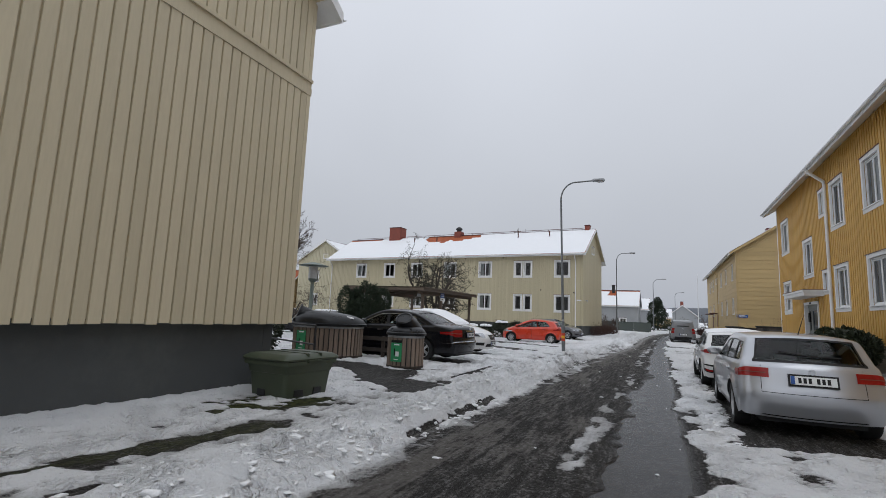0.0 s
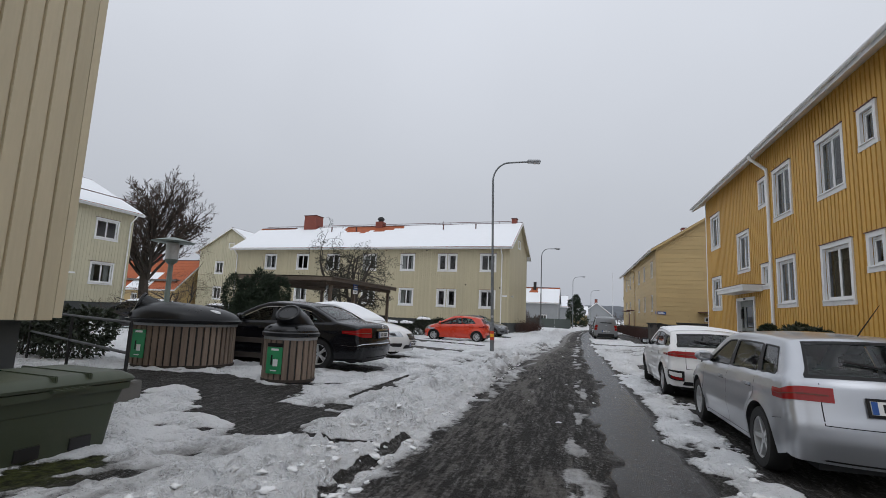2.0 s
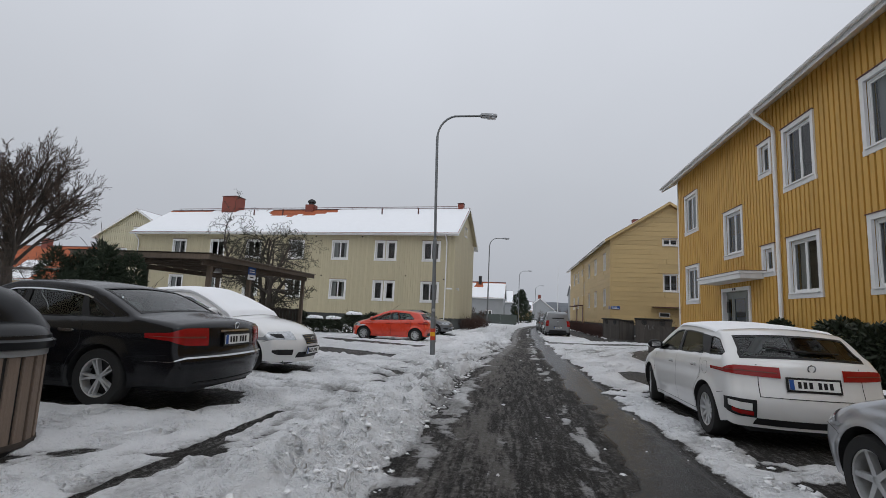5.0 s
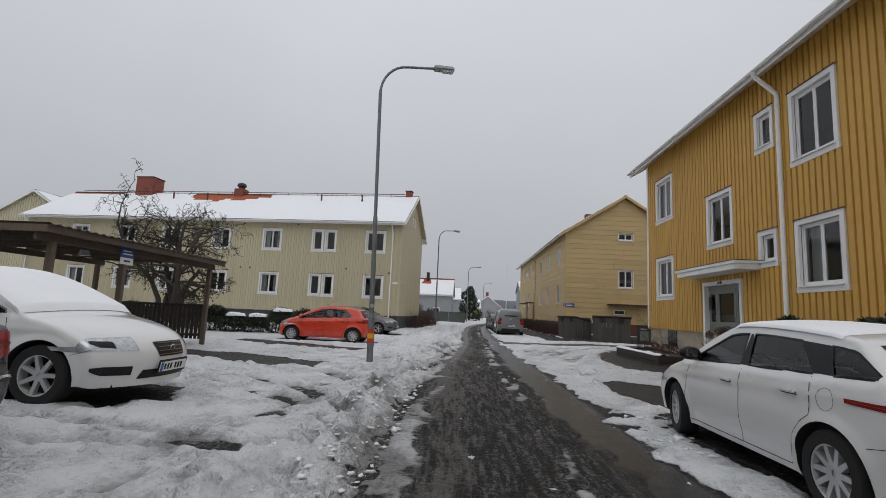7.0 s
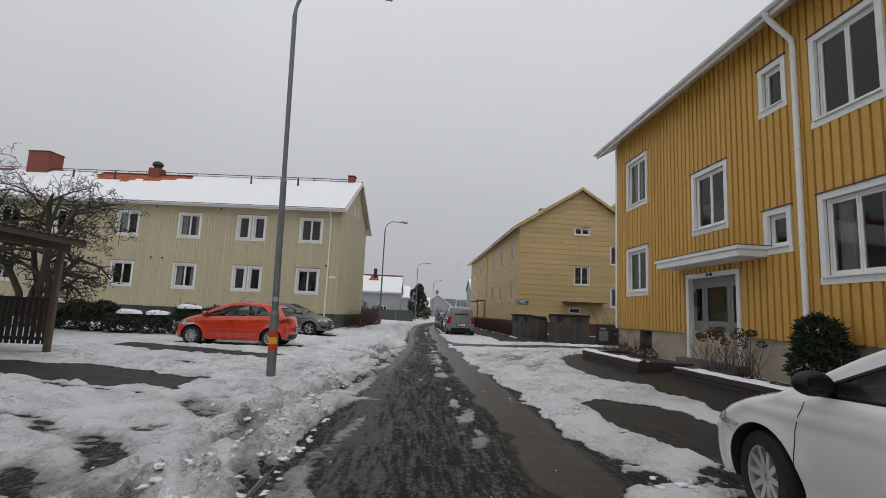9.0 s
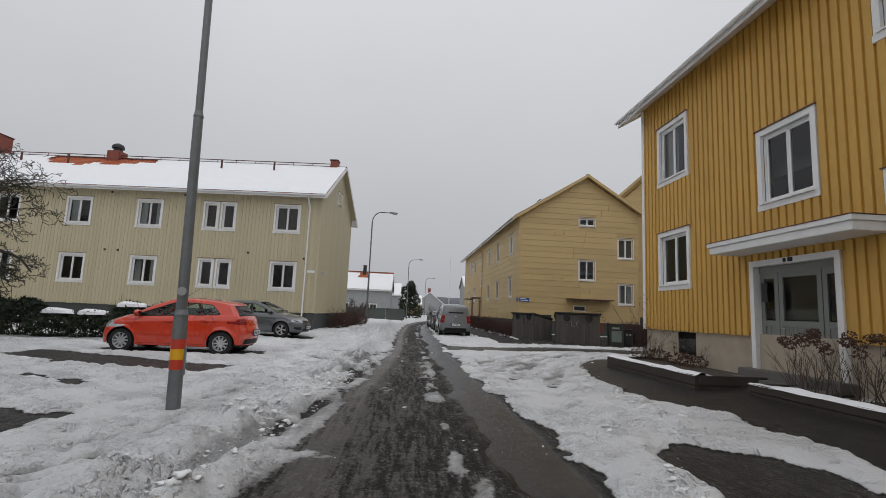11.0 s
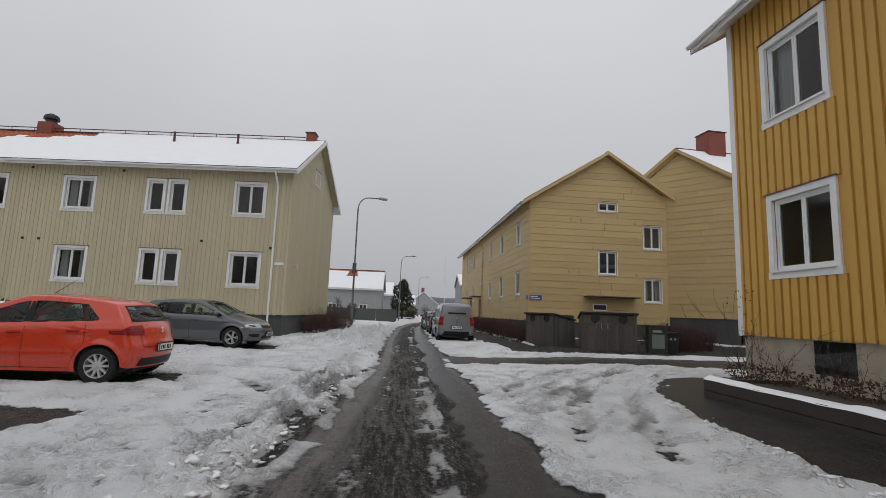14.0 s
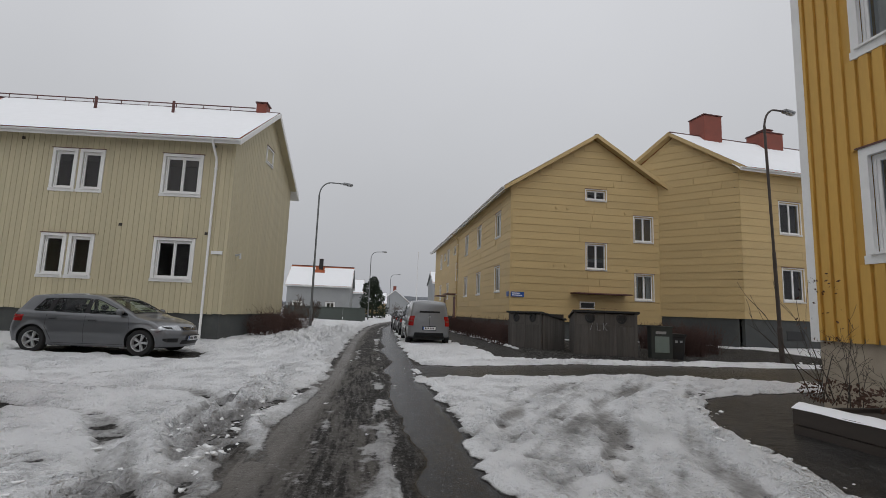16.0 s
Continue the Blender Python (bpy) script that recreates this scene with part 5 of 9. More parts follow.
snow_sheet("snow", 5.5, 9.0, (-0.55, 2.9), (1.8, 5.0), 0.05, o_roof)
chimney(o_roof, 5.0, 5.8, 3.4, 4.1, 6.4, 7.6)


def villa(label, x, y, rz, W, D, ze, zr, wallmat, holes=(), sm=0.05, chim=None, dark=False, skip=None):
    h_, w_, r_ = house("villa", label, pose(x, y, 0, 0, 0, rz), W, D, -0.3, 0.5, ze, zr, wallmat, "v", {"front": list(holes)}, clad=(), snow=sm, storeys=(0.8,), group="villas down the street", overg=0.25, over=0.35, **(dict(skip=skip) if skip else {}))
    windows_on(w_["front"], holes, trim=0.08)
    if chim:
        chimney(r_, *chim, material=M["black"] if dark else None)
    return h_, w_, r_


def w_bare(u, v):
    return abs(u - 3.6) < 0.55 + 0.4 * noise.noise((u * 2, v * 5, 1)) and v > 0.62 or v > 0.95


wv, ww, wr_ = villa("white-grey house with snowy roof and black chimney", -11.6, 90.0, -1.5, 8.0, 7.0, 4.35, 7.0, M["white_wall"], [(0.8, 2.0, 0.9, 2.1, {}), (5.0, 6.2, 0.9, 2.1, {})], chim=(3.5, 4.0, 2.8, 3.4, 6.3, 7.9), dark=True, skip=w_bare)
villa("grey house with snowy roof beyond the garden wall", -7.8, 108, 0, 5.5, 8, 4.2, 6.5, M["white_wall"], [(2.0, 3.1, 1.2, 2.4, {})])
villa("yellow-brown cottage at the bend", -1.6, 116, 0, 3.6, 6, 2.8, 4.6, M["yellow_pale"], [(1.2, 2.2, 1.2, 2.3, {})], sm=0.03)
villa("light grey gabled villa with a red chimney", 9.5, 150, 90, 8, 8, 3.4, 6.6, M["white_wall"], [(2.0, 3.2, 1.4, 2.6, {})], chim=(3.5, 4.3, 3.6, 4.4, 6.4, 7.7))
villa("grey villa with snowy roof in the distance", 14.5, 142, 0, 7, 7, 3.6, 6.2, M["white_wall"], [(2.0, 3.2, 1.4, 2.6, {})])
villa("blue-grey villa with snowy roof", 9.4, 104, 0, 7, 8, 6.2, 8.2, M["white_wall"], [(1.5, 2.6, 1.4, 2.6, {}), (4.2, 5.3, 1.4, 2.6, {}), (1.5, 2.6, 4.0, 5.2, {})])
villa("pale villa behind the long yellow house", 15.5, 100, 0, 8, 8, 7.0, 9.4, M["white_wall"], [(1.5, 2.6, 1.4, 2.6, {})])
villa("white villa at the far bend", 1.5, 175, 90, 8, 8, 3.2, 6.6, M["white_wall"], [(3.0, 4.2, 1.4, 2.6, {})])

# distant wooded hills
bm = bmesh.new()
rows_ = []
for j in range(5):
    row = []
    for i in range(161):
        x = -1400 + 17.5 * i
        y = 1250 + 90 * j + 60 * math.sin(i * 0.05)
        h = (46 + 20 * math.sin(i * 0.055 + 1.2) + 10 * math.sin(i * 0.17) + 5 * noise.noise((i * 0.6, j, 0)) + 3 * noise.noise((i * 2.1, j, 5))) * min(1.0, j / 3)
        row.append(bm.verts.new((x, y, -2 + max(0, h))))
    rows_.append(row)
for r0, r1 in zip(rows_, rows_[1:]):
    for i in range(160):
        bm.faces.new((r0[i], r0[i + 1], r1[i + 1], r1[i]))
part("backdrop", bm, M["forest"], None, "dim wooded hills on the horizon", True, "backdrop", "structure")

# ---- parked cars ----


def car_paint(name, color, metal=0.0, rough=0.32, coat=1.0, dirt=0.12):
    return mat(name, color, rough, metal, spec=0.35, var=0.03, scale=2.0, fine=300, bump=0.0, coat=coat, dirt=(0.16, 0.15, 0.14), dirt_amt=dirt, rvar=0.05)


M["silver"] = car_paint("silver_car_paint", (0.43, 0.445, 0.475), 0.66, 0.32, 0.8, 0.03)
M["car_white"] = car_paint("white_car_paint", (0.68, 0.68, 0.675), 0.0, 0.3, 1.0, 0.08)
M["car_black"] = car_paint("black_car_paint", (0.004, 0.0042, 0.006), 0.0, 0.2, 0.08, 0.0)
M["car_red"] = car_paint("orange_red_car_paint", (0.60, 0.042, 0.012), 0.0, 0.28, 1.0, 0.06)
M["car_grey"] = car_paint("grey_car_paint", (0.11, 0.114, 0.122), 0.45, 0.32)
M["van_grey"] = car_paint("pale_grey_van_paint", (0.18, 0.187, 0.195), 0.3, 0.35)
M["tyre"] = mat("black_tyre_rubber", (0.012, 0.012, 0.012), 0.85, var=0.2, scale=20, fine=120, bump=0.3)
M["cabin_grey"] = mat("dark_cabin_lining", (0.055, 0.062, 0.064), 0.8, var=0.5, scale=2.2, bump=0.1)
M["alloy"] = mat("silver_alloy_rim", (0.56, 0.57, 0.58), 0.35, metal=0.45, var=0.1, scale=8, bump=0.05, dirt=(0.12, 0.11, 0.10), dirt_amt=0.4)
M["trim"] = mat("black_plastic_trim", (0.009, 0.009, 0.010), 0.5, spec=0.3, var=0.15, scale=10, bump=0.1)
M["liner"] = mat("dark_car_interior", (0.016, 0.017, 0.018), 0.8, var=0.2, scale=3)
M["chrome"] = mat("chrome", (0.62, 0.63, 0.64), 0.15, metal=1.0, var=0.05, scale=6, bump=0.0)
M["tail_red"] = mat("red_lamp_lens", (0.26, 0.008, 0.008), 0.22, var=0.15, scale=14, bump=0.1, coat=0.2, spec=0.3)
M["head_clear"] = mat("clear_headlamp_lens", (0.42, 0.44, 0.46), 0.12, metal=0.4, var=0.4, scale=18, bump=0.2, coat=1.0)
M["plate"] = mat("white_number_plate", (0.70, 0.71, 0.70), 0.45, var=0.04, scale=10, bump=0.02)
WHEELS = {}


def wheel_meshes(r, spokes, twin):
    key = (r, spokes, twin)
    if key in WHEELS:
        return WHEELS[key]
    w, rr = 0.105, r * 0.66
    bm = bmesh.new()
    lathe(bm, [(rr, -w), (r * 0.93, -w), (r * 0.985, -w * 0.8), (r, -w * 0.4), (r, w * 0.4), (r * 0.985, w * 0.8), (r * 0.93, w), (rr, w), (rr, w * 0.8), (rr * 0.97, -w * 0.9)], 40, cap=False)
    tyre = bpy.data.meshes.new("tyre")
    bm.to_mesh(tyre)
    bm.free()
    tyre.shade_smooth()
    tyre.set_sharp_from_angle(angle=radians(35))
    tyre.materials.append(M["tyre"])
    bm = bmesh.new()
    lathe(bm, [(rr * 1.02, w * 0.92), (rr * 0.94, w * 0.86), (rr * 0.92, w * 0.5), (rr * 0.9, -w * 0.6)], 40, cap=False)
    lathe(bm, [(0.001, w * 0.62), (rr * 0.20, w * 0.60), (rr * 0.24, w * 0.3)], 16, cap=False)
    for k in range(spokes):
        for da in ((-0.13, 0.13) if twin else (0,)):
            a = 2 * math.pi * k / spokes + da
            hw = rr * (0.055 if twin else 0.105)
            m = Matrix.Rotation(a, 4, 'Z')
            vs = [bm.verts.new(m @ Vector(p)) for p in ((rr * 0.12, -hw * 1.1, w * 0.66), (rr * 0.95, -hw * 0.8, w * 0.82), (rr * 0.95, hw * 0.8, w * 0.82), (rr * 0.12, hw * 1.1, w * 0.66),
                                                         (rr * 0.12, -hw * 1.1, w * 0.2), (rr * 0.95, -hw * 0.8, w * 0.3), (rr * 0.95, hw * 0.8, w * 0.3), (rr * 0.12, hw * 1.1, w * 0.2))]
            for q in ((0, 1, 2, 3), (0, 4, 5, 1), (1, 5, 6, 2), (2, 6, 7, 3)):
                bm.faces.new([vs[i] for i in q])
    rim = bpy.data.meshes.new("rim")
    bm.to_mesh(rim)
    bm.free()
    rim.materials.append(M["alloy"])
    bm = bmesh.new()
    lathe(bm, [(rr * 0.93, -0.02), (0.001, -0.02)], 24, cap=False)
    disc = bpy.data.meshes.new("brake_disc")
    bm.to_mesh(disc)
    bm.free()
    disc.materials.append(M["trim"])
    WHEELS[key] = (tyre, rim, disc)
    return WHEELS[key]


def grid_faces(bm, rows):
    vs = [[bm.verts.new(p) for p in r] for r in rows]
    for r0, r1 in zip(vs, vs[1:]):
        for i in range(len(r0) - 1):
            bm.faces.new((r0[i], r0[i + 1], r1[i + 1], r1[i]))


SEAT = {}


def seat_mesh(w):
    """A car seat with its back and headrest, its base at z = 0."""
    if w not in SEAT:
        bm = bmesh.new()
        box(bm, -0.25, 0.27, -w / 2, w / 2, 0.0, 0.20, bevel=0.05)
        box(bm, -0.06, 0.06, -w / 2, w / 2, 0.0, 0.46, m=Matrix.Translation((-0.27, 0, 0.12)) @ Matrix.Rotation(radians(-14), 4, 'Y'), bevel=0.05)
        for y in ((0,) if w < 0.7 else (-0.42, 0.42)):
            box(bm, -0.05, 0.05, y - 0.13, y + 0.13, 0.47, 0.62, m=Matrix.Translation((-0.28, 0, 0.12)) @ Matrix.Rotation(radians(-10), 4, 'Y'), bevel=0.04)
        m_ = bpy.data.meshes.new("seat")
        bm.to_mesh(m_)
        bm.free()
        m_.shade_smooth()
        m_.materials.append(M["cabin_grey"])
        SEAT[w] = m_
    return SEAT[w]


def sm1(a, b, x):
    t = min(1.0, max(0.0, (x - a) / (b - a)))
    return t * t * (3 - 2 * t)


class CarForm:
    """A car's outer surface: a side silhouette swept across the width, and sides whose half width depends on x and z."""

    def __init__(self, P):
        self.P = P
        self.L, self.W = P["L"], P["W"]
        pts = P["prof"]
        for _ in range(2):
            q = [pts[0]]
            for a, c in zip(pts, pts[1:]):
                q += [(0.75 * a[0] + 0.25 * c[0], 0.75 * a[1] + 0.25 * c[1]), (0.25 * a[0] + 0.75 * c[0], 0.25 * a[1] + 0.75 * c[1])]
            pts = q + [pts[-1]]
        a = np.array(pts)
        s = np.concatenate([[0], np.cumsum(np.hypot(*np.diff(a, axis=0).T))])
        self.N = 150
        t = np.linspace(0, s[-1], self.N)
        self.px, self.pz = np.interp(t, s, a[:, 0]), np.interp(t, s, a[:, 1])
        dx, dz = np.gradient(self.px), np.gradient(self.pz)
        ln = np.hypot(dx, dz)
        self.nx, self.nz = -dz / ln, dx / ln
        top = int(np.argmax(self.pz))
        self.top = top
        self.xfw = self.L / 2 - P["fo"]
        self.xrw = self.xfw - P["wb"]
        self.wr = P.get("wr", 0.315)
        self.ra = self.wr + 0.05

    def bow(self, x):
        return self.P.get("bowr", 0.15) * sm1(-0.9, -self.L / 2, x) - self.P.get("bowf", 0.26) * sm1(0.45, self.L / 2, x)

    def rad(self, x):
        return self.P.get("rr", 0.055) + 0.06 * sm1(self.L / 2 - 0.7, self.L / 2, abs(x))

    def Y(self, x, z):
        P, hw = self.P, self.W / 2
        t = abs(x) / (self.L / 2)
        plan = 1 - (0.10 if x > 0 else 0.075) * max(0.0, (t - 0.45) / 0.55) ** 2.2
        zs, zm = P["belt"](x), 0.56
        lo = P.get("sill", 0.20)
        if z < zm:
            y = 1 - 0.07 * ((zm - z) / (zm - lo)) ** 2.0
        else:
            y = 1 - 0.038 * (min(z, zs) - zm) / (zs - zm) * (min(z, zs) - zm) / (zs - zm)
        y *= hw * plan
        if z > zs - 0.03:
            h = max(0.0, z - zs)
            y -= P.get("step", 0.030) * sm1(zs - 0.03, zs + 0.035, z) + P.get("tum", 0.30) * h + 0.16 * h * h
        y += 0.010 * math.exp(-((z - (zs - 0.13)) / 0.035) ** 2) * sm1(1.0, 0.7, t)
        y -= 0.012 * math.exp(-((z - 0.36) / 0.07) ** 2) * sm1(0.62, 0.5, t)
        for xc in (self.xfw, self.xrw):
            d = math.hypot(x - xc, z - self.wr)
            if d < self.ra + 0.25:
                y += 0.022 * math.exp(-((d - self.ra) / 0.06) ** 2) * (z < zs)
        return y

    def edge(self, i):
        k = range(self.N)
        x, z, nx, nz = (float(np.interp(i, k, a)) for a in (self.px, self.pz, self.nx, self.nz))
        b, r = self.bow(x), self.rad(x)
        cr = self.P.get("crown", 0.045) * max(0.0, nz) ** 2
        ex, ez = x + b, z - cr
        ye = self.Y(ex - r * nx, ez - r * nz)
        return x, z, b, r, cr, ex, ez, ye, nx, nz

    def over(self, i, f, off=0.0):
        """A point of the strip over the car; f from -1 to 1 across."""
        x, z, b, r, cr, ex, ez, ye, nx, nz = self.edge(i)
        return Vector((x + b * abs(f) ** 2.4 + off * nx, f * (ye - r), z - cr * f * f + off * nz))

    def fillet(self, i, a, sgn, off=0.0):
        x, z, b, r, cr, ex, ez, ye, nx, nz = self.edge(i)
        k = r * (1 - math.cos(a)) - off * math.cos(a)
        return Vector((ex - nx * k, sgn * (ye - r + (r + off) * math.sin(a)), ez - nz * k))

    def at(self, x, z, sgn, off=0.0):
        return Vector((x, sgn * (self.Y(x, z) + off), z))

    def index(self, x, z):
        return int(np.argmin(np.hypot(self.px - x, self.pz - z)))

    def end_i(self, z, front):
        if front:
            return float(np.interp(-z, -self.pz[self.top:], np.arange(self.top, self.N)))
        return float(np.interp(z, self.pz[:self.top + 1], np.arange(self.top + 1)))

    def wrap(self, z, t, sgn, front, off=0.0):
        """Round an end at a height: t to 1 across the face, to 2 round the corner, then metres along the side."""
        i = self.end_i(z, front)
        if t <= 1:
            p = self.over(i, sgn * t, off)
        elif t <= 2:
            p = self.fillet(i, (t - 1) * math.pi / 2, sgn, off)
        else:
            p = self.fillet(i, math.pi / 2, sgn, off)
            x = p.x + (t - 2) * (-1 if front else 1)
            p = self.at(x, p.z, sgn, off)
        return p

    def roof_z(self, x):
        i = int(np.argmin(np.where(self.nz > 0.15, np.abs(self.px - x), 9)))
        return float(self.pz[i]), float(self.nz[i])


def strip(F, pts, width, sgn, off):
    """A thin band on the car's side along (x, z) points."""
    dense = []
    for (ax, az), (cx, cz) in zip(pts, pts[1:]):
        n = max(1, int(math.hypot(cx - ax, cz - az) / 0.05))
        dense += [(ax + (cx - ax) * k / n, az + (cz - az) * k / n) for k in range(n)]
    dense.append(pts[-1])
    rows = [[], []]
    for i, (x, z) in enumerate(dense):
        a, c = dense[max(0, i - 1)], dense[min(len(dense) - 1, i + 1)]
        d = Vector((c[0] - a[0], c[1] - a[1])).normalized() * width / 2
        rows[0].append(F.at(x - d.y, z + d.x, sgn, off))
        rows[1].append(F.at(x + d.y, z - d.x, sgn, off))
    bm = bmesh.new()
    grid_faces(bm, rows if sgn > 0 else rows[::-1])
    return bm


def pane_patch(F, poly, sgn, off):
    """Fills a convex outline on the car's side."""
    xs = [p[0] for p in poly]
    x0, x1 = min(xs), max(xs)
    n = max(4, int((x1 - x0) / 0.05))
    rows = []
    for k in range(n + 1):
        x = x0 + (x1 - x0) * min(max(k / n, 0.0005), 0.9995)
        zs = []
        for a, c in zip(poly, poly[1:] + poly[:1]):
            if (a[0] - x) * (c[0] - x) <= 0 and a[0] != c[0]:
                zs.append(a[1] + (c[1] - a[1]) * (x - a[0]) / (c[0] - a[0]))
        lo, hi = min(zs), max(zs)
        rows.append([F.at(x, lo + (hi - lo) * j / 6, sgn, off) for j in range(7)])
    bm = bmesh.new()
    grid_faces(bm, rows if sgn > 0 else rows[::-1])
    return bm


def wrap_patch(F, z0, z1, t0, t1, sgn, front, off, lean=0.0, point=0.0):
    """A lamp round a corner of the car; lean lifts its side end, point narrows it there."""
    rows = []
    n = 22
    for j in range(6):
        v = j / 5
        row = []
        for k in range(n + 1):
            u = k / n
            za, zb = z0 + lean * u + point * u * u * (z1 - z0) * 0.5, z1 + lean * u - point * u * u * (z1 - z0) * 0.5
            row.append(F.wrap(za + (zb - za) * v, t0 + (t1 - t0) * u, sgn, front, off))
        rows.append(row)
    bm = bmesh.new()
    grid_faces(bm, rows if (sgn > 0) != front else rows[::-1])
    return bm


def face_patch(F, z0, z1, h0, h1, front, off):
    """A panel across an end of the car; half widths h0 below and h1 above, as parts of the face."""
    rows = []
    for j in range(6):
        z, h = z0 + (z1 - z0) * j / 5, h0 + (h1 - h0) * j / 5
        rows.append([F.wrap(z, abs(h * (k / 10 - 1)), -1 if k < 10 else 1, front, off) for k in range(21)])
    bm = bmesh.new()
    grid_faces(bm, rows if not front else rows[::-1])
    return bm


def screen_patch(F, i0, i1, f0, f1, off, n=16):
    bm = bmesh.new()
    grid_faces(bm, [[F.over(i, f1 + (f0 - f1) * k / n, off) for k in range(n + 1)] for i in range(i0, i1 + 1)])
    return bm


def car(label, m, P, category="car"):
    """A car facing +x, standing on z = 0, from its measures in P."""
    C = thing("car" if category == "car" else "van", label, category, m, "parked cars")
    F = CarForm(P)
    L, W, N, wr, ra = P["L"], P["W"], F.N, F.wr, F.ra
    belt, paint = P["belt"], P["paint"]
    hubs = (F.xfw, F.xrw)
    fs = (0.0, 0.2, 0.4, 0.58, 0.72, 0.83, 0.90, 0.95, 1.0)
    arcs = (0.35, 0.7, 1.05)
    NS = 30
    foot = [F.fillet(i, math.pi / 2, 1) for i in range(N)]
    xb = np.maximum.accumulate(np.array([0.88 * p.x + 0.12 * (foot[0].x + (foot[-1].x - foot[0].x) * i / (N - 1)) for i, p in enumerate(foot)]))
    sill = P.get("sill", 0.20)
    low = lambda x: float(np.interp(x, [foot[0].x, F.xrw - ra - 0.02, F.xrw, F.xfw, F.xfw + ra + 0.02, foot[-1].x], [foot[0].z, sill + 0.05, sill, sill, sill + 0.03, foot[-1].z]))
    bm = bmesh.new()
    grid, side_v = [], set()
    for i in range(N):
        half = []
        for sgn in (1, -1):
            col = [F.over(i, sgn * f) for f in fs] + [F.fillet(i, a, sgn) for a in arcs]
            ns0 = len(col)
            for j in range(NS + 1):
                q = j / NS
                x = foot[i].x + (xb[i] - foot[i].x) * q
                z = foot[i].z + (min(low(xb[i]), foot[i].z) - foot[i].z) * q
                col.append(F.at(x, z, sgn))
            half.append(col)
        row = [bm.verts.new(p) for p in half[0][::-1]] + [bm.verts.new(p) for p in half[1][1:]]
        mid_ = len(half[0]) - 1
        for k, v in enumerate(row):
            if abs(k - mid_) >= ns0:
                side_v.add(v)
        grid.append(row)
    screens = {}
    for nm in ("windscreen", "rear_window"):
        if P.get(nm):
            a, c = sorted((F.index(*P[nm][0]), F.index(*P[nm][1])))
            screens[nm] = (a, c)
    kf = 6
    for i in range(N - 1):
        for k in range(len(grid[0]) - 1):
            q = (grid[i][k], grid[i + 1][k], grid[i + 1][k + 1], grid[i][k + 1])
            if any(a <= i < c for a, c in screens.values()) and mid_ - kf <= k < mid_ + kf:
                continue
            if all(v in side_v and any(math.hypot(v.co.x - xc, v.co.z - wr) < ra for xc in hubs) for v in q):
                continue
            bm.faces.new(q)
    for v in list(bm.verts):
        if not v.link_faces:
            side_v.discard(v)
            bm.verts.remove(v)
        elif v in side_v:
            for xc in hubs:
                d = math.hypot(v.co.x - xc, v.co.z - wr)
                if d < ra and d > 1e-4:
                    s = 1 if v.co.y > 0 else -1
                    v.co = F.at(xc + (v.co.x - xc) * ra / d, wr + (v.co.z - wr) * ra / d, s)
    # openings for the side windows
    panes = []
    for x0b, x1b, x0t, x1t in P["side"]:
        inset = P.get("rail", 0.10)
        def hi(x):
            z, nz_ = F.roof_z(x)
            return z - P.get("crown", 0.045) * nz_ ** 2 - inset / max(0.35, nz_)
        tops = [(x1t + (x0t - x1t) * k / 5, hi(x1t + (x0t - x1t) * k / 5)) for k in range(6)]
        b0, b1 = belt(x0b) + 0.03, belt(x1b) + 0.03
        poly = [(x0b + 0.025, b0), (x1b - 0.03, b1), (x1b - (x1b - x1t) * 0.06, b1 + 0.03)] + tops + [(x0b + (x0t - x0b) * 0.08, b0 + 0.03)]
        panes.append(poly)
        for a, c in zip(poly, poly[1:] + poly[:1]):
            d = Vector((c[0] - a[0], 0, c[1] - a[1]))
            if d.length < 1e-4:
                continue
            nrm = Vector((-d.z, 0, d.x)).normalized()
            x_lo, x_hi = min(p[0] for p in poly) - 0.1, max(p[0] for p in poly) + 0.1
            fsel = [f for f in bm.faces if x_lo < f.verts[0].co.x < x_hi and f.verts[0].co.z > b1 - 0.25 and abs(f.verts[0].co.y) > W * 0.28]
            geo = list({e for f in fsel for e in f.edges} | {v for f in fsel for v in f.verts}) + fsel
            bmesh.ops.bisect_plane(bm, geom=geo, dist=1e-5, plane_co=Vector((a[0], 0, a[1])), plane_no=nrm)
        kill = []
        for f in bm.faces:
            c0 = f.calc_center_median()
            if abs(c0.y) < W * 0.25:
                continue
            if all((c[0] - a[0]) * (c0.z - a[1]) - (c[1] - a[1]) * (c0.x - a[0]) > -1e-7 for a, c in zip(poly, poly[1:] + poly[:1])):
                kill.append(f)
        bmesh.ops.delete(bm, geom=kill, context='FACES')
    bmesh.ops.recalc_face_normals(bm, faces=bm.faces)
    part("body", bm, paint, C, smooth=True)
    # underside, wheel wells, cabin tub
    bm = bmesh.new()
    box(bm, -L / 2 + 0.22, L / 2 - 0.28, -W / 2 + 0.28, W / 2 - 0.28, 0.19, 0.50)
    box(bm, F.xrw + ra, F.xfw - ra, -W / 2 + 0.10, W / 2 - 0.10, 0.19, 0.40)
    part("underbody", bm, M["liner"], C)
    xi0, xi1 = max(P["side"][0][0] - 0.10, -L / 2 + 0.55), P["side"][-1][1] + 0.05
    bm = bmesh.new()
    zt = belt(0) - 0.03
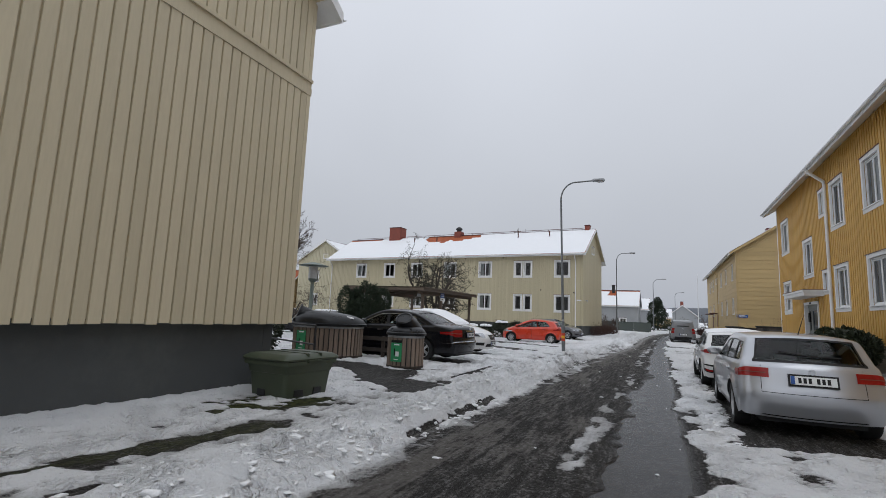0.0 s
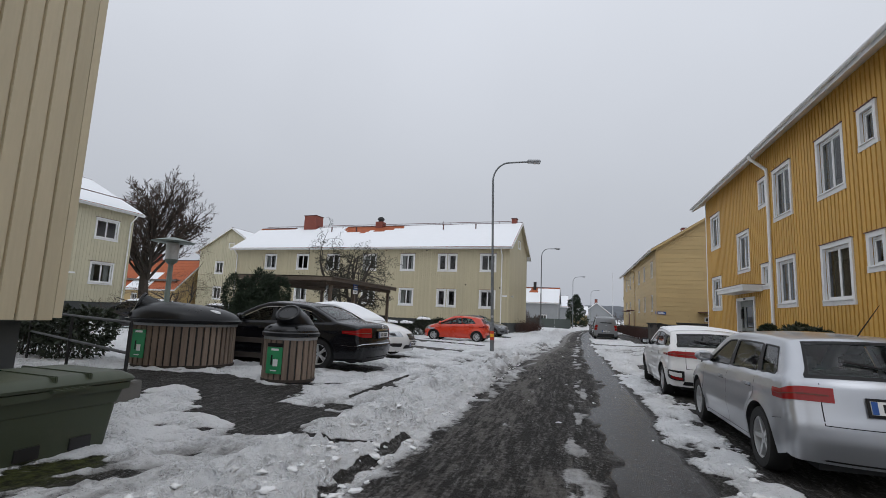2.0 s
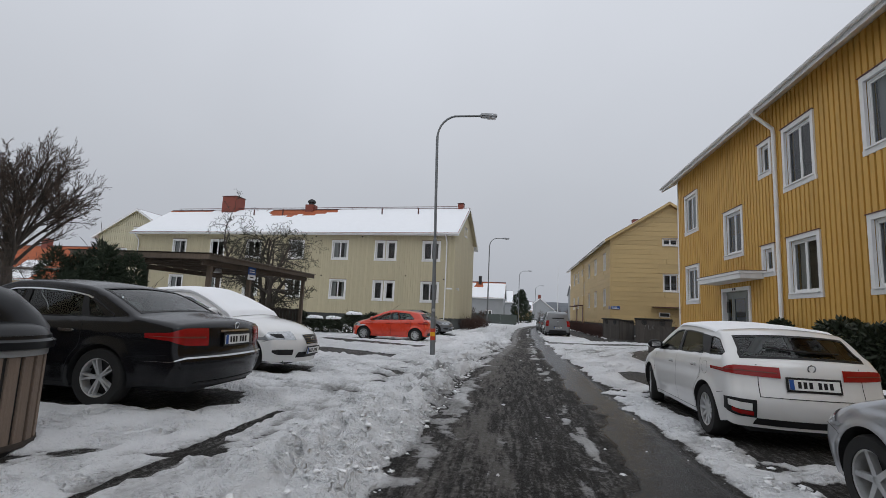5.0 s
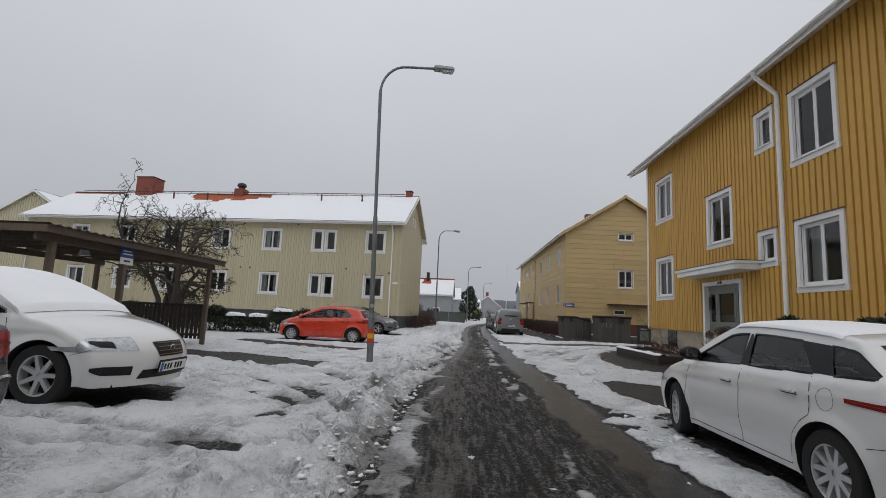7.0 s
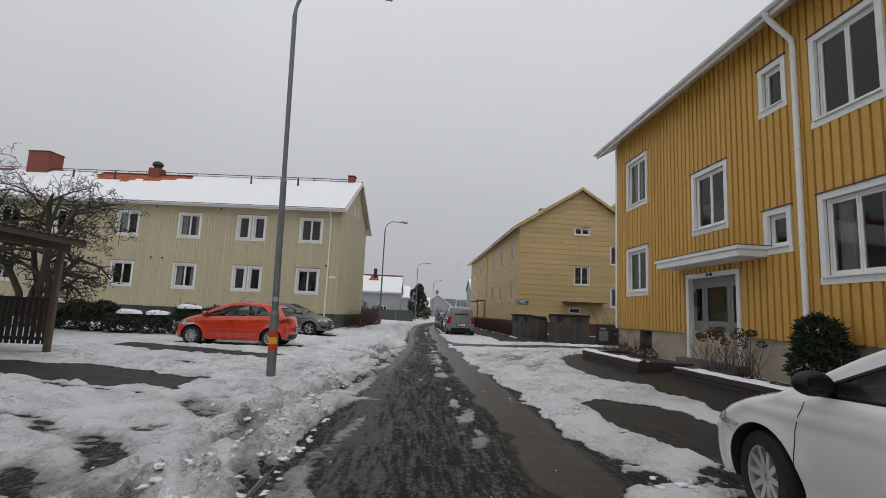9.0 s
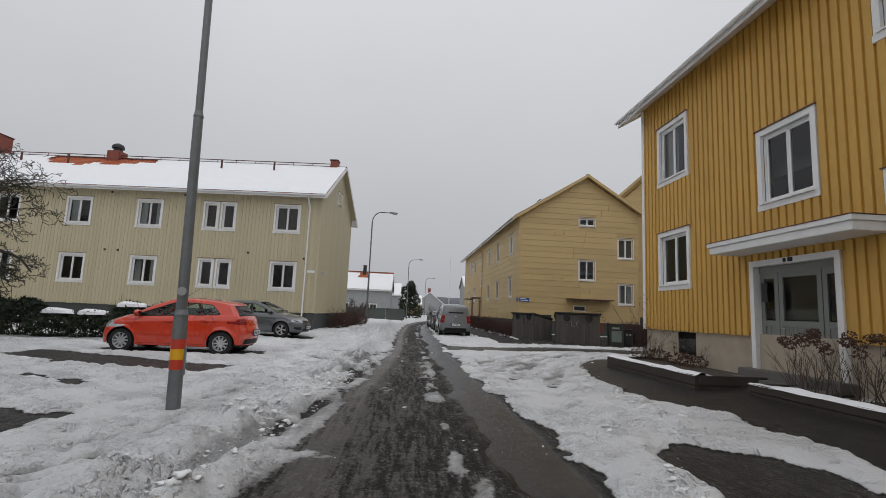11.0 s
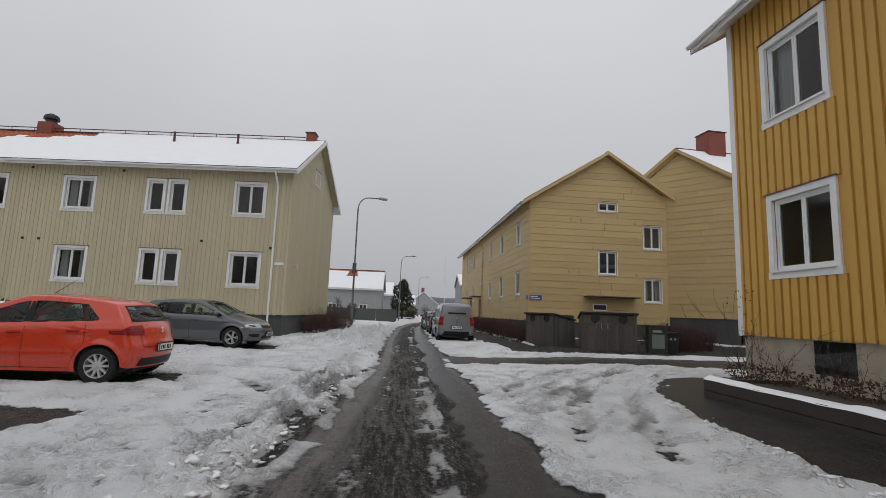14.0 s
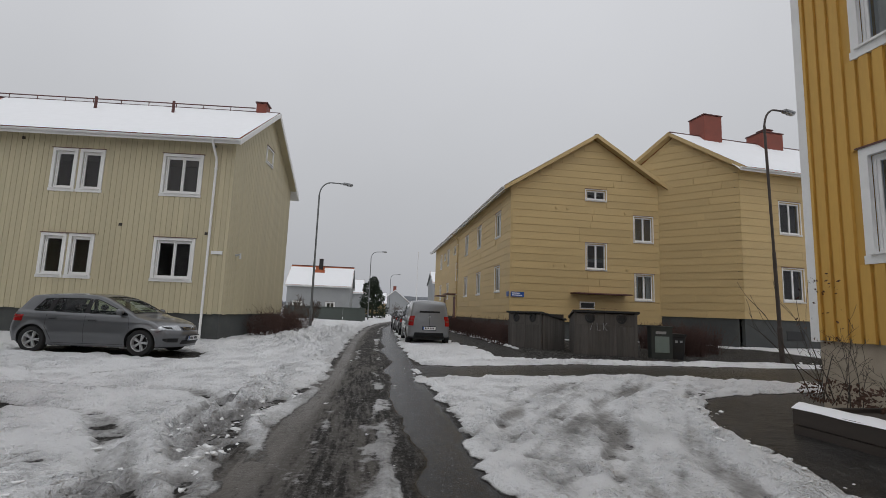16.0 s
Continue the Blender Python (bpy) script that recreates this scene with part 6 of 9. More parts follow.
    for e in ((xi0, xi1, -W / 2 + 0.12, W / 2 - 0.12, 0.41, 0.46), (xi0, xi1, -W / 2 + 0.09, -W / 2 + 0.12, 0.41, zt), (xi0, xi1, W / 2 - 0.12, W / 2 - 0.09, 0.41, zt),
              (xi0 - 0.03, xi0, -W / 2 + 0.12, W / 2 - 0.12, 0.41, zt), (xi1 - 0.45, xi1 - 0.08, -W / 2 + 0.14, W / 2 - 0.14, 0.55, zt + 0.02)):
        box(bm, *e)
    tub = part("cabin_tub", bm, M["liner"], C)
    if not P.get("panel"):
        for y in (-0.36, 0.36):
            share("seat", seat_mesh(0.5), tub, Matrix.Translation((P.get("seat", -0.12), y, 0.46)))
        share("seat", seat_mesh(1.25), tub, Matrix.Translation((P.get("seat", -0.12) - 0.72, 0, 0.44)))
        ring = [Vector((0.42 + P.get("seat", -0.12), 0.36, zt - 0.02)) + Vector((0.06 * math.sin(a), 0.185 * math.cos(a), 0.175 * math.sin(a))) for a in [2 * math.pi * k / 20 for k in range(21)]]
        part("steering_wheel", tb(ring, 0.014, 6), M["liner"], tub)
    for xc in hubs:
        for sgn in (-1, 1):
            bm = bmesh.new()
            rows = []
            for k in range(25):
                a = math.pi * (k / 24 * 1.16 - 0.08)
                x, z = xc + ra * math.cos(a), wr + ra * math.sin(a)
                y = F.Y(x, z)
                rows.append([Vector((x, sgn * (y - 0.004), z)), Vector((x, sgn * (y - 0.12), z)), Vector((x, sgn * (y - 0.36), z)), Vector((xc + 0.02 * math.cos(a), sgn * (y - 0.37), wr))])
            grid_faces(bm, rows)
            part("wheel_well", bm, M["liner"], C)
    # glazing
    for sgn in (-1, 1):
        for n, poly in enumerate(panes):
            g = part("side_window", pane_patch(F, poly, sgn, -0.006), M["carglass"], C)
            g.visible_shadow = False
            part("window_rubber", strip(F, poly + poly[:2], 0.017, sgn, 0.003), M["trim"], g)
        for p0, p1 in zip(panes, panes[1:]):
            pil = [p0[1], p1[0], p1[-2], p0[3]]
            part("door_pillar", pane_patch(F, pil, sgn, 0.003), M["trim"], C)
        if P.get("chrome_dlo"):
            outline = [p for p in panes[-1][1:9]] + [q for pn in panes[:-1][::-1] for q in pn[3:9]]
            part("window_trim", strip(F, outline, 0.016, sgn, 0.007), M["chrome"], C)
    for nm, (a, c) in screens.items():
        g = part(nm, screen_patch(F, a - 1, c + 1, -0.905, 0.905, -0.004), M["carglass"], C)
        g.visible_shadow = False
        for f0, f1 in ((-0.925, -0.885), (0.885, 0.925)):
            part("window_rubber", screen_patch(F, a - 1, c + 1, f0, f1, 0.003, 3), M["trim"], g)
        for j0, j1 in ((a - 1, a), (c, c + 1)):
            part("window_rubber", screen_patch(F, j0, j1, -0.885, 0.885, 0.003), M["trim"], g)
        if nm == "windscreen" or P.get("hatch", True):
            j = c - 2 if nm == "windscreen" else a + 2
            part("wiper", tb([F.over(j, -0.55, 0.02), F.over(j, 0.0, 0.022), F.over(j + (-2 if nm == "windscreen" else 2), 0.5, 0.02)], 0.011, 5), M["trim"], C)
    # lamps, grille, plates
    hz0, hz1, ht0, ht1 = P["head"]
    tz0, tz1, tt0, tt1 = P["tail"]
    for sgn in (-1, 1):
        h_ = part("headlight", wrap_patch(F, hz0, hz1, ht0, ht1, sgn, True, 0.006, P.get("hlean", 0.06), 0.6), M["head_clear"], C, smooth=True)
        part("lamp_bezel", wrap_patch(F, hz0 + 0.035, hz1 - 0.045, ht0 + 0.25, ht0 + 0.75, sgn, True, 0.009, P.get("hlean", 0.06), 0.6), M["trim"], h_)
        t_ = part("tail_light", wrap_patch(F, tz0, tz1, tt0, tt1, sgn, False, 0.007, P.get("tlean", 0.0), P.get("tpoint", 0.0)), M["tail_red"], C, smooth=True)
        part("lamp_band", wrap_patch(F, tz0 + (tz1 - tz0) * 0.42, tz0 + (tz1 - tz0) * 0.52, tt0 + 0.05, tt1 - 0.06, sgn, False, 0.010, P.get("tlean", 0.0), P.get("tpoint", 0.0)), P.get("band", M["door_brown"]), t_)
        if P.get("fog"):
            part("fog_recess", wrap_patch(F, 0.33, 0.43, 0.70, 1.7, sgn, True, 0.006, 0.02, 0.6), M["trim"], C)
        if P.get("rear_vent"):
            v_ = part("bumper_vent", wrap_patch(F, 0.36, 0.56, 0.80, 2.04, sgn, False, 0.006, 0.03, 0.0), M["trim"], C)
            part("vent_fill", wrap_patch(F, 0.44, 0.52, 0.86, 1.75, sgn, False, 0.010, 0.03, 0.0), paint, v_)
            part("reflector", wrap_patch(F, 0.385, 0.43, 0.84, 1.5, sgn, False, 0.011, 0.03, 0.0), M["tail_red"], v_)
    g0, g1, gh = P.get("grille", (0.50, 0.66, 0.40))
    g = part("grille", face_patch(F, g0, g1, gh * 0.86, gh, True, 0.006), M["trim"], C)
    for k in range(4):
        z = g0 + (g1 - g0) * (k + 0.5) / 4
        part("grille_bar", tb([F.wrap(z, abs(y), 1 if y > 0 else -1, True, 0.012) for y in (-gh * 0.85, -gh * 0.4, 0, gh * 0.4, gh * 0.85)], 0.006, 5), M["chrome"], g)
    part("lower_intake", face_patch(F, 0.28, 0.38, 0.62, 0.56, True, 0.006), M["trim"], C)
    ap = P.get("apron", 0.36)
    part("rear_apron", face_patch(F, 0.285, ap, 0.86, 0.80, False, 0.006), M["trim"], C)
    if P.get("chromeline"):
        for sgn in (-1, 1):
            part("bumper_strip", wrap_patch(F, 0.575, 0.595, 0.0, 2.35, sgn, False, 0.008), M["chrome"], C)
        part("boot_grip", face_patch(F, 0.865, 0.885, 0.42, 0.42, False, 0.010), M["chrome"], C)
    if P.get("panel"):
        p = F.wrap(1.32, 0.0, 1, False, 0.01)
        part("lettering_bar", bx(p.x - 0.01, p.x + 0.01, -0.42, 0.42, 1.285, 1.355), M["trim"], C, "dark bar of lettering")
        part("door_gap", face_patch(F, 0.55, 1.70, 0.008, 0.008, False, 0.004), M["trim"], C)
    for front, z in ((True, (g0 + g1) / 2), (False, P.get("rev", 0.93))):
        p = F.wrap(z, 0.0, 1, front, 0.014)
        bm = bmesh.new()
        lathe(bm, [(0.034, -0.005), (0.046, -0.005), (0.046, 0.005), (0.034, 0.005), (0.034, -0.005)], 18, cap=False)
        bmesh.ops.transform(bm, matrix=Matrix.Translation(p) @ Matrix.Rotation(radians(90 - (12 if not front else -10)), 4, 'Y'), verts=bm.verts)
        part("emblem", bm, M["chrome"], C)
    for front, z in ((True, P.get("pf", 0.43)), (False, P.get("pr", 0.76))):
        sgn = 1 if front else -1
        i = F.end_i(z, front)
        p = F.wrap(z, 0.0, 1, front, 0.016)
        q = part("number_plate", bx(-0.008, 0.008, -0.26, 0.26, -0.057, 0.057), M["plate"], C)
        q.matrix_basis = Matrix.Translation(p) @ Matrix.Rotation(-math.atan2(F.edge(i)[9], abs(F.edge(i)[8])) * sgn, 4, 'Y')
        part("plate_edge", bx(-0.0035, 0.0035, -0.285, 0.285, -0.082, 0.082), M["trim"], q).location.x = -sgn * 0.006
        part("plate_band", bx(-0.0105, 0.0105, (0.21 if sgn < 0 else -0.258), (0.258 if sgn < 0 else -0.21), -0.055, 0.055), M["blue_sign"], q)
        bar = part("plate_bar", bx(-0.0105, 0.0105, 0, 0.036, -0.036, 0.036), M["trim"], q)
        bar.location.y = -0.19
        for k in range(1, 6):
            share("plate_bar", bar.data, q, Matrix.Translation((0, -0.19 + k * 0.058 + (0.035 if k > 2 else 0), 0)))
    # seams, handles, mirrors
    for sgn in (-1, 1):
        s0, s1, s2 = P["seams"]
        zb = belt(0) + 0.01
        rear_line = [(s0 + 0.02, belt(s0) + 0.01), (s0 + 0.0, belt(s0) - 0.15)]
        away = F.xrw + ra + 0.05
        rear_line += [(max(s0, F.xrw + (ra + 0.06) * math.cos(a)), wr + (ra + 0.06) * math.sin(a)) for a in (1.15, 0.85, 0.5)] + [(away + 0.03, 0.34), (away + 0.05, 0.25)]
        for pts in (rear_line, [(s1, zb), (s1, 0.25)], [(s2 - 0.06, belt(s2) - 0.02), (s2, 0.70), (s2 - 0.02, 0.25)], [(s2 - 0.02, 0.255), (away + 0.05, 0.255)]):
            part("door_seam", strip(F, pts, 0.008, sgn, 0.0015), M["trim"], C)
        xr0 = F.fillet(F.end_i(0.62, False), math.pi / 2, sgn).x
        part("bumper_seam", strip(F, [(F.xrw - ra * 0.93, 0.58), (xr0 + 0.06, 0.61)], 0.005, sgn, 0.0015), M["trim"], C)
        part("bumper_seam", strip(F, [(F.xfw + ra * 0.90, 0.56), (F.xfw + ra + 0.16, 0.62)], 0.005, sgn, 0.0015), M["trim"], C)
        for xh in P["handles"]:
            pt = F.at(xh, belt(xh) - 0.125, sgn)
            part("door_handle", bx(pt.x - 0.105, pt.x + 0.105, pt.y - 0.018 + sgn * 0.014, pt.y + 0.018 + sgn * 0.014, pt.z - 0.016, pt.z + 0.016, bevel=0.011), P.get("handle", paint), C)
            part("handle_gap", strip(F, [(xh - 0.10, pt.z - 0.022), (xh + 0.10, pt.z - 0.022)], 0.012, sgn, 0.0015), M["trim"], C)
        if P.get("rub"):
            part("rub_strip", strip(F, [(F.xrw + ra + 0.12, 0.60), (F.xfw - ra - 0.08, 0.585)], 0.045, sgn, 0.010), paint, C)
        if P.get("flap") and sgn > 0:
            ring = [(F.xrw + 0.02 + 0.085 * math.cos(a), belt(F.xrw) - 0.15 + 0.085 * math.sin(a)) for a in [2 * math.pi * k / 20 for k in range(21)]]
            part("fuel_flap", strip(F, ring, 0.004, sgn, 0.0015), M["trim"], C)
        pm = F.at(P["side"][-1][1] - 0.16, belt(0.6) + 0.05, sgn)
        bm = bmesh.new()
        bmesh.ops.create_uvsphere(bm, u_segments=16, v_segments=12, radius=1.0, matrix=Matrix.Translation((pm.x, pm.y + sgn * 0.12, pm.z + 0.05)) @ Matrix.Diagonal((0.08, 0.125, 0.078, 1)))
        for v in bm.verts:
            v.co.x = max(v.co.x, pm.x - 0.05)
        mi = part("mirror", bm, P.get("mirror", paint), C, smooth=True)
        part("mirror_arm", tb([(pm.x, pm.y - sgn * 0.02, pm.z - 0.01), (pm.x, pm.y + sgn * 0.08, pm.z + 0.02)], 0.024, 6), M["trim"], mi)
        part("mirror_glass", bx(pm.x - 0.054, pm.x - 0.0505, min(pm.y + sgn * 0.05, pm.y + sgn * 0.19), max(pm.y + sgn * 0.05, pm.y + sgn * 0.19), pm.z + 0.012, pm.z + 0.09), M["chrome"], mi)
    if screens.get("rear_window") and P.get("hatch", True):
        for sgn in (-1, 1):
            part("tailgate_seam", wrap_patch(F, 0.60, 0.97, P.get("gate", 0.80), P.get("gate", 0.80) + 0.012, sgn, False, 0.0025), M["trim"], C)
        part("tailgate_seam", face_patch(F, 0.60, 0.608, P.get("gate", 0.80), P.get("gate", 0.80), False, 0.003), M["trim"], C)
    if P.get("ant"):
        za = F.roof_z(P["ant"])[0]
        part("antenna", tb([(P["ant"], 0, za - 0.01), (P["ant"] - 0.42, 0, za + 0.30)], [0.008, 0.003], 5), M["trim"], C)
    tyre, rim, disc = wheel_meshes(wr, P.get("spokes", 5), P.get("twin", False))
    for xc in hubs:
        for sgn in (-1, 1):
            mw = Matrix.Translation((xc, sgn * (F.Y(xc, wr + ra) - 0.125), wr)) @ Matrix.Rotation(radians(-90 * sgn), 4, 'X')
            if xc == F.xfw:
                mw = mw @ Matrix.Rotation(radians(P.get("steer", 0)) * sgn, 4, 'Y')
            w = share("wheel", tyre, C, mw)
            share("rim", rim, w)
            share("brake_disc", disc, w)
    if P.get("snow"):
        i0_, i1_ = F.index(*P["snow"][0]), F.index(*P["snow"][1])
        thick = P["snow"][2]
        rows = []
        for i in range(i0_, i1_ + 1):
            e = min(1.0, min(i - i0_, i1_ - i) / 3)
            h = lambda p: thick * (0.10 + 0.90 * e) * (1 + 0.25 * noise.noise(p * 2.7))
            row = [F.fillet(i, a, -1, 0.004 + 0.010 * e) for a in (1.15,)] + [F.fillet(i, a, -1, thick * 0.7 * e + 0.004) for a in (0.8, 0.45)]
            row += [F.over(i, f, h(F.over(i, f))) for f in np.linspace(-1, 1, 25)]
            row += [F.fillet(i, a, 1, thick * 0.7 * e + 0.004) for a in (0.45, 0.8)] + [F.fillet(i, 1.15, 1, 0.004 + 0.010 * e)]
            rows.append(row)
        bm = bmesh.new()
        grid_faces(bm, rows)
        part("snow_cover", bm, M["snow"], C, "white snow lying on roof and glass", smooth=True)
    return C


def parked(label, x, y, rz, P, k=1.03, category="car"):
    return car(label, pose(x, y, gz(x, y) + 0.005, 0, 0, rz) @ Matrix.Diagonal((k, k, k, 1)), P, category)


AUDI = dict(L=4.29, W=1.77, H=1.43, wb=2.58, fo=0.87, paint=M["silver"],
            prof=[(-2.08, 0.26), (-2.1, 0.33), (-2.15, 0.48), (-2.15, 0.62), (-2.11, 0.7), (-2.08, 0.82), (-2.05, 0.96), (-1.98, 1.03), (-1.7, 1.36), (-1.6, 1.4), (-0.9, 1.43), (-0.2, 1.435), (0.18, 1.42), (0.42, 1.36), (1.12, 1), (1.28, 0.95), (1.75, 0.86), (2.02, 0.76), (2.12, 0.64), (2.15, 0.48), (2.12, 0.34), (2.11, 0.22)],
            belt=lambda x: 0.930 - 0.025 * x, side=[(-1.60, -1.20, -1.46, -1.10), (-1.12, -0.22, -1.02, -0.20), (-0.12, 0.86, -0.10, 0.30)], seams=(-1.16, -0.17, 0.95), handles=(-0.98, 0.04),
            windscreen=((0.46, 1.34), (1.10, 1.01)), rear_window=((-1.96, 1.05), (-1.73, 1.33)), rub=True, head=(0.62, 0.76, 0.55, 2.1), tail=(0.80, 0.93, 0.68, 2.17), tpoint=0.25, gate=0.80,
            spokes=5, pr=0.79, rev=0.90, apron=0.30, ant=-1.4)
LEX = dict(L=4.32, W=1.765, H=1.45, wb=2.60, fo=0.90, paint=M["car_white"],
           prof=[(-2.1, 0.25), (-2.12, 0.33), (-2.17, 0.48), (-2.16, 0.62), (-2.11, 0.74), (-2.1, 0.9), (-2.04, 1.02), (-1.6, 1.34), (-1.42, 1.385), (-0.6, 1.44), (0, 1.45), (0.28, 1.41), (1.18, 0.98), (1.4, 0.93), (1.85, 0.83), (2.05, 0.73), (2.14, 0.58), (2.16, 0.42), (2.16, 0.22)],
           belt=lambda x: 0.950 - 0.035 * x, side=[(-1.76, -1.32, -1.52, -1.25), (-1.16, -0.22, -0.90, -0.20), (-0.12, 0.90, -0.10, 0.22)], seams=(-1.16, -0.17, 0.95), handles=(-0.92, 0.06),
           windscreen=((0.34, 1.37), (1.14, 1.01)), rear_window=((-1.99, 1.06), (-1.66, 1.30)), mirror=M["trim"], head=(0.60, 0.74, 0.55, 2.2), tail=(0.82, 0.94, 0.45, 2.32), tlean=0.03, tpoint=0.5, gate=0.74,
           rear_vent=True, flap=True, spokes=10, pr=0.76, rev=0.94, steer=10, snow=((-1.40, 1.39), (0.2, 1.42), 0.022))
MERC = dict(L=4.82, W=1.82, H=1.45, wb=2.854, fo=0.83, paint=M["car_black"],
            prof=[(-2.35, 0.25), (-2.37, 0.33), (-2.42, 0.48), (-2.42, 0.58), (-2.37, 0.64), (-2.37, 0.8), (-2.35, 0.95), (-2.26, 1.01), (-1.8, 1.05), (-1.66, 1.07), (-0.98, 1.375), (-0.55, 1.43), (0, 1.445), (0.28, 1.41), (1.12, 1), (1.4, 0.96), (1.9, 0.89), (2.2, 0.79), (2.35, 0.66), (2.42, 0.5), (2.38, 0.33), (2.36, 0.22)],
            belt=lambda x: 0.95 - 0.015 * x, side=[(-1.36, -1.00, -0.98, -0.90), (-0.93, -0.12, -0.84, -0.10), (-0.04, 0.84, -0.02, 0.26)], seams=(-1.0, -0.08, 1.0), handles=(-0.82, 0.12), hatch=False,
            windscreen=((0.34, 1.38), (1.08, 1.03)), rear_window=((-1.60, 1.10), (-1.02, 1.35)), handle=M["chrome"], head=(0.58, 0.76, 0.6, 2.05), tail=(0.71, 0.91, 0.66, 2.30), tlean=0.02, tpoint=0.7,
            spokes=5, twin=True, pr=0.77, rev=0.93, wr=0.325, chromeline=True, chrome_dlo=True, apron=0.30)
VOLVO = dict(L=4.63, W=1.865, H=1.48, wb=2.776, fo=0.93, paint=M["car_white"],
             prof=[(-2.25, 0.26), (-2.28, 0.36), (-2.32, 0.55), (-2.3, 0.78), (-2.27, 0.96), (-2.15, 1.03), (-1.85, 1.07), (-1.7, 1.09), (-0.82, 1.42), (-0.4, 1.47), (0, 1.48), (0.25, 1.44), (1.22, 1), (1.55, 0.96), (1.95, 0.86), (2.18, 0.75), (2.29, 0.6), (2.32, 0.45), (2.28, 0.3), (2.26, 0.2)],
             belt=lambda x: 0.97 - 0.02 * x, side=[(-1.40, -1.0, -1.0, -0.86), (-0.92, -0.12, -0.80, -0.10), (-0.04, 0.92, -0.02, 0.18)], seams=(-1.0, -0.08, 1.0), handles=(-0.82, 0.10), hatch=False, chrome_dlo=True,
             windscreen=((0.32, 1.40), (1.18, 1.03)), rear_window=((-1.62, 1.12), (-0.90, 1.38)), head=(0.60, 0.76, 0.60, 2.30), hlean=0.05, tail=(0.72, 0.95, 0.7, 2.1), fog=True, grille=(0.52, 0.69, 0.36),
             spokes=7, wr=0.33, snow=((-1.66, 1.10), (1.20, 1.01), 0.06), pf=0.40, bowf=0.32)
MAZDA = dict(L=3.90, W=1.695, H=1.475, wb=2.49, fo=0.75, paint=M["car_red"],
             prof=[(-1.88, 0.26), (-1.9, 0.34), (-1.95, 0.5), (-1.95, 0.64), (-1.9, 0.74), (-1.87, 0.92), (-1.8, 1.02), (-1.55, 1.34), (-1.42, 1.385), (-0.8, 1.45), (-0.2, 1.475), (0.12, 1.445), (1.12, 1), (1.36, 0.94), (1.7, 0.83), (1.85, 0.72), (1.93, 0.56), (1.95, 0.42), (1.93, 0.22)],
             belt=lambda x: 0.945 - 0.05 * x, side=[(-1.22, -0.16, -0.96, -0.14), (-0.06, 0.98, -0.04, 0.12)], seams=(-1.05, -0.11, 0.95), handles=(-0.86, 0.04),
             windscreen=((0.18, 1.42), (1.08, 1.03)), rear_window=((-1.76, 1.07), (-1.59, 1.29)), head=(0.62, 0.80, 0.6, 2.3), hlean=0.08, tail=(0.80, 0.97, 0.72, 2.20), tpoint=0.5, spokes=10, wr=0.30, pr=0.58, rev=0.88, ant=0.1, apron=0.42)
GOLF = dict(L=4.20, W=1.786, H=1.48, wb=2.578, fo=0.87, paint=M["car_grey"],
            prof=[(-2.03, 0.26), (-2.05, 0.34), (-2.1, 0.5), (-2.1, 0.66), (-2.05, 0.76), (-2.02, 0.95), (-1.96, 1.04), (-1.7, 1.4), (-1.56, 1.43), (-0.8, 1.475), (-0.2, 1.48), (0.14, 1.455), (1.04, 1.01), (1.25, 0.96), (1.7, 0.88), (1.95, 0.77), (2.05, 0.64), (2.1, 0.5), (2.06, 0.34), (2.05, 0.22)],
            belt=lambda x: 0.95 - 0.02 * x, side=[(-1.42, -1.06, -1.22, -1.0), (-0.98, -0.18, -0.92, -0.16), (-0.08, 0.88, -0.06, 0.14)], seams=(-1.06, -0.13, 0.95), handles=(-0.88, 0.06),
            windscreen=((0.20, 1.43), (1.0, 1.04)), rear_window=((-1.92, 1.08), (-1.74, 1.35)), head=(0.62, 0.75, 0.58, 2.15), tail=(0.78, 0.94, 0.66, 2.16), fog=True, grille=(0.62, 0.70, 0.56), spokes=5, twin=True, pr=0.60)
VAN = dict(L=4.38, W=1.81, H=1.82, wb=2.73, fo=0.93, paint=M["van_grey"],
           prof=[(-2.05, 0.3), (-2.15, 0.38), (-2.19, 0.55), (-2.19, 1.0), (-2.16, 1.55), (-2.10, 1.74), (-1.95, 1.80), (-1.0, 1.82), (0.3, 1.82), (0.70, 1.75), (1.48, 1.12), (1.7, 1.03), (2.0, 0.90), (2.12, 0.74), (2.19, 0.55), (2.15, 0.35), (2.05, 0.22)],
           belt=lambda x: 1.06, side=[(0.02, 1.12, 0.02, 0.55)], seams=(-1.0, -0.05, 1.02), handles=(0.12,), tum=0.08, bowr=0.06, hatch=False, windscreen=((0.76, 1.70), (1.42, 1.17)),
           head=(0.70, 0.90, 0.6, 2.2), tail=(0.75, 1.15, 0.88, 1.95), spokes=5, pr=0.66, rev=1.12, apron=0.48, panel=True)
parked("silver hatchback parked in the snow beside the road", 1.93, 10.62, 90, AUDI)
parked("white hatchback with dirty sides parked at the roadside", 1.86, 16.28, 90, LEX)
parked("black saloon parked nose-in beside the waste bins", -7.65, 13.72, 180, MERC)
parked("white saloon under a layer of snow in the lot", -7.98, 17.12, 0, VOLVO)
parked("bright orange-red small hatchback in the snowy lot", -7.65, 31.70, 180, MAZDA)
parked("grey hatchback parked nose-out beside the cream house", -7.72, 39.35, -7, GOLF)
van = parked("grey panel van with dark lettering bar parked at kerb", 1.72, 48.9, 90, VAN, k=1.08, category="van")
DARK = dict(GOLF, paint=M["car_black"])
DARK2 = dict(AUDI, paint=M["car_grey"])
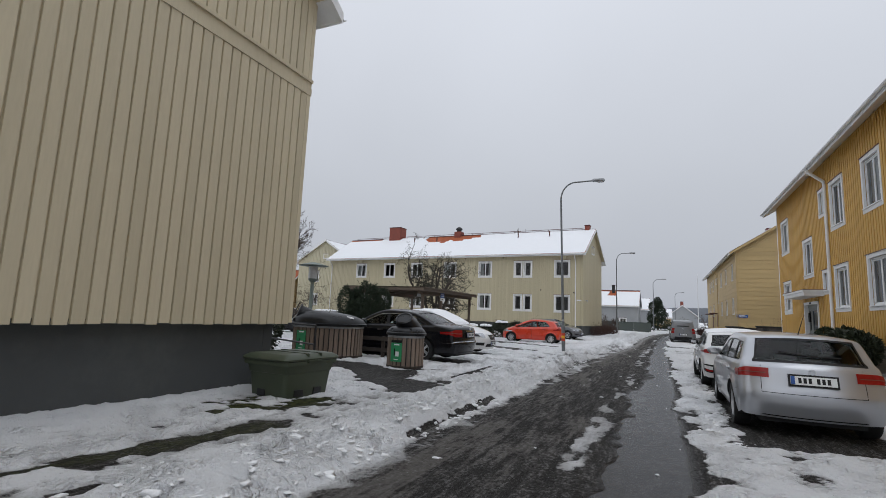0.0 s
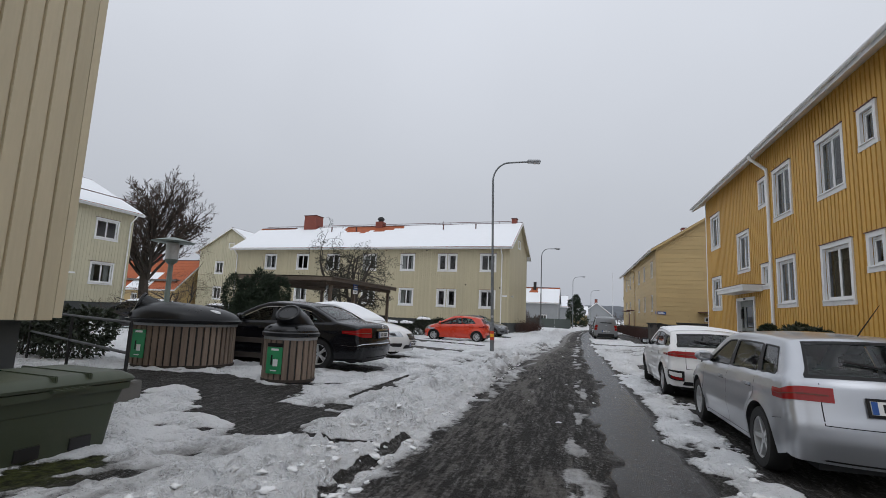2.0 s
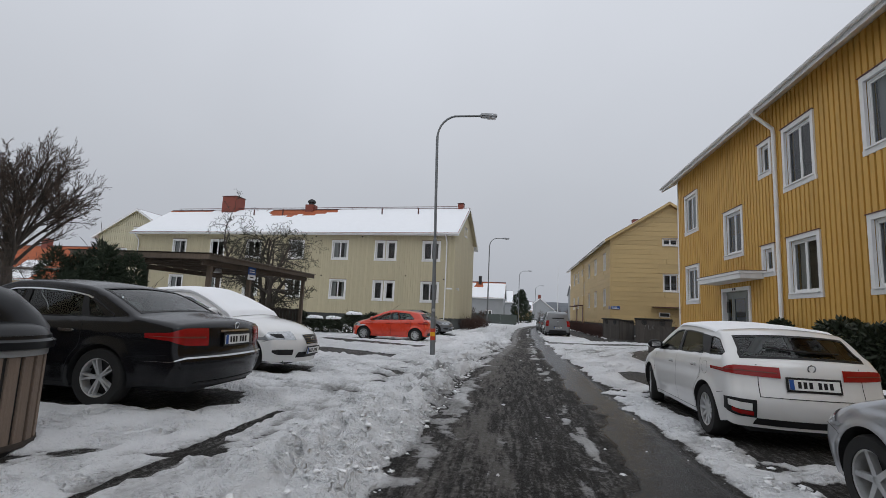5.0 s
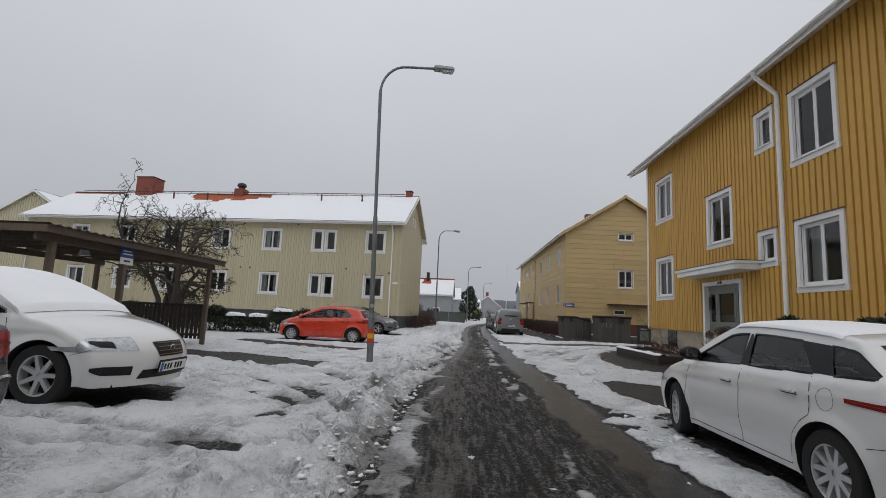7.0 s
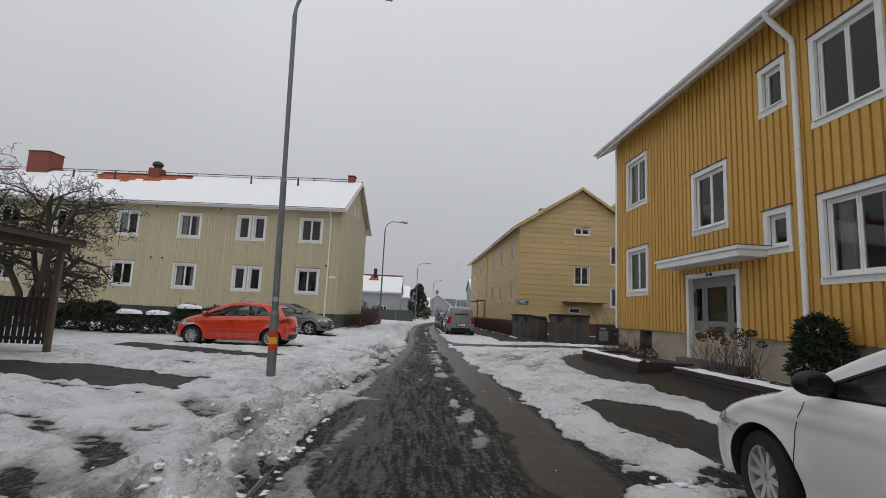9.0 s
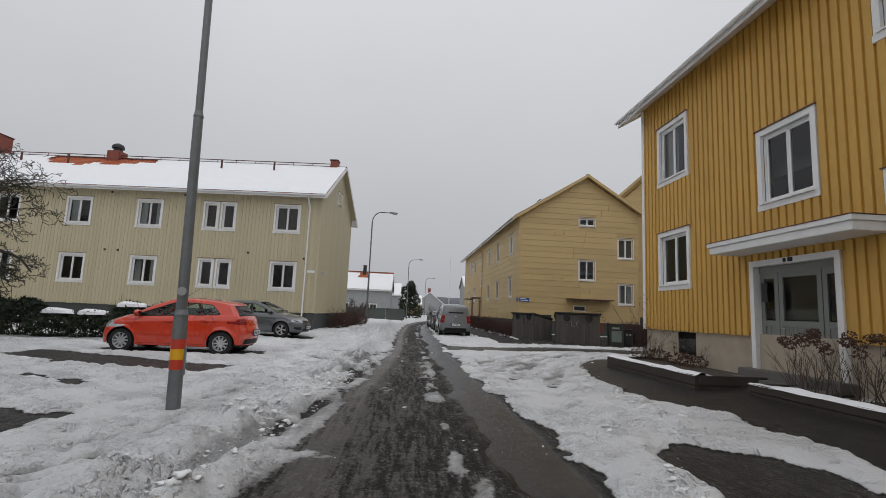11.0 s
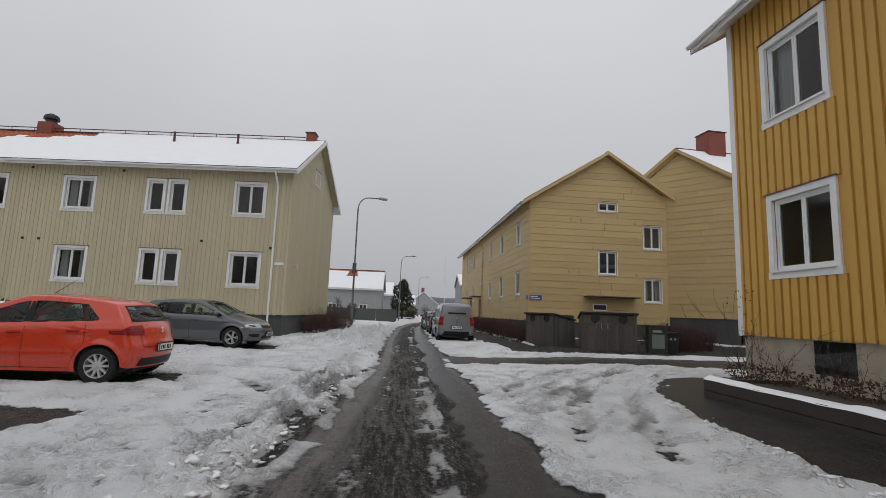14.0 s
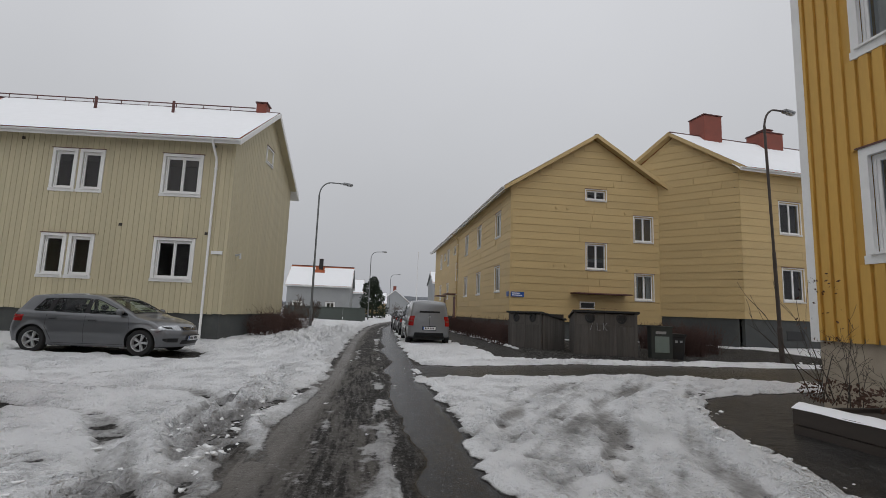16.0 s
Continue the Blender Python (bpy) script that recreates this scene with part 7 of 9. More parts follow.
for x, y, P_ in ((1.7, 54.6, DARK), (1.75, 60.2, DARK2), (1.9, 66.0, DARK), (2.6, 71.5, DARK2)):
    parked("dark parked car in the row behind the van", x, y, 90, P_)
parked("dark car parked by the garden beyond the bins", -21.5, 22.5, 175, dict(AUDI, paint=M["car_black"], snow=((-1.6, 1.40), (0.4, 1.37), 0.05)))
parked("light car with snow on its roof in the far lot", -24.0, 30.5, 178, dict(GOLF, snow=((-1.5, 1.44), (0.1, 1.46), 0.05)))
parked("dark car with a snowy roof in the far lot", -27.5, 28.2, 182, dict(AUDI, paint=M["car_black"], snow=((-1.6, 1.40), (0.4, 1.37), 0.05)))

# ---- street lamps ----


def street_lamp(label, x, y, arm, rz, h=8.3, bands=False, signs=False, lean=0.0, metal=None):
    galv = metal or M["galv"]
    z0 = gz(x, y) - 0.05
    T = thing("street_lamp", label, "street lamp", Matrix.Translation((x, y, z0)) @ Matrix.Rotation(radians(lean), 4, 'Y') @ pose(0, 0, 0, 0, 0, rz), "street lamps")
    bm = bmesh.new()
    tube(bm, [(0, 0, 0), (0, 0, 1.25)], 0.085, 16)
    part("base_tube", bm, galv, T, smooth=True)
    part("collar", tb([(0, 0, 1.25), (0, 0, 1.32)], [0.088, 0.068], 16), galv, T, smooth=True)
    part("pole", tb([(0, 0, 1.3), (0, 0, 3.9)], [0.066, 0.060], 14), galv, T, smooth=True)
    part("collar", tb([(0, 0, 3.88), (0, 0, 3.96)], [0.066, 0.05], 14), galv, T, smooth=True)
    r = 0.75
    pts = [(0, 0, 3.9), (0, 0, h - r - 0.2)] + [(r - r * math.cos(a), 0, h - r - 0.2 + (r + 0.12) * math.sin(a)) for a in [math.pi / 2 * i / 8 for i in range(1, 9)]] + [(arm - 0.35, 0, h - 0.03)]
    part("mast_arm", tb(pts, [0.048] * 2 + [0.036] * 9, 12), galv, T, smooth=True)
    bm = bmesh.new()
    vs = box(bm, arm - 0.38, arm + 0.22, -0.12, 0.12, h - 0.08, h + 0.05, bevel=0.035)
    head = part("lamp_head", bm, M["steel"], T, smooth=True)
    part("lens", bx(arm - 0.12, arm + 0.19, -0.09, 0.09, h - 0.115, h - 0.078, bevel=0.015), M["lampglass"], head)
    part("hatch_cover", bx(0.06, 0.093, -0.045, 0.045, 0.5, 0.85, bevel=0.006), M["galv"], T)
    if bands:
        for lo, hi, mt in ((0.58, 0.70, "band_red"), (0.70, 0.83, "band_yellow"), (0.83, 0.95, "band_red")):
            part("reflective_band", tb([(0, 0, lo), (0, 0, hi)], 0.088, 20), M[mt], T, smooth=True)
        bm = bmesh.new()
        lathe(bm, [(0.055, 0), (0.055, 0.006), (0.001, 0.006)], 16)
        bmesh.ops.transform(bm, matrix=Matrix.Translation((0.0, -0.082, 1.55)) @ Matrix.Rotation(radians(90), 4, 'X'), verts=bm.verts)
        part("sticker", bm, M["steel"], T)
    if signs:
        part("pole_box", bx(-0.10, 0.10, -0.11, 0.11, 3.4, 3.8, bevel=0.02), M["galv"], T)
    return T


street_lamp("tall grey steel street lamp with red and yellow bands", -4.24, 23.67, 1.88, 13, 8.42, bands=True, lean=-1.4)
street_lamp("tall grey steel street lamp at the kerb", -4.1, 52.6, 1.75, 25, 8.6)
street_lamp("tall grey steel street lamp near the bend", -1.05, 84.0, 1.7, 10, 8.4)
street_lamp("grey steel street lamp far down the street", 3.0, 122.0, 1.7, 0, 8.4)
street_lamp("thin street lamp beside the side street", 13.4, 40.3, 1.6, 15, 9.5, lean=-1.5, metal=mat("rusty_dark_steel", (0.06, 0.048, 0.042), 0.75, var=0.3, scale=4))
fl = thing("flagpole", "white flagpole in a garden down the street", "flagpole", pose(6.3, 101, 0))
part("pole", tb([(0, 0, 0), (0, 0, 10.5)], [0.07, 0.03], 8), M["white"], fl)
part("knob", tb([(0, 0, 10.5), (0, 0, 10.6), (0, 0, 10.68)], [0.05, 0.08, 0.02], 8), M["white"], fl)
part("pennant", bx(0.03, 0.05, -0.25, 0.0, 9.2, 10.3), M["white"], fl)

# park lamp with a flat hat behind the bins
pk = thing("park_lamp", "green-grey park lamp with a flat round hat", "lamp", pose(-10.25, 12.5, gz(-10.25, 12.5)))
M["lamp_green"] = mat("grey_green_painted_steel", (0.17, 0.21, 0.19), 0.55, var=0.12, scale=5)
part("post", tb([(0, 0, 0), (0, 0, 1.2), (0, 0, 1.25), (0, 0, 2.2)], [0.085, 0.085, 0.06, 0.055], 14), M["lamp_green"], pk, smooth=True)
bm = bmesh.new()
lathe(bm, [(0.06, 2.18), (0.13, 2.24), (0.15, 2.30)], 20)
part("lamp_foot", bm, M["lamp_green"], pk, smooth=True)
bm = bmesh.new()
lathe(bm, [(0.14, 2.30), (0.15, 2.68), (0.10, 2.72)], 20)
part("globe", bm, M["lampglass"], pk, smooth=True)
bm = bmesh.new()
lathe(bm, [(0.46, 2.71), (0.47, 2.725), (0.2, 2.80), (0.05, 2.83)], 28)
part("hat", bm, M["lamp_green"], pk, smooth=True)

# ---- waste bins sunk in slatted casings ----


def waste_bin(label, x, y, rz, a, b, h, n, long_lid, face):
    z0 = gz(x, y)
    T = thing("waste_bin", label, "waste bin", pose(x, y, z0, 0, 0, rz), "sunken waste bins")
    bm = bmesh.new()
    lathe(bm, [(0.96, -0.1), (0.96, h - 0.06)], 40, a, b)
    part("drum", bm, M["black"], T)
    for z, hh in ((h - 0.05, 0.06), (0.03, 0.05)):
        bm = bmesh.new()
        lathe(bm, [(1.015, z), (1.02, z + 0.01), (1.02, z + hh), (0.99, z + hh)], 40, a, b)
        part("hoop", bm, M["steel"] if z > 0.2 else M["wood_dark"], T, smooth=True)
    for k in range(n):
        t = 2 * math.pi * k / n
        px, py = a * math.cos(t), b * math.sin(t)
        nx, ny = math.cos(t) / a, math.sin(t) / b
        ang = math.atan2(ny, nx)
        nxt = 2 * math.pi * (k + 1) / n
        wd = math.hypot(a * math.cos(nxt) - px, b * math.sin(nxt) - py) - 0.032
        m = Matrix.Translation((px, py, 0)) @ Matrix.Rotation(ang, 4, 'Z')
        s = part("slat", bx(-0.03, 0.0, -wd / 2, wd / 2, 0.06, h - 0.05, bevel=0.004), M["wood_slat"], T)
        s.matrix_basis = m
    bm = bmesh.new()
    lathe(bm, [(1.03, h), (1.10, h + 0.01), (1.11, h + 0.07), (1.05, h + 0.09), (1.04, h + 0.12)], 48, a, b)
    part("lid_rim", bm, M["rubber_lid"], T, smooth=True)
    bm = bmesh.new()
    if long_lid:
        N = 40
        rows = []
        for f, up in ((1.06, 0.09), (1.03, 0.17), (0.93, 0.27), (0.75, 0.34), (0.5, 0.385), (0.25, 0.40), (0.02, 0.405)):
            ring = []
            for k in range(N):
                t = 2 * math.pi * k / N
                xx = a * f * math.cos(t)
                rise = 1.0 + 0.22 * max(0, -xx / a) - 0.25 * max(0, xx / a)
                ring.append(bm.verts.new((xx, b * f * math.sin(t), h + 0.06 + (up - 0.06) * rise)))
            rows.append(ring)
        for r0, r1 in zip(rows, rows[1:]):
            for k in range(N):
                bm.faces.new((r0[k], r0[(k + 1) % N], r1[(k + 1) % N], r1[k]))
        hx, hz, hr, ln = -a * 0.76, h + 0.29, 0.235, 0.62
    else:
        lathe(bm, [(1.04, h + 0.10), (0.98, h + 0.16), (0.80, h + 0.21), (0.4, h + 0.25), (0.02, h + 0.26)], 40, a, b)
        hx, hz, hr, ln = -a * 0.30, h + 0.33, 0.20, 0.34
    lid = part("lid", bm, M["rubber_lid"], T, smooth=True)
    # filling throat: a slanted pipe with a round hatch
    d = Vector((-0.62, 0, 0.78)) if not long_lid else Vector((-0.95, 0, 0.32))
    d.normalize()
    e = Vector((hx, 0, hz)) + d * 0.12
    s = e - d * ln - Vector((0, 0, 0.10))
    if long_lid:
        throat = [(s, hr * 1.3), (s.lerp(e, 0.5), hr * 1.12), (e, hr)]
    else:
        throat = [(Vector((0.10, 0, h + 0.06)), 0.42), (Vector((0.05, 0, h + 0.17)), 0.37), (Vector((-0.02, 0, h + 0.28)), 0.29), (e - d * 0.07, hr * 1.12), (e, hr * 1.05)]
    part("throat", tb([p for p, r in throat], [r for p, r in throat], 28), M["rubber_lid"], lid, smooth=True)
    bm = bmesh.new()
    lathe(bm, [(hr * 1.10, -0.02), (hr * 1.12, 0.02), (hr * 0.92, 0.04), (hr * 0.80, 0.015), (hr * 0.3, 0.015), (0.001, 0.015)], 28, cap=False)
    bmesh.ops.transform(bm, matrix=Matrix.Translation(e) @ d.to_track_quat('Z', 'Y').to_matrix().to_4x4(), verts=bm.verts)
    part("hatch", bm, M["rubber_lid"], lid, smooth=True)
    for sy in (-1, 1):
        part("lug", bx(hx - 0.25, hx - 0.05, sy * 0.24 - 0.04, sy * 0.24 + 0.04, h + 0.10, h + 0.19, bevel=0.015), M["rubber_lid"], lid)
    # printed label: green panel, white picture and plain bars
    ca, sa = math.cos(face), math.sin(face)
    px, py = a * ca, b * sa
    ang = math.atan2(sa / b, ca / a)
    m = Matrix.Translation((px, py, h * 0.53)) @ Matrix.Rotation(ang + math.pi / 2, 4, 'Z')
    L_ = part("label", bx(-0.15, 0.15, -0.021, -0.004, -0.25, 0.21), M["green_sign"], T)
    L_.matrix_basis = m
    part("label_top", bx(-0.15, 0.15, -0.021, -0.004, 0.215, 0.28), M["trim"] if not long_lid else M["green_sign"], T).matrix_basis = m
    part("title_bar", bx(-0.085, 0.085, -0.024, -0.021, 0.225, 0.262) if long_lid else bx(-0.07, 0.08, -0.024, -0.021, 0.150, 0.185), M["white_sign"], L_)
    part("picture_bag", bx(-0.02, 0.075, -0.024, -0.021, -0.12, 0.0, bevel=0.0), M["white_sign"], L_)
    part("picture_mark", bx(-0.065, -0.035, -0.024, -0.021, -0.10, 0.07), M["trim"], L_)
    part("text_bar", bx(-0.06, 0.06, -0.024, -0.021, -0.205, -0.185), M["white_sign"], L_)
    return T


waste_bin("round waste bin with brown slats, black lid and green label", -6.03, 11.22, 98, 0.47, 0.47, 0.82, 24, False, radians(172))
wb1 = waste_bin("large oval waste bin with brown slats and black lid", -8.72, 11.52, 38, 0.98, 0.70, 0.88, 46, True, radians(222))
sc = thing("snow_patch", "small patch of snow on a bin lid", "snow", pose(-8.05, 11.5, gz(-8.7, 11.5) + 1.13, 0, 8, 20))
bm = bmesh.new()
lathe(bm, [(0.13, -0.01), (0.11, 0.025), (0.05, 0.035)], 14, 1.2, 0.7)
part("snow", bm, M["snow"], sc, smooth=True)

# low rail fence between bins and cars
fn = thing("rail_fence", "low dark wooden rail fence behind the waste bins", "fence", pose(0, 0, gz(-7.3, 12.4)))
for x in (-8.9, -7.42, -6.85):
    part("post", bx(x - 0.045, x + 0.045, 12.36, 12.45, -0.05, 0.66, bevel=0.008), M["wood_dark"], fn)
for z in (0.22, 0.54):
    part("rail", bx(-9.3, -6.7, 12.325, 12.358, z, z + 0.11, bevel=0.006), M["wood_dark"], fn)

# ---- grit bin, railing, block ----
gb = thing("grit_bin", "olive green plastic grit bin with a closed hinged lid", "grit bin", pose(-5.50, 6.36, gz(-5.5, 6.3), 0, 0, -3))


def loft_box(bm, levels):
    rows = []
    for w, d, z in levels:
        ring = []
        r = 0.07
        for cx, cy, a0 in ((w - r, d - r, 0), (-(w - r), d - r, 90), (-(w - r), -(d - r), 180), (w - r, -(d - r), 270)):
            for i in range(5):
                a = radians(a0 + 22.5 * i)
                ring.append(bm.verts.new((cx + r * math.cos(a), cy + r * math.sin(a), z)))
        rows.append(ring)
    for r0, r1 in zip(rows, rows[1:]):
        for k in range(len(r0)):
            bm.faces.new((r0[k], r0[(k + 1) % len(r0)], r1[(k + 1) % len(r0)], r1[k]))
    bm.faces.new(rows[0][::-1])
    bm.faces.new(rows[-1])


bm = bmesh.new()
loft_box(bm, [(0.36, 0.47, -0.03), (0.38, 0.50, 0.22), (0.395, 0.52, 0.38), (0.405, 0.53, 0.385), (0.425, 0.56, 0.50), (0.455, 0.60, 0.505), (0.46, 0.605, 0.565), (0.44, 0.58, 0.57)])
part("tub", bm, M["grit_green"], gb, smooth=True)
bm = bmesh.new()
loft_box(bm, [(0.47, 0.62, 0.575), (0.475, 0.63, 0.60), (0.46, 0.61, 0.625), (0.40, 0.54, 0.665), (0.36, 0.50, 0.672)])
lid_ = part("lid", bm, M["grit_green"], gb, smooth=True)
for y in (-0.13, 0.16):
    part("lid_rib", bx(-0.44, 0.46, y, y + 0.03, 0.62, 0.682, bevel=0.008), M["grit_green"], lid_)
part("grip", bx(0.44, 0.50, -0.16, 0.16, 0.545, 0.58, bevel=0.01), M["grit_green"], lid_)
# fork slots aren't cut: black blocks on the tub paint their shaded inside
for y in (-0.30, 0.12):
    part("fork_slot", bx(0.355, 0.388, y, y + 0.18, 0.03, 0.13), M["black"], gb)
for x in (-0.20, ):
    part("fork_slot", bx(x, x + 0.16, -0.495, -0.468, 0.03, 0.13), M["black"], gb)
blk = thing("concrete_block", "dark wet concrete block at a railing's foot", "concrete block", pose(-6.62, 8.15, gz(-6.6, 8.1), 0, 0, 12))
part("block", bx(-0.17, 0.17, -0.42, 0.32, -0.05, 0.27, bevel=0.015), M["concrete"], blk)
rl_ = thing("railing", "black steel tube railing beside the path", "railing", pose(0, 0, gz(-7, 8.5)))
a_, b_, c_ = Vector((-6.62, 8.30, 0)), Vector((-9.0, 9.35, 0)), Vector((-11.4, 10.4, 0))
for p in (a_, b_, c_):
    part("post", tb([p + Vector((0, 0, 0.2 if p is a_ else -0.1)), p + Vector((0, 0, 1.02))], 0.022, 10), M["black"], rl_)
for z in (0.62, 1.02):
    part("rail", tb([a_ + Vector((0, 0, z)), b_ + Vector((0, 0, z)), c_ + Vector((0, 0, z))], 0.02, 10), M["black"], rl_)

# ---- carport with a slatted fence and a bicycle ----
cp = thing("carport", "open weathered wooden carport with a corrugated roof", "carport", pose(0, 0, gz(-11, 23)))
CX0, CX1, CY0, CY1 = -13.7, -10.1, 19.9, 26.1
for x in (CX1 + 0.1, CX0):
    for y in (CY0 + 0.1, 22.05, CY1 - 0.1):
        part("post", bx(x - 0.06, x + 0.06, y - 0.06, y + 0.06, -0.1, 2.36, bevel=0.008), M["wood_old"], cp)
for x in (CX1 + 0.1, CX0):
    part("beam", bx(x - 0.04, x + 0.04, CY0 - 0.3, CY1 + 0.15, 2.36, 2.52), M["wood_old"], cp)
for i in range(9):
    y = CY0 - 0.2 + i * 0.8
    part("rafter", bx(CX0 - 0.3, CX1 + 0.35, y - 0.025, y + 0.025, 2.52, 2.62), M["wood_old"], cp)
bm = bmesh.new()
rows = []
n = 120
for x in (CX0 - 0.4, CX1 + 0.45):
    rows.append([(x, CY0 - 0.4 + (CY1 - CY0 + 0.7) * i / n, 2.645 + 0.018 * math.cos(i * 2 * math.pi / 4)) for i in range(n + 1)])
va, vb = [[bm.verts.new(p) for p in r] for r in rows]
vc, vd = [[bm.verts.new((p[0], p[1], p[2] + 0.012)) for p in r] for r in rows]
for i in range(n):
    bm.faces.new((va[i], va[i + 1], vb[i + 1], vb[i]))
    bm.faces.new((vc[i], vd[i], vd[i + 1], vc[i + 1]))
    bm.faces.new((vb[i], vb[i + 1], vd[i + 1], vd[i]))
part("roof_sheet", bm, M["wood_old"], cp, "dull brown corrugated roof sheet")
part("fascia", bx(CX1 + 0.36, CX1 + 0.40, CY0 - 0.38, CY1 + 0.28, 2.50, 2.64), M["wood_old"], cp)
part("fascia", bx(CX0 - 0.3, CX1 + 0.36, CY0 - 0.38, CY0 - 0.34, 2.50, 2.64), M["wood_old"], cp)
part("ceiling_lamp", tb([(-11.6, 22.8, 2.36), (-11.6, 22.8, 2.50)], [0.14, 0.09], 16), M["lampglass"], cp, smooth=True)
sg_ = part("parking_sign", bx(CX1 + 0.17, CX1 + 0.18, 21.83, 22.27, 2.28, 2.52), M["blue_sign"], cp, "blue and white sign with plain bars")
part("sign_panel", bx(CX1 + 0.17, CX1 + 0.18, 21.83, 22.27, 2.12, 2.278), M["white_sign"], sg_)
for y0, y1, z0, z1 in ((21.90, 22.18, 2.42, 2.45), (21.90, 22.22, 2.35, 2.38)):
    part("text_bar", bx(CX1 + 0.180, CX1 + 0.183, y0, y1, z0, z1), M["white_sign"], sg_)
part("text_bar", bx(CX1 + 0.180, CX1 + 0.183, 21.95, 22.15, 2.18, 2.22), M["black"], sg_)
for i in range(24):
    y = CY0 + 0.1 + i * 0.25
    part("fence_slat", bx(CX0 + 0.07, CX0 + 0.09, y, y + 0.19, 0.12, 1.05), M["wood_dark"], cp)
for i in range(44):
    x = CX1 + 0.0 - i * 0.138
    part("fence_slat", bx(x - 0.10, x, CY1 - 0.03, CY1 - 0.01, 0.16, 1.24), M["wood_dark"], cp)
for z in (0.25, 1.16):
    part("fence_rail", bx(CX0 - 2.4, CX1 + 0.05, CY1 - 0.08, CY1 - 0.032, z, z + 0.08), M["wood_dark"], cp)
bk = thing("bicycle", "dark bicycle standing under the carport roof", "bicycle", pose(-12.0, 24.3, gz(-12, 24), 0, 4, 70))
for x in (-0.52, 0.52):
    bm = bmesh.new()
    tube(bm, [(x + 0.33 * math.cos(a), 0, 0.34 + 0.33 * math.sin(a)) for a in [2 * math.pi * i / 28 for i in range(29)]], 0.018, 6)
    wv_ = part("wheel", bm, M["tyre"], bk)
    bm = bmesh.new()
    for k in range(9):
        a = math.pi * k / 9
        tube(bm, [(x - 0.32 * math.cos(a), 0, 0.34 - 0.32 * math.sin(a)), (x + 0.32 * math.cos(a), 0, 0.34 + 0.32 * math.sin(a))], 0.003, 4)
    part("spokes", bm, M["steel"], wv_)
bm = bmesh.new()
for p, q in (((-0.52, 0, 0.34), (-0.05, 0, 0.30)), ((-0.05, 0, 0.30), (0.36, 0, 0.78)), ((-0.17, 0, 0.80), (0.34, 0, 0.82)), ((-0.05, 0, 0.30), (-0.18, 0, 0.86)), ((-0.52, 0, 0.34), (-0.17, 0, 0.80)), ((0.52, 0, 0.34), (0.33, 0, 0.95))):
    tube(bm, [p, q], 0.016, 6)
part("frame", bm, M["black"], bk)
part("saddle", bx(-0.32, -0.06, -0.06, 0.06, 0.88, 0.93, bevel=0.02), M["black"], bk)
part("handlebar", tb([(0.22, -0.28, 1.02), (0.33, -0.2, 1.0), (0.33, 0.2, 1.0), (0.22, 0.28, 1.02)], 0.013, 6), M["steel"], bk)

# ---- planters, pavement edge and cellar side of the ochre house ----


def planter(label, y0, y1, x0=5.2, x1=5.98, top=0.27):
    T = thing("planter", label, "planter", None)
    lo = gz(x0, (y0 + y1) / 2) - 0.1
    for k in range(2):
        z0, z1 = lo + (top - lo) * k / 2, lo + (top - lo) * (k + 1) / 2 - 0.006
        part("front_plank", bx(x0, x0 + 0.07, y0, y1, z0, z1, bevel=0.01), M["wood_dark"], T)
        part("end_plank", bx(x0 + 0.07, x1, y1 - 0.07, y1, z0, z1, bevel=0.01), M["wood_dark"], T)
        part("end_plank", bx(x0 + 0.07, x1, y0, y0 + 0.07, z0, z1, bevel=0.01), M["wood_dark"], T)
    part("soil", bx(x0 + 0.07, x1, y0 + 0.07, y1 - 0.07, lo, top - 0.06), M["bark"], T)
    bm = bmesh.new()
    n, k = int((y1 - y0) / 0.08), 9
    rows = []
    for j in range(k + 1):
        rows.append([bm.verts.new((x0 - 0.01 + min(0.55, x1 - x0) * j / k, y0 + (y1 - y0) * i / n, top - 0.03 + 0.11 * math.sin(math.pi * min(1, (j + 0.35) / 5)) * (0.65 + 0.5 * noise.noise((i * 0.17, j * 0.4, y0))))) for i in range(n + 1)])
    for r0, r1 in zip(rows, rows[1:]):
        for i in range(n):
            bm.faces.new((r0[i], r0[i + 1], r1[i + 1], r1[i]))
    part("snow_cap", bm, M["snow"], T, "snow along the top", smooth=True)
    return T


planter("dark timber planter with snow against the ochre house", 26.4, 30.5, x0=4.25, top=0.25)
planter("long dark timber planter with snow and dry shrubs", 15.5, 25.7, x0=4.8, top=0.22)

# ---- bin sheds, cabinet and wheeled bin across the side street ----


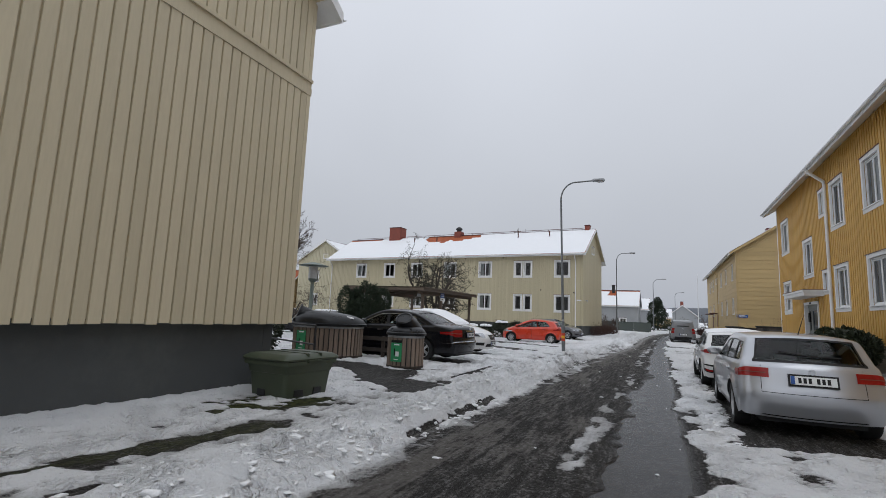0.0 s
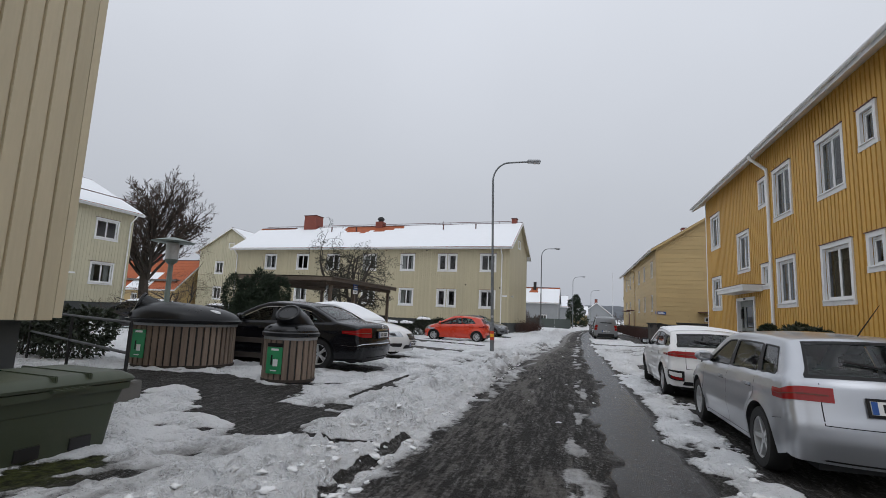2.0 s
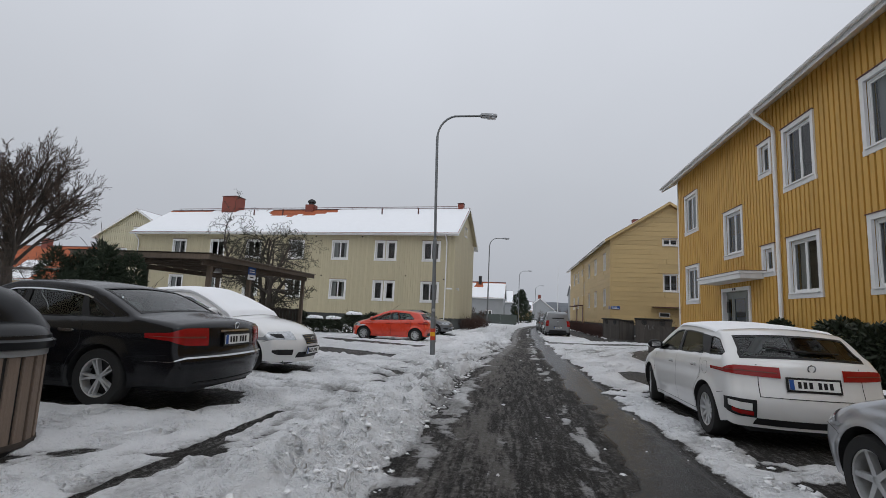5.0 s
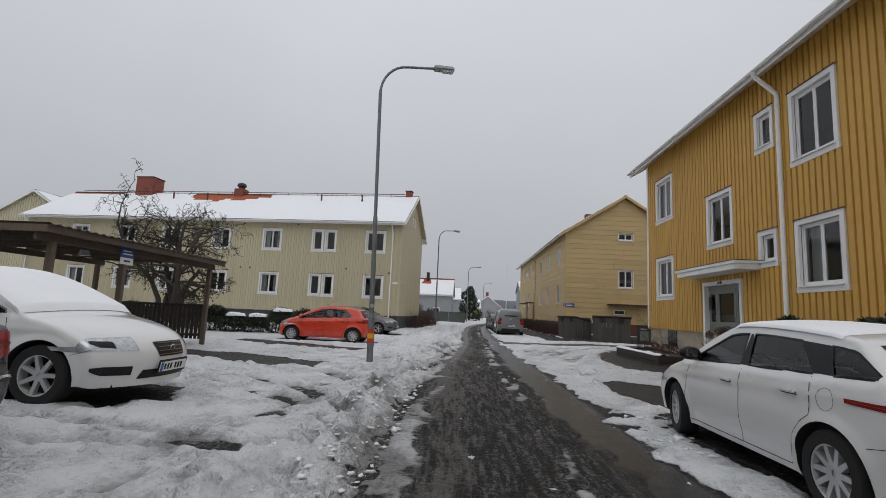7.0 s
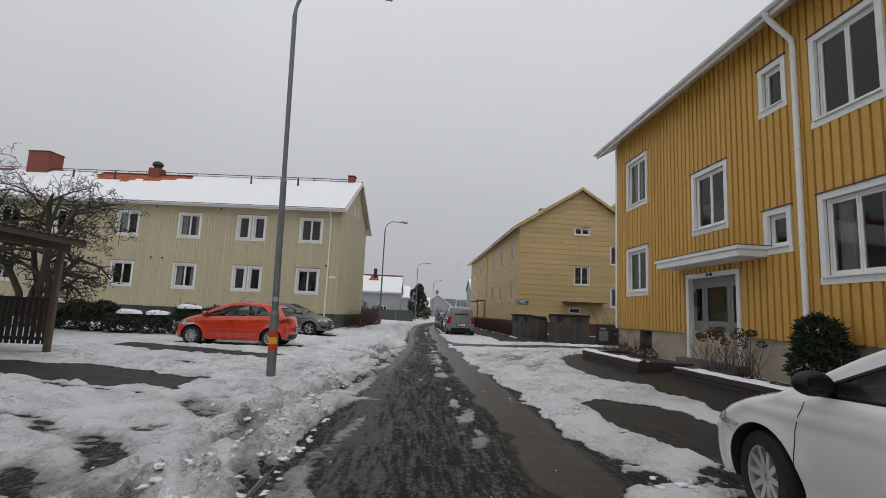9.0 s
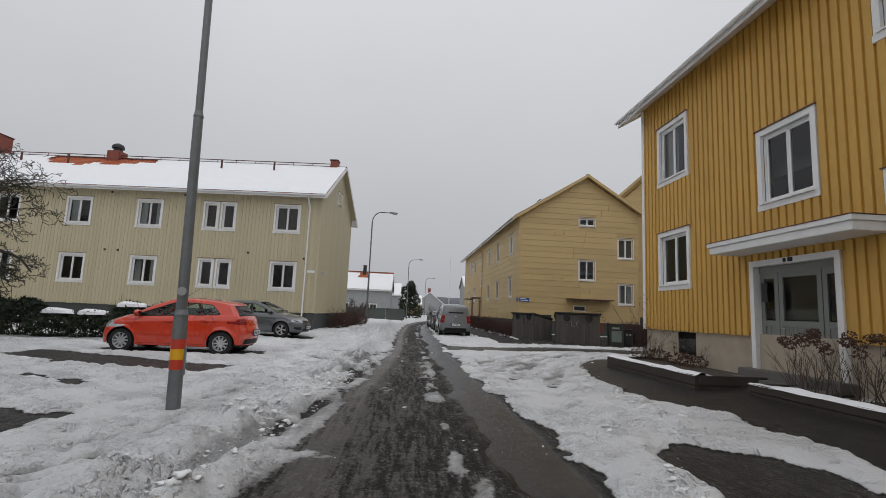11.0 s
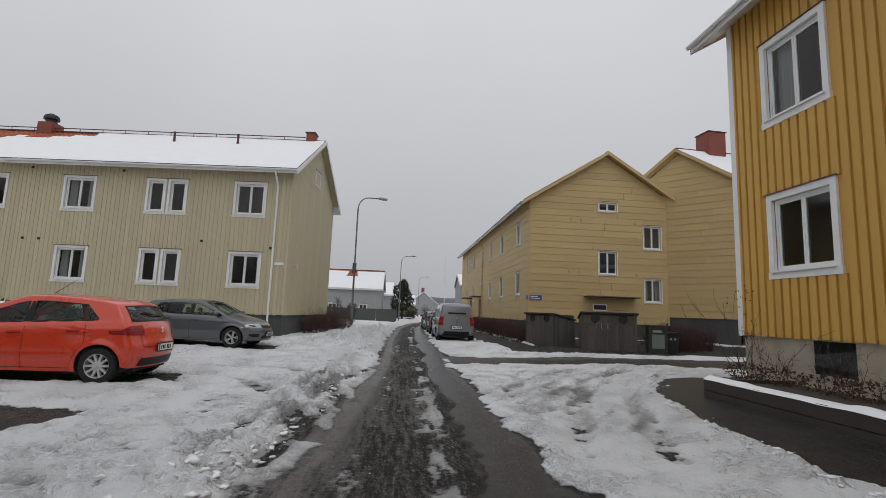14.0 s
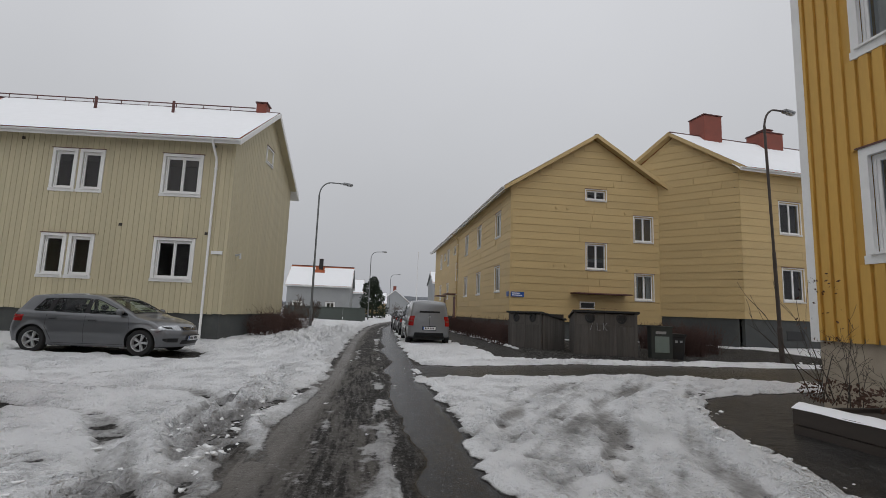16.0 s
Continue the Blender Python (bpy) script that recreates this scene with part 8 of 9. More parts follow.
def bin_shed(label, m, w, d, h):
    T = thing("bin_shed", label, "bin shed", m, "wooden bin sheds")
    bm = bmesh.new()
    box(bm, 0.04, w - 0.04, 0.06, d, -0.15, h - 0.1)
    part("carcass", bm, M["wood_dark"], T)
    for k in range(2):
        x0 = k * w / 2
        D_ = part("door", bx(x0 + 0.02, x0 + w / 2 - 0.02, 0.02, 0.055, -0.02, h - 0.14), M["wood_grey"], T)
        n = 9
        for i in range(n):
            a = x0 + 0.03 + (w / 2 - 0.06) * i / n
            part("plank", bx(a + 0.003, a + (w / 2 - 0.06) / n - 0.003, 0.0, 0.02, 0.0, h * 0.66), M["wood_grey"], D_)
        part("upper_panel", bx(x0 + 0.05, x0 + w / 2 - 0.05, 0.005, 0.02, h * 0.68, h - 0.16), M["wood_grey"], D_)
        bm = bmesh.new()
        lathe(bm, [(0.17, 0), (0.18, 0.03), (0.12, 0.04), (0.11, 0.005), (0.001, 0.005)], 24, cap=False)
        bmesh.ops.transform(bm, matrix=Matrix.Translation((x0 + w / 4, 0.006, h * 0.83)) @ Matrix.Rotation(radians(90), 4, 'X'), verts=bm.verts)
        part("throw_in_ring", bm, M["black"], D_, smooth=True)
    for x0 in (0.0, w - 0.08, w / 2 - 0.03):
        part("jamb", bx(x0, x0 + (0.08 if x0 != w / 2 - 0.03 else 0.06), -0.015, 0.03, -0.1, h - 0.1), M["wood_grey"], T)
    n = 9
    for sx in (0, 1):
        for i in range(n):
            y = 0.06 + (d - 0.06) * i / n
            part("side_plank", bx(-0.02 if sx == 0 else w - 0.04, 0.04 if sx == 0 else w + 0.02, y + 0.003, y + (d - 0.06) / n - 0.003, -0.1, h - 0.12 - 0.22 * (i + 0.5) / n), M["wood_grey"], T)
    bm = bmesh.new()
    vs = [bm.verts.new((x, y, z)) for x in (-0.07, w + 0.07) for y, z in ((-0.08, h - 0.09), (d + 0.05, h - 0.33), (-0.08, h - 0.02), (d + 0.05, h - 0.26))]
    for q in ((0, 1, 5, 4), (2, 6, 7, 3), (0, 4, 6, 2), (1, 3, 7, 5), (0, 2, 3, 1), (4, 5, 7, 6)):
        bm.faces.new([vs[i] for i in q])
    part("shed_roof", bm, M["black"], T)
    return T


bin_shed("grey wooden bin shed with two round openings", pose(4.72, 44.4, -0.12, 0, 0, -66.4), 1.9, 1.2, 1.56)
sh2 = bin_shed("grey wooden bin shed with scrawled marks on its doors", pose(6.32, 41.6, -0.12, 0, 0, -16), 2.15, 1.25, 1.66)
for p, q in (((0.55, 0.95), (0.62, 1.2)), ((0.78, 1.2), (0.78, 0.95)), ((0.78, 0.95), (0.92, 0.95)), ((1.0, 0.95), (1.0, 1.2)), ((1.0, 1.07), (1.12, 1.2)), ((1.0, 1.07), (1.13, 0.93))):
    part("scrawl_stroke", tb([(p[0], -0.018, p[1]), (q[0], -0.018, q[1])], 0.008, 5), M["steel"], sh2)
cb = thing("utility_cabinet", "dark grey-green utility cabinet with pale poster", "cabinet", pose(8.75, 40.75, -0.15, 0, 0, -12))
M["cab_green"] = mat("dark_green_enamel", (0.030, 0.036, 0.033), 0.6, var=0.25, scale=5, dirt=(0.06, 0.06, 0.055), dirt_amt=0.4)
part("cabinet_body", bx(0, 0.72, 0, 0.4, 0, 1.15, bevel=0.012), M["cab_green"], cb)
part("cabinet_top", bx(-0.03, 0.75, -0.03, 0.43, 1.15, 1.2, bevel=0.01), M["cab_green"], cb)
part("poster", bx(0.12, 0.6, -0.012, -0.002, 0.3, 0.85), M["lamp_green"], cb)
part("poster_bar", bx(0.15, 0.5, -0.012, -0.003, 0.93, 1.02), M["steel"], cb)
wbn = thing("wheeled_bin", "small dark green wheeled bin beside the cabinet", "wheeled bin", pose(9.75, 40.9, -0.12, 0, 0, -12))
bm = bmesh.new()
loft_box(bm, [(0.20, 0.24, 0.02), (0.25, 0.29, 0.8), (0.27, 0.31, 0.82), (0.27, 0.31, 0.86)])
part("tub", bm, M["black"], wbn, smooth=True)
part("lid", bx(-0.28, 0.28, -0.32, 0.30, 0.86, 0.92, bevel=0.02), M["black"], wbn)
for x in (-0.08, 0.08):
    part("tag", bx(x - 0.04, x + 0.04, -0.30, -0.285, 0.62, 0.70), M["steel"], wbn)
for x in (-0.2, 0.2):
    part("wheel", tb([(x - 0.03, 0.26, 0.09), (x + 0.03, 0.26, 0.09)], 0.09, 14), M["tyre"], wbn)

# kerb stones along the lot
kb = tagged(part("kerb", bx(-2.86, -2.75, -4.0, 0.4, -0.2, 0.03), M["concrete"], None, "grey kerb stones along the road edge", False, "kerb", "structure"), "", "", "", "structure")
for i in range(20):
    y = 0.4 + i * 1.0
    z = float(road_z(y + 0.5))
    part("kerb_stone", bx(-2.87, -2.75 + random.uniform(-0.008, 0.008), y + 0.006, y + 0.994, z - 0.15, z + 0.015 + random.uniform(-0.006, 0.006), bevel=0.012), M["concrete"], kb)

# garden wall, gate posts at the far bend
gw = thing("garden_wall", "dull green-grey garden wall at the bend", "wall", None)
M["wall_green"] = mat("grey_green_render", (0.085, 0.10, 0.092), 0.85, var=0.15, scale=0.8, fine=20, bump=0.2)
for x0, x1 in ((-9.5, -6.4), (-6.4, -3.6), (-3.6, -1.3)):
    part("wall_panel", bx(x0 + 0.02, x1 - 0.02, 76.0, 76.2, -0.3, 1.35), M["wall_green"], gw)
    part("coping", bx(x0, x1, 75.95, 76.25, 1.35, 1.42), M["wall_green"], gw)

# ---- trees, shrubs and hedges ----


def limbs(seed, start, direction, length, radius, levels, spread, up, kids, shrink, wig=0.18, thin=0.004, seglen=5, twist=None):
    """Grows limbs; returns (thick, thin) lists of (points, radii)."""
    rnd = random.Random(seed)
    thick, fine_ = [], []

    def grow(p, d, ln, r, lev):
        pts, rad = [p.copy()], [r]
        n = seglen if lev < 3 else 3
        for i in range(n):
            d = (d + Vector((rnd.gauss(0, wig), rnd.gauss(0, wig), rnd.gauss(0, wig) + up * (0.5 if lev else 0.1)))).normalized()
            p = p + d * (ln / n)
            pts.append(p.copy())
            rad.append(max(thin, r * (1 - 0.62 * (i + 1) / n)))
        (thick if lev < 2 else fine_).append((pts, rad))
        if lev >= levels:
            return
        k = kids[min(lev, len(kids) - 1)]
        for j in range(k):
            t = 0.35 + 0.65 * (j + rnd.random() * 0.8) / k
            f = min(n - 1e-3, t * n)
            i = int(f)
            q = pts[i].lerp(pts[i + 1], f - i)
            dd = (pts[i + 1] - pts[i]).normalized()
            side = dd.orthogonal().normalized()
            side.rotate(Matrix.Rotation(rnd.uniform(0, 2 * math.pi), 3, dd))
            nd_ = (dd * (1 - spread) + side * spread * rnd.uniform(0.7, 1.3) + Vector((0, 0, up * 0.6))).normalized()
            rr = max(thin, rad[i] * rnd.uniform(0.45, 0.65))
            grow(q, nd_, ln * shrink * rnd.uniform(0.7, 1.2), rr, lev + 1)

    grow(Vector(start), Vector(direction).normalized(), length, radius, 0)
    return thick, fine_


def fast_tubes(name, runs, sides, material, parent, label=""):
    """Joins many tubes into one mesh."""
    vs, fs = [], []
    ring = [(math.cos(2 * math.pi * k / sides), math.sin(2 * math.pi * k / sides)) for k in range(sides)]
    for pts, rad in runs:
        base = len(vs)
        for i, p in enumerate(pts):
            d = (pts[min(i + 1, len(pts) - 1)] - pts[max(i - 1, 0)]).normalized()
            a = d.orthogonal().normalized()
            if i:
                a = (prev - d * prev.dot(d)).normalized()
            prev = a
            b = d.cross(a)
            vs.extend(tuple(p + (a * c + b * s) * rad[i]) for c, s in ring)
        for i in range(len(pts) - 1):
            for k in range(sides):
                o, o2 = base + i * sides, base + (i + 1) * sides
                fs.append((o + k, o + (k + 1) % sides, o2 + (k + 1) % sides, o2 + k))
    me_ = bpy.data.meshes.new(name)
    me_.from_pydata(vs, [], fs)
    me_.materials.append(material)
    me_.shade_smooth()
    ob = new(name, me_)
    ob.parent = parent
    return tagged(ob, label)


def tree(name, label, m, stems, bark, twig):
    T = thing(name, label, "tree", m)
    tk, fn_ = [], []
    for s in stems:
        a, b = limbs(**s)
        tk += a
        fn_ += b
    fast_tubes("trunk", tk, 7, bark, T)
    fast_tubes("crown", fn_, 3, twig, T, "bare twigs")
    return T


# the tall pollarded lime
stems = [dict(seed=5, start=(0, 0, -0.2), direction=(0.02, 0, 1), length=6.4, radius=0.50, levels=0, spread=0.3, up=0.2, kids=(0,), shrink=0.6, wig=0.03)]
rnd = random.Random(9)
for i in range(26):
    a = 2.4 * i + rnd.uniform(-0.2, 0.2)
    o = 0.15 + 1.0 * (i / 25)
    stems.append(dict(seed=20 + i, start=(0.15 * math.cos(a), 0.15 * math.sin(a), rnd.uniform(2.8, 6.6)), direction=(math.cos(a) * o, math.sin(a) * o, 1.0), length=rnd.uniform(5.2, 6.4) - 1.2 * o, radius=rnd.uniform(0.08, 0.13),
                      levels=3, spread=0.46, up=0.10, kids=(13, 8, 5), shrink=0.36, wig=0.09, thin=0.012))
tree("lime_tree", "tall bare pollarded tree with dense upright twigs", pose(-35.3, 35.5, 0), stems, M["bark"], M["twig"])
# the small spreading tree behind the bins
stems = [dict(seed=70 + i, start=(0, 0, -0.1 + 0.9 * (i > 0)), direction=(0.9 * math.cos(i * 1.3), 0.9 * math.sin(i * 1.3), 0.9 if i else 3), length=3.0 if i else 2.2, radius=0.065 if i else 0.10,
              levels=4, spread=0.6, up=0.03, kids=(5, 4, 4, 3), shrink=0.54, wig=0.2, thin=0.005) for i in range(6)]
tree("small_tree", "small bare tree with spreading crooked branches", pose(-16.3, 19.0, gz(-16, 19)) @ Matrix.Diagonal((0.8, 0.8, 0.62, 1)), stems, M["bark"], M["twig"])
# the old apple tree behind the carport
stems = [dict(seed=100 + i, start=(0.2 * math.cos(i * 1.25), 0.2 * math.sin(i * 1.25), 0.6 if i else -0.2), direction=(0.75 * math.cos(i * 1.25 + 0.4), 0.75 * math.sin(i * 1.25 + 0.4), 1.9 if i else 3), length=4.7 if i else 3.4,
              radius=0.125 if i else 0.20, levels=4, spread=0.68, up=-0.05, kids=(9, 6, 4, 3), shrink=0.43, wig=0.24, thin=0.009) for i in range(6)]
tree("apple_tree", "old gnarled bare apple tree with mossy branches", pose(-15.2, 32.3, gz(-15, 32)), stems, M["bark"], M["lichen"])
stems = [dict(seed=160 + i, start=(0, 0, 0), direction=(0.3 * math.cos(i * 1.6), 0.3 * math.sin(i * 1.6), 1), length=9.0, radius=0.2, levels=3, spread=0.45, up=0.15, kids=(10, 6, 4), shrink=0.4, wig=0.1, thin=0.02) for i in range(5)]
tree("garden_tree", "bare tree whose top shows above the cream roof", pose(-17.5, 61.0, 0), stems, M["bark"], M["twig"])
for i, (x, y, h) in enumerate(((-7.8, 66.0, 3.0), (-6.0, 68.0, 2.6), (9.0, 118.0, 5.0), (-1.5, 128.0, 4.0), (5.0, 133.0, 3.5))):
    stems = [dict(seed=200 + 10 * i + k, start=(0.1 * k, 0, -0.1), direction=(0.6 * math.cos(k * 1.6), 0.6 * math.sin(k * 1.6), 1), length=h * 0.6, radius=0.05, levels=3, spread=0.5, up=0.05, kids=(7, 5, 3), shrink=0.5, wig=0.15, thin=0.012) for k in range(4)]
    tree("garden_shrub_tree", "bare bushy garden tree near the bend", pose(x, y, -0.1), stems, M["twig"], M["twig"])


def leaf_cloud(name, blobs, count, size, material, parent, seed, droop=0.2, long=1.8, label=""):
    """Many small leaves over rounded masses; blobs are (x, y, z, rx, ry, rz)."""
    rnd = random.Random(seed)
    vs, fs = [], []
    per = count // len(blobs)
    for bx_, by_, bz_, rx, ry, rz in blobs:
        for _ in range(per):
            u = Vector((rnd.gauss(0, 1), rnd.gauss(0, 1), rnd.gauss(0, 1))).normalized()
            k = rnd.uniform(0.55, 1.0) ** 0.5 * (1 + 0.16 * noise.noise(u * 2.3 + Vector((bx_, by_, 0))))
            p = Vector((bx_ + u.x * rx * k, by_ + u.y * ry * k, max(0.02, bz_ + u.z * rz * k)))
            d = (u + Vector((rnd.gauss(0, 0.6), rnd.gauss(0, 0.6), rnd.gauss(0, 0.6) - droop))).normalized()
            s = d.orthogonal().normalized()
            s.rotate(Matrix.Rotation(rnd.uniform(0, 6.3), 3, d))
            l_, w_ = size * long * rnd.uniform(0.6, 1.2), size * rnd.uniform(0.6, 1.1)
            n = d.cross(s)
            b = len(vs)
            vs += [tuple(p), tuple(p + d * l_ * 0.5 + s * w_ * 0.5 + n * w_ * 0.12), tuple(p + d * l_), tuple(p + d * l_ * 0.5 - s * w_ * 0.5 + n * w_ * 0.12)]
            fs.append((b, b + 1, b + 2, b + 3))
    me_ = bpy.data.meshes.new(name)
    me_.from_pydata(vs, [], fs)
    me_.materials.append(material)
    ob = new(name, me_)
    ob.parent = parent
    return tagged(ob, label)


def stems_in(T, seed, n, rx, ry, h, r, material, kids=(3,), levels=1, spread=0.4):
    rnd = random.Random(seed)
    runs = []
    for i in range(n):
        a, b = limbs(seed * 31 + i, (rnd.uniform(-rx, rx), rnd.uniform(-ry, ry), -0.05), (rnd.gauss(0, 0.22), rnd.gauss(0, 0.22), 1), h * rnd.uniform(0.6, 1.1), r, levels, spread, 0.08, kids, 0.5, 0.12, r * 0.35)
        runs += a + b
    tagged(fast_tubes("branchwork", runs, 4, material, T), "", "", "", "stuff")


def bush(label, x, y, blobs, count, size, material, seed, z=None, long=1.8, stems=10, h=0.8, name="bush"):
    T = thing(name, label, "bush", pose(x, y, gz(x, y) if z is None else z))
    stems_in(T, seed, stems, blobs[0][3] * 0.5, blobs[0][4] * 0.5, h, 0.014, M["bark"])
    leaf_cloud("foliage", blobs, count, size, material, T, seed, long=long)
    return T


bush("dark spiky evergreen yew bush beside the carport", -12.1, 18.6, [(0, 0, 0.9, 1.0, 1.0, 0.95)] + [(0.95 * math.cos(k * 2.4) * (0.35 + 0.055 * k), 0.9 * math.sin(k * 2.4) * (0.35 + 0.055 * k), 1.45 + 0.5 * math.sin(k * 1.7) - 0.02 * k, 0.30, 0.30, 0.75 + 0.15 * math.sin(k * 3.1)) for k in range(13)], 26000, 0.034, M["needle"], 301, long=5.0, h=2.2)
for i, (x, y, w) in enumerate(((-10.9, 10.9, 0.8), (-12.3, 11.1, 0.9), (-13.9, 11.4, 0.9), (-15.4, 11.7, 0.9))):
    bush("dark glossy evergreen bush in the snow by the railing", x, y, [(0, 0, 0.5, w, 0.6, 0.55), (0.3, 0.1, 0.7, 0.5, 0.45, 0.4), (-0.4, 0, 0.7, 0.45, 0.45, 0.35)], 2600, 0.07, M["leaf"], 310 + i, long=1.7)
# hedge before the cream house, with lumps of snow on it
for i in range(9):
    x = -19.0 + i * 1.15
    y = 35.3 - 0.09 * i + 0.2 * math.sin(i)
    h = 1.15 if i not in (5, 6) else 0.85
    bush("dark evergreen hedge bush before the cream house", x, y, [(0, 0, h * 0.5, 0.72, 0.6, h * 0.5), (0.2, 0, h * 0.75, 0.5, 0.5, h * 0.35)], 2300, 0.065, M["leaf"], 330 + i, long=2.2, h=h, name="hedge_bush")
    if i in (1, 2, 5, 6, 7):
        S = thing("snow_lump", "lump of snow on a hedge bush", "snow", pose(x + 0.2, y - 0.1, gz(x, y) + h * 1.02))
        bm = bmesh.new()
        lathe(bm, [(0.42, -0.05), (0.38, 0.06), (0.22, 0.12), (0.05, 0.14)], 12, 1.2, 0.8)
        for v in bm.verts:
            v.co += Vector((0.08 * noise.noise(v.co * 4 + Vector((i, 0, 0))), 0.08 * noise.noise(v.co * 4 + Vector((0, i, 3))), 0.04 * noise.noise(v.co * 5)))
        part("snow", bm, M["snow"], S, smooth=True)
# evergreens before the ochre house
bush("dark round evergreen shrub in the planter", 5.55, 22.2, [(0, 0, 0.5, 0.42, 0.55, 0.5), (0, 0.05, 0.95, 0.3, 0.4, 0.4)], 4200, 0.05, M["needle"], 401, z=0.15, long=2.6)
bush("broad dark rhododendron bush by the ochre wall", 5.35, 18.9, [(0, 0, 0.7, 0.55, 1.1, 0.6), (0, 0.5, 0.95, 0.42, 0.7, 0.42), (0, -0.7, 0.8, 0.42, 0.6, 0.45)], 5200, 0.085, M["leaf"], 402, z=0.12)
hy = thing("hydrangea", "dry brown hydrangea shrub with old flower heads", "bush", pose(5.52, 24.6, 0.18))
stems_in(hy, 77, 60, 0.25, 0.85, 0.85, 0.007, M["twig"], kids=(2,), levels=1, spread=0.25)
rnd = random.Random(3)
for i in range(22):
    leaf_cloud("flower_head", [(rnd.uniform(-0.3, 0.25), rnd.uniform(-0.9, 0.9), rnd.uniform(0.68, 1.0), 0.09, 0.09, 0.06)], 90, 0.035, M["dryflower"], hy, 500 + i, long=1.1)
for i, (y, h) in enumerate(((31.2, 1.0), (30.3, 0.6), (29.3, 0.8), (28.7, 0.5))):
    T = thing("bare_shrub", "bare twiggy shrub in the snowy planter", "bush", pose(5.6, y, 0.2))
    stems_in(T, 90 + i, 9 if i < 2 else 7, 0.25, 0.4, h, 0.006, M["bark"] if i != 2 else M["twig"], kids=(3, 2), levels=2, spread=0.5)
    leaf_cloud("dry_leaves", [(0, 0, 0.12, 0.3, 0.45, 0.15)], 260, 0.04, M["dryflower"], T, 600 + i)
T = thing("tall_shrub", "tall bare canes with dry seed heads at the corner", "bush", pose(5.75, 31.5, 0.2))
stems_in(T, 97, 5, 0.1, 0.2, 1.7, 0.008, M["bark"], kids=(2,), levels=1, spread=0.2)
leaf_cloud("seed_heads", [(0.05, 0, 1.3, 0.3, 0.3, 0.6)], 50, 0.035, M["dryflower"], T, 640)
# reddish clipped hedge along the pale yellow house and by the sheds
for i in range(12):
    y = 46.3 + i * 2.6
    T = thing("bare_hedge", "reddish brown bare clipped hedge along the wall", "hedge", pose(4.95, y, -0.02), "bare hedge")
    stems_in(T, 700 + i, 230, 0.45, 1.35, 0.85, 0.010, M["hedge"], kids=(4,), levels=1, spread=0.4)
for i, (x, y) in enumerate(((10.7, 42.1), (11.9, 43.0), (11.3, 44.2))):
    T = thing("bare_hedge", "reddish brown bare hedge before the side house", "hedge", pose(x, y, -0.05), "bare hedge")
    stems_in(T, 730 + i, 300, 0.85, 0.6, 0.95, 0.010, M["hedge"], kids=(4,), levels=1, spread=0.4)
for i, (x, y) in enumerate(((-5.2, 46.2), (-4.7, 48.0), (-4.6, 50.2))):
    T = thing("bare_hedge", "brown bare shrub at the cream house corner", "hedge", pose(x, y, -0.05), "corner shrubs")
    stems_in(T, 740 + i, 150, 0.6, 0.8, 1.0, 0.007, M["hedge"], kids=(5,), levels=1, spread=0.5)
    leaf_cloud("dry_leaves", [(0, 0, 0.5, 0.7, 0.8, 0.5)], 500, 0.05, M["dryflower"], T, 760 + i)
# far conifer
cf = thing("conifer", "dark conifer at the bend of the street", "tree", pose(-0.5, 96.0, -0.1))
part("trunk", tb([(0, 0, 0), (0, 0, 5.6)], [0.14, 0.03], 8), M["bark"], cf)
leaf_cloud("crown", [(0.35 * math.sin(k * 2.1), 0.3 * math.cos(k * 1.7), 0.9 + 0.72 * k, 2.1 - 0.23 * k + 0.25 * math.sin(k * 2.7), 2.0 - 0.22 * k, 0.85) for k in range(7)], 6500, 0.13, M["needle"], cf, 801, long=2.5)

# ---- loose lumps of ploughed snow along the kerb and the rims ----
rnd = random.Random(44)
ico = bmesh.new()
bmesh.ops.create_icosphere(ico, subdivisions=2, radius=1.0)
iv = [v.co.copy() for v in ico.verts]
iface = [tuple(v.index for v in f.verts) for f in ico.faces]
ico.free()
vs, fs = [], []


spots = []


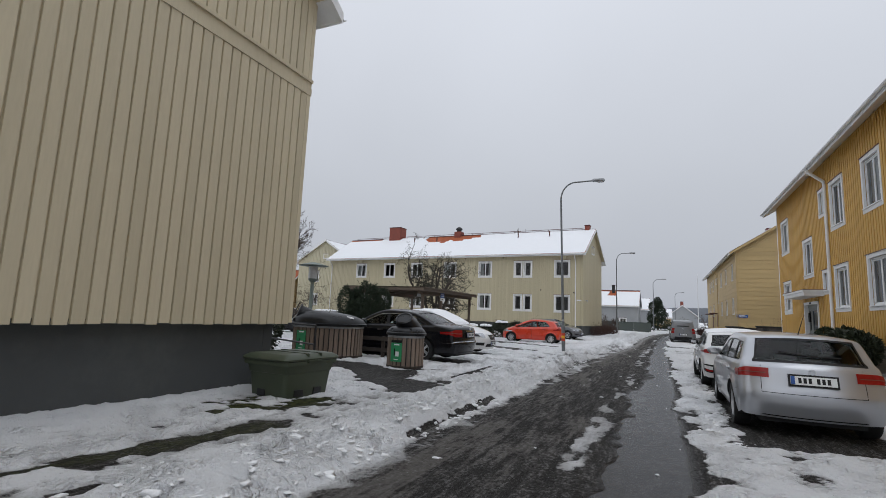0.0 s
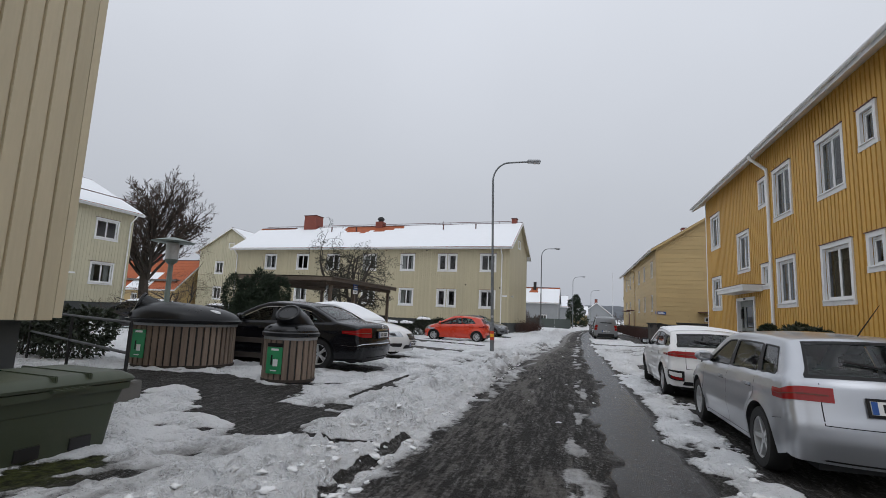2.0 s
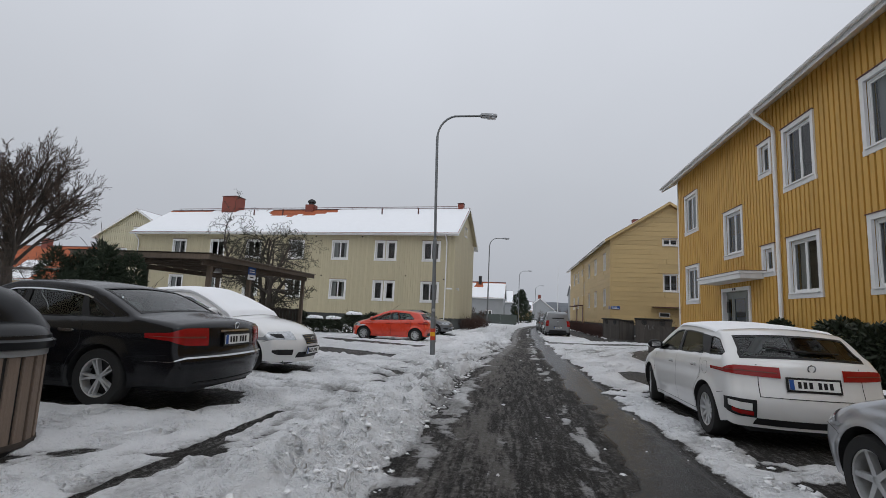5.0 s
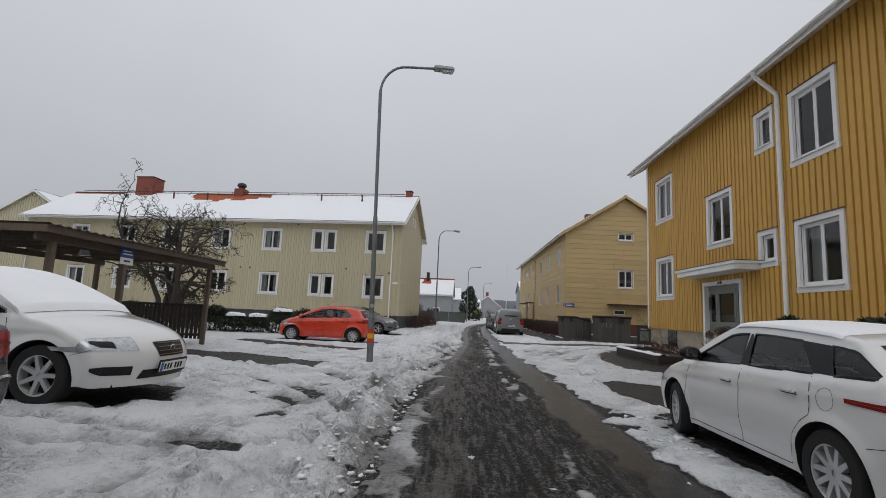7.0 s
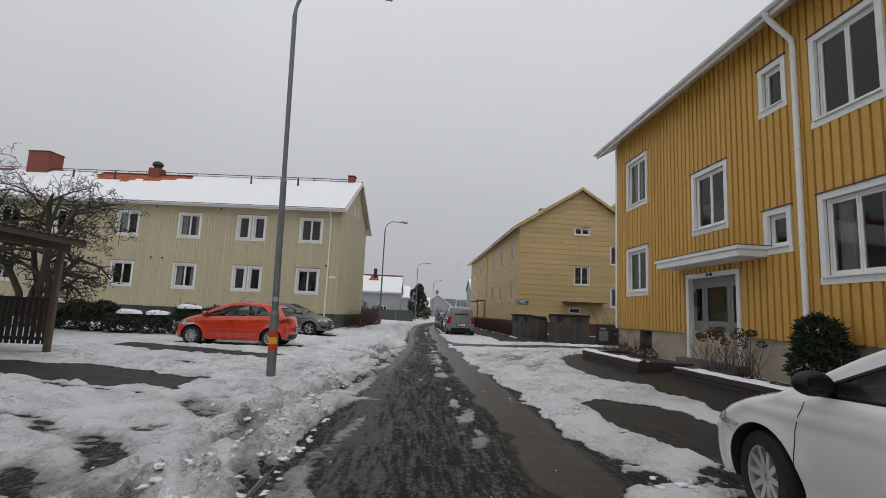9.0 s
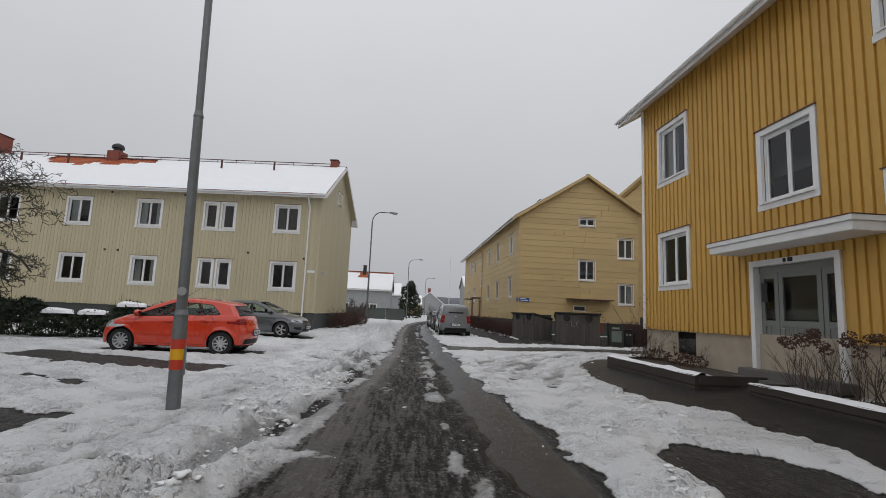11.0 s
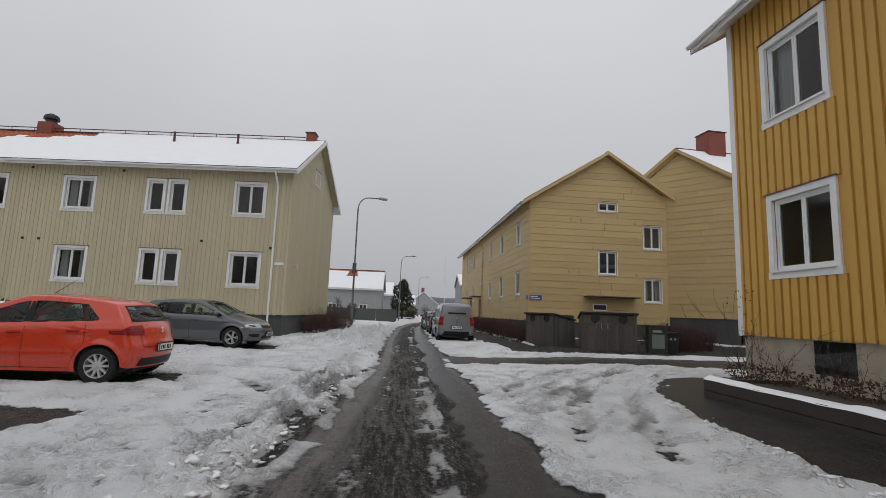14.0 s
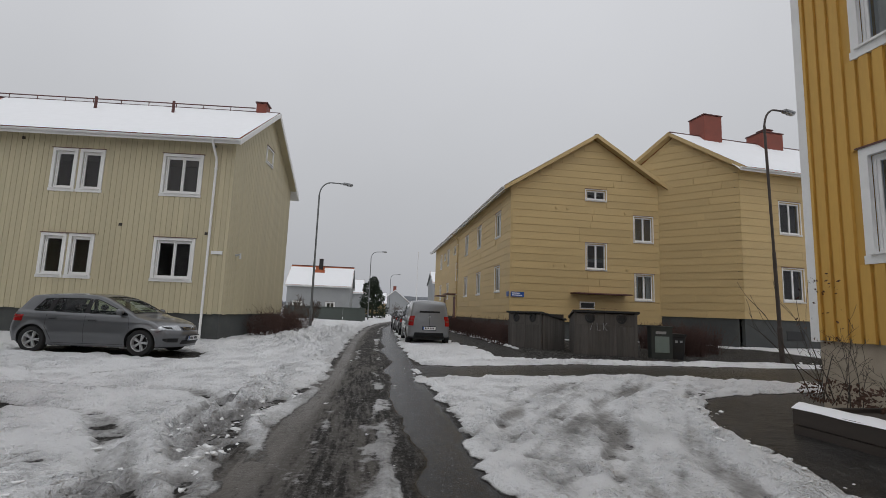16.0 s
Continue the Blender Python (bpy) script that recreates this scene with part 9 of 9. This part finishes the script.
def lump(x, y, r):
    spots.append((x, y, r))


for i in range(2400):
    y = 2.0 + 40 * rnd.random() ** 1.3
    x = float(road_left(y)) - abs(rnd.gauss(0.35, 0.4)) + 0.12
    lump(x, y, 0.006 + 0.045 * rnd.random() ** 3.0)
for i in range(60):
    y = rnd.uniform(4, 40)
    lump(rnd.uniform(-2.5, 0.5), y, 0.008 + 0.03 * rnd.random() ** 3)
for a_, b_ in (((0.75, 7), (0.8, 19)), ((0.9, 21), (1.2, 23.4)), ((1.2, 23.5), (2.5, 24)), ((2.6, 24), (3.1, 30)), ((3.1, 30), (4.5, 32.8)), ((0.9, 42), (3.0, 39.3)), ((3, 39.3), (14, 39.2))):
    n = int(22 * math.dist(a_, b_))
    for i in range(n):
        t = rnd.random()
        lump(a_[0] + (b_[0] - a_[0]) * t + rnd.gauss(0, 0.16), a_[1] + (b_[1] - a_[1]) * t + rnd.gauss(0, 0.16), 0.006 + 0.042 * rnd.random() ** 2.6)
sa_ = np.array(spots)
sX, sY = sa_[:, 0:1].copy(), sa_[:, 1:2].copy()
sz_ = (base_z(sX, sY) + np.maximum(snow_fields(sX, sY)[0], 0)).ravel()
for (x, y, r), z in zip(spots, sz_):
    base = len(vs)
    a = rnd.uniform(0, 6.3)
    ca, sa = math.cos(a), math.sin(a)
    sx, sy, sz = rnd.uniform(0.8, 1.8), rnd.uniform(0.6, 1.2), rnd.uniform(0.3, 0.6)
    for v in iv:
        k = r * (0.85 + 1.0 * noise.noise(v * 1.9 + Vector((x * 7, y * 7, 0))) + rnd.uniform(-0.06, 0.06))
        px, py = v.x * sx * k, v.y * sy * k
        vs.append((x + px * ca - py * sa, y + px * sa + py * ca, float(z) + r * 0.05 + v.z * sz * k))
    fs.extend(tuple(base + i for i in f) for f in iface)
me_ = bpy.data.meshes.new("snow_lumps")
me_.from_pydata(vs, [], fs)
me_.shade_smooth()
me_.materials.append(M["snow_old"])
tagged(new("snow_lumps", me_), "loose lumps of ploughed snow along the road edges", "snow", "", "stuff")
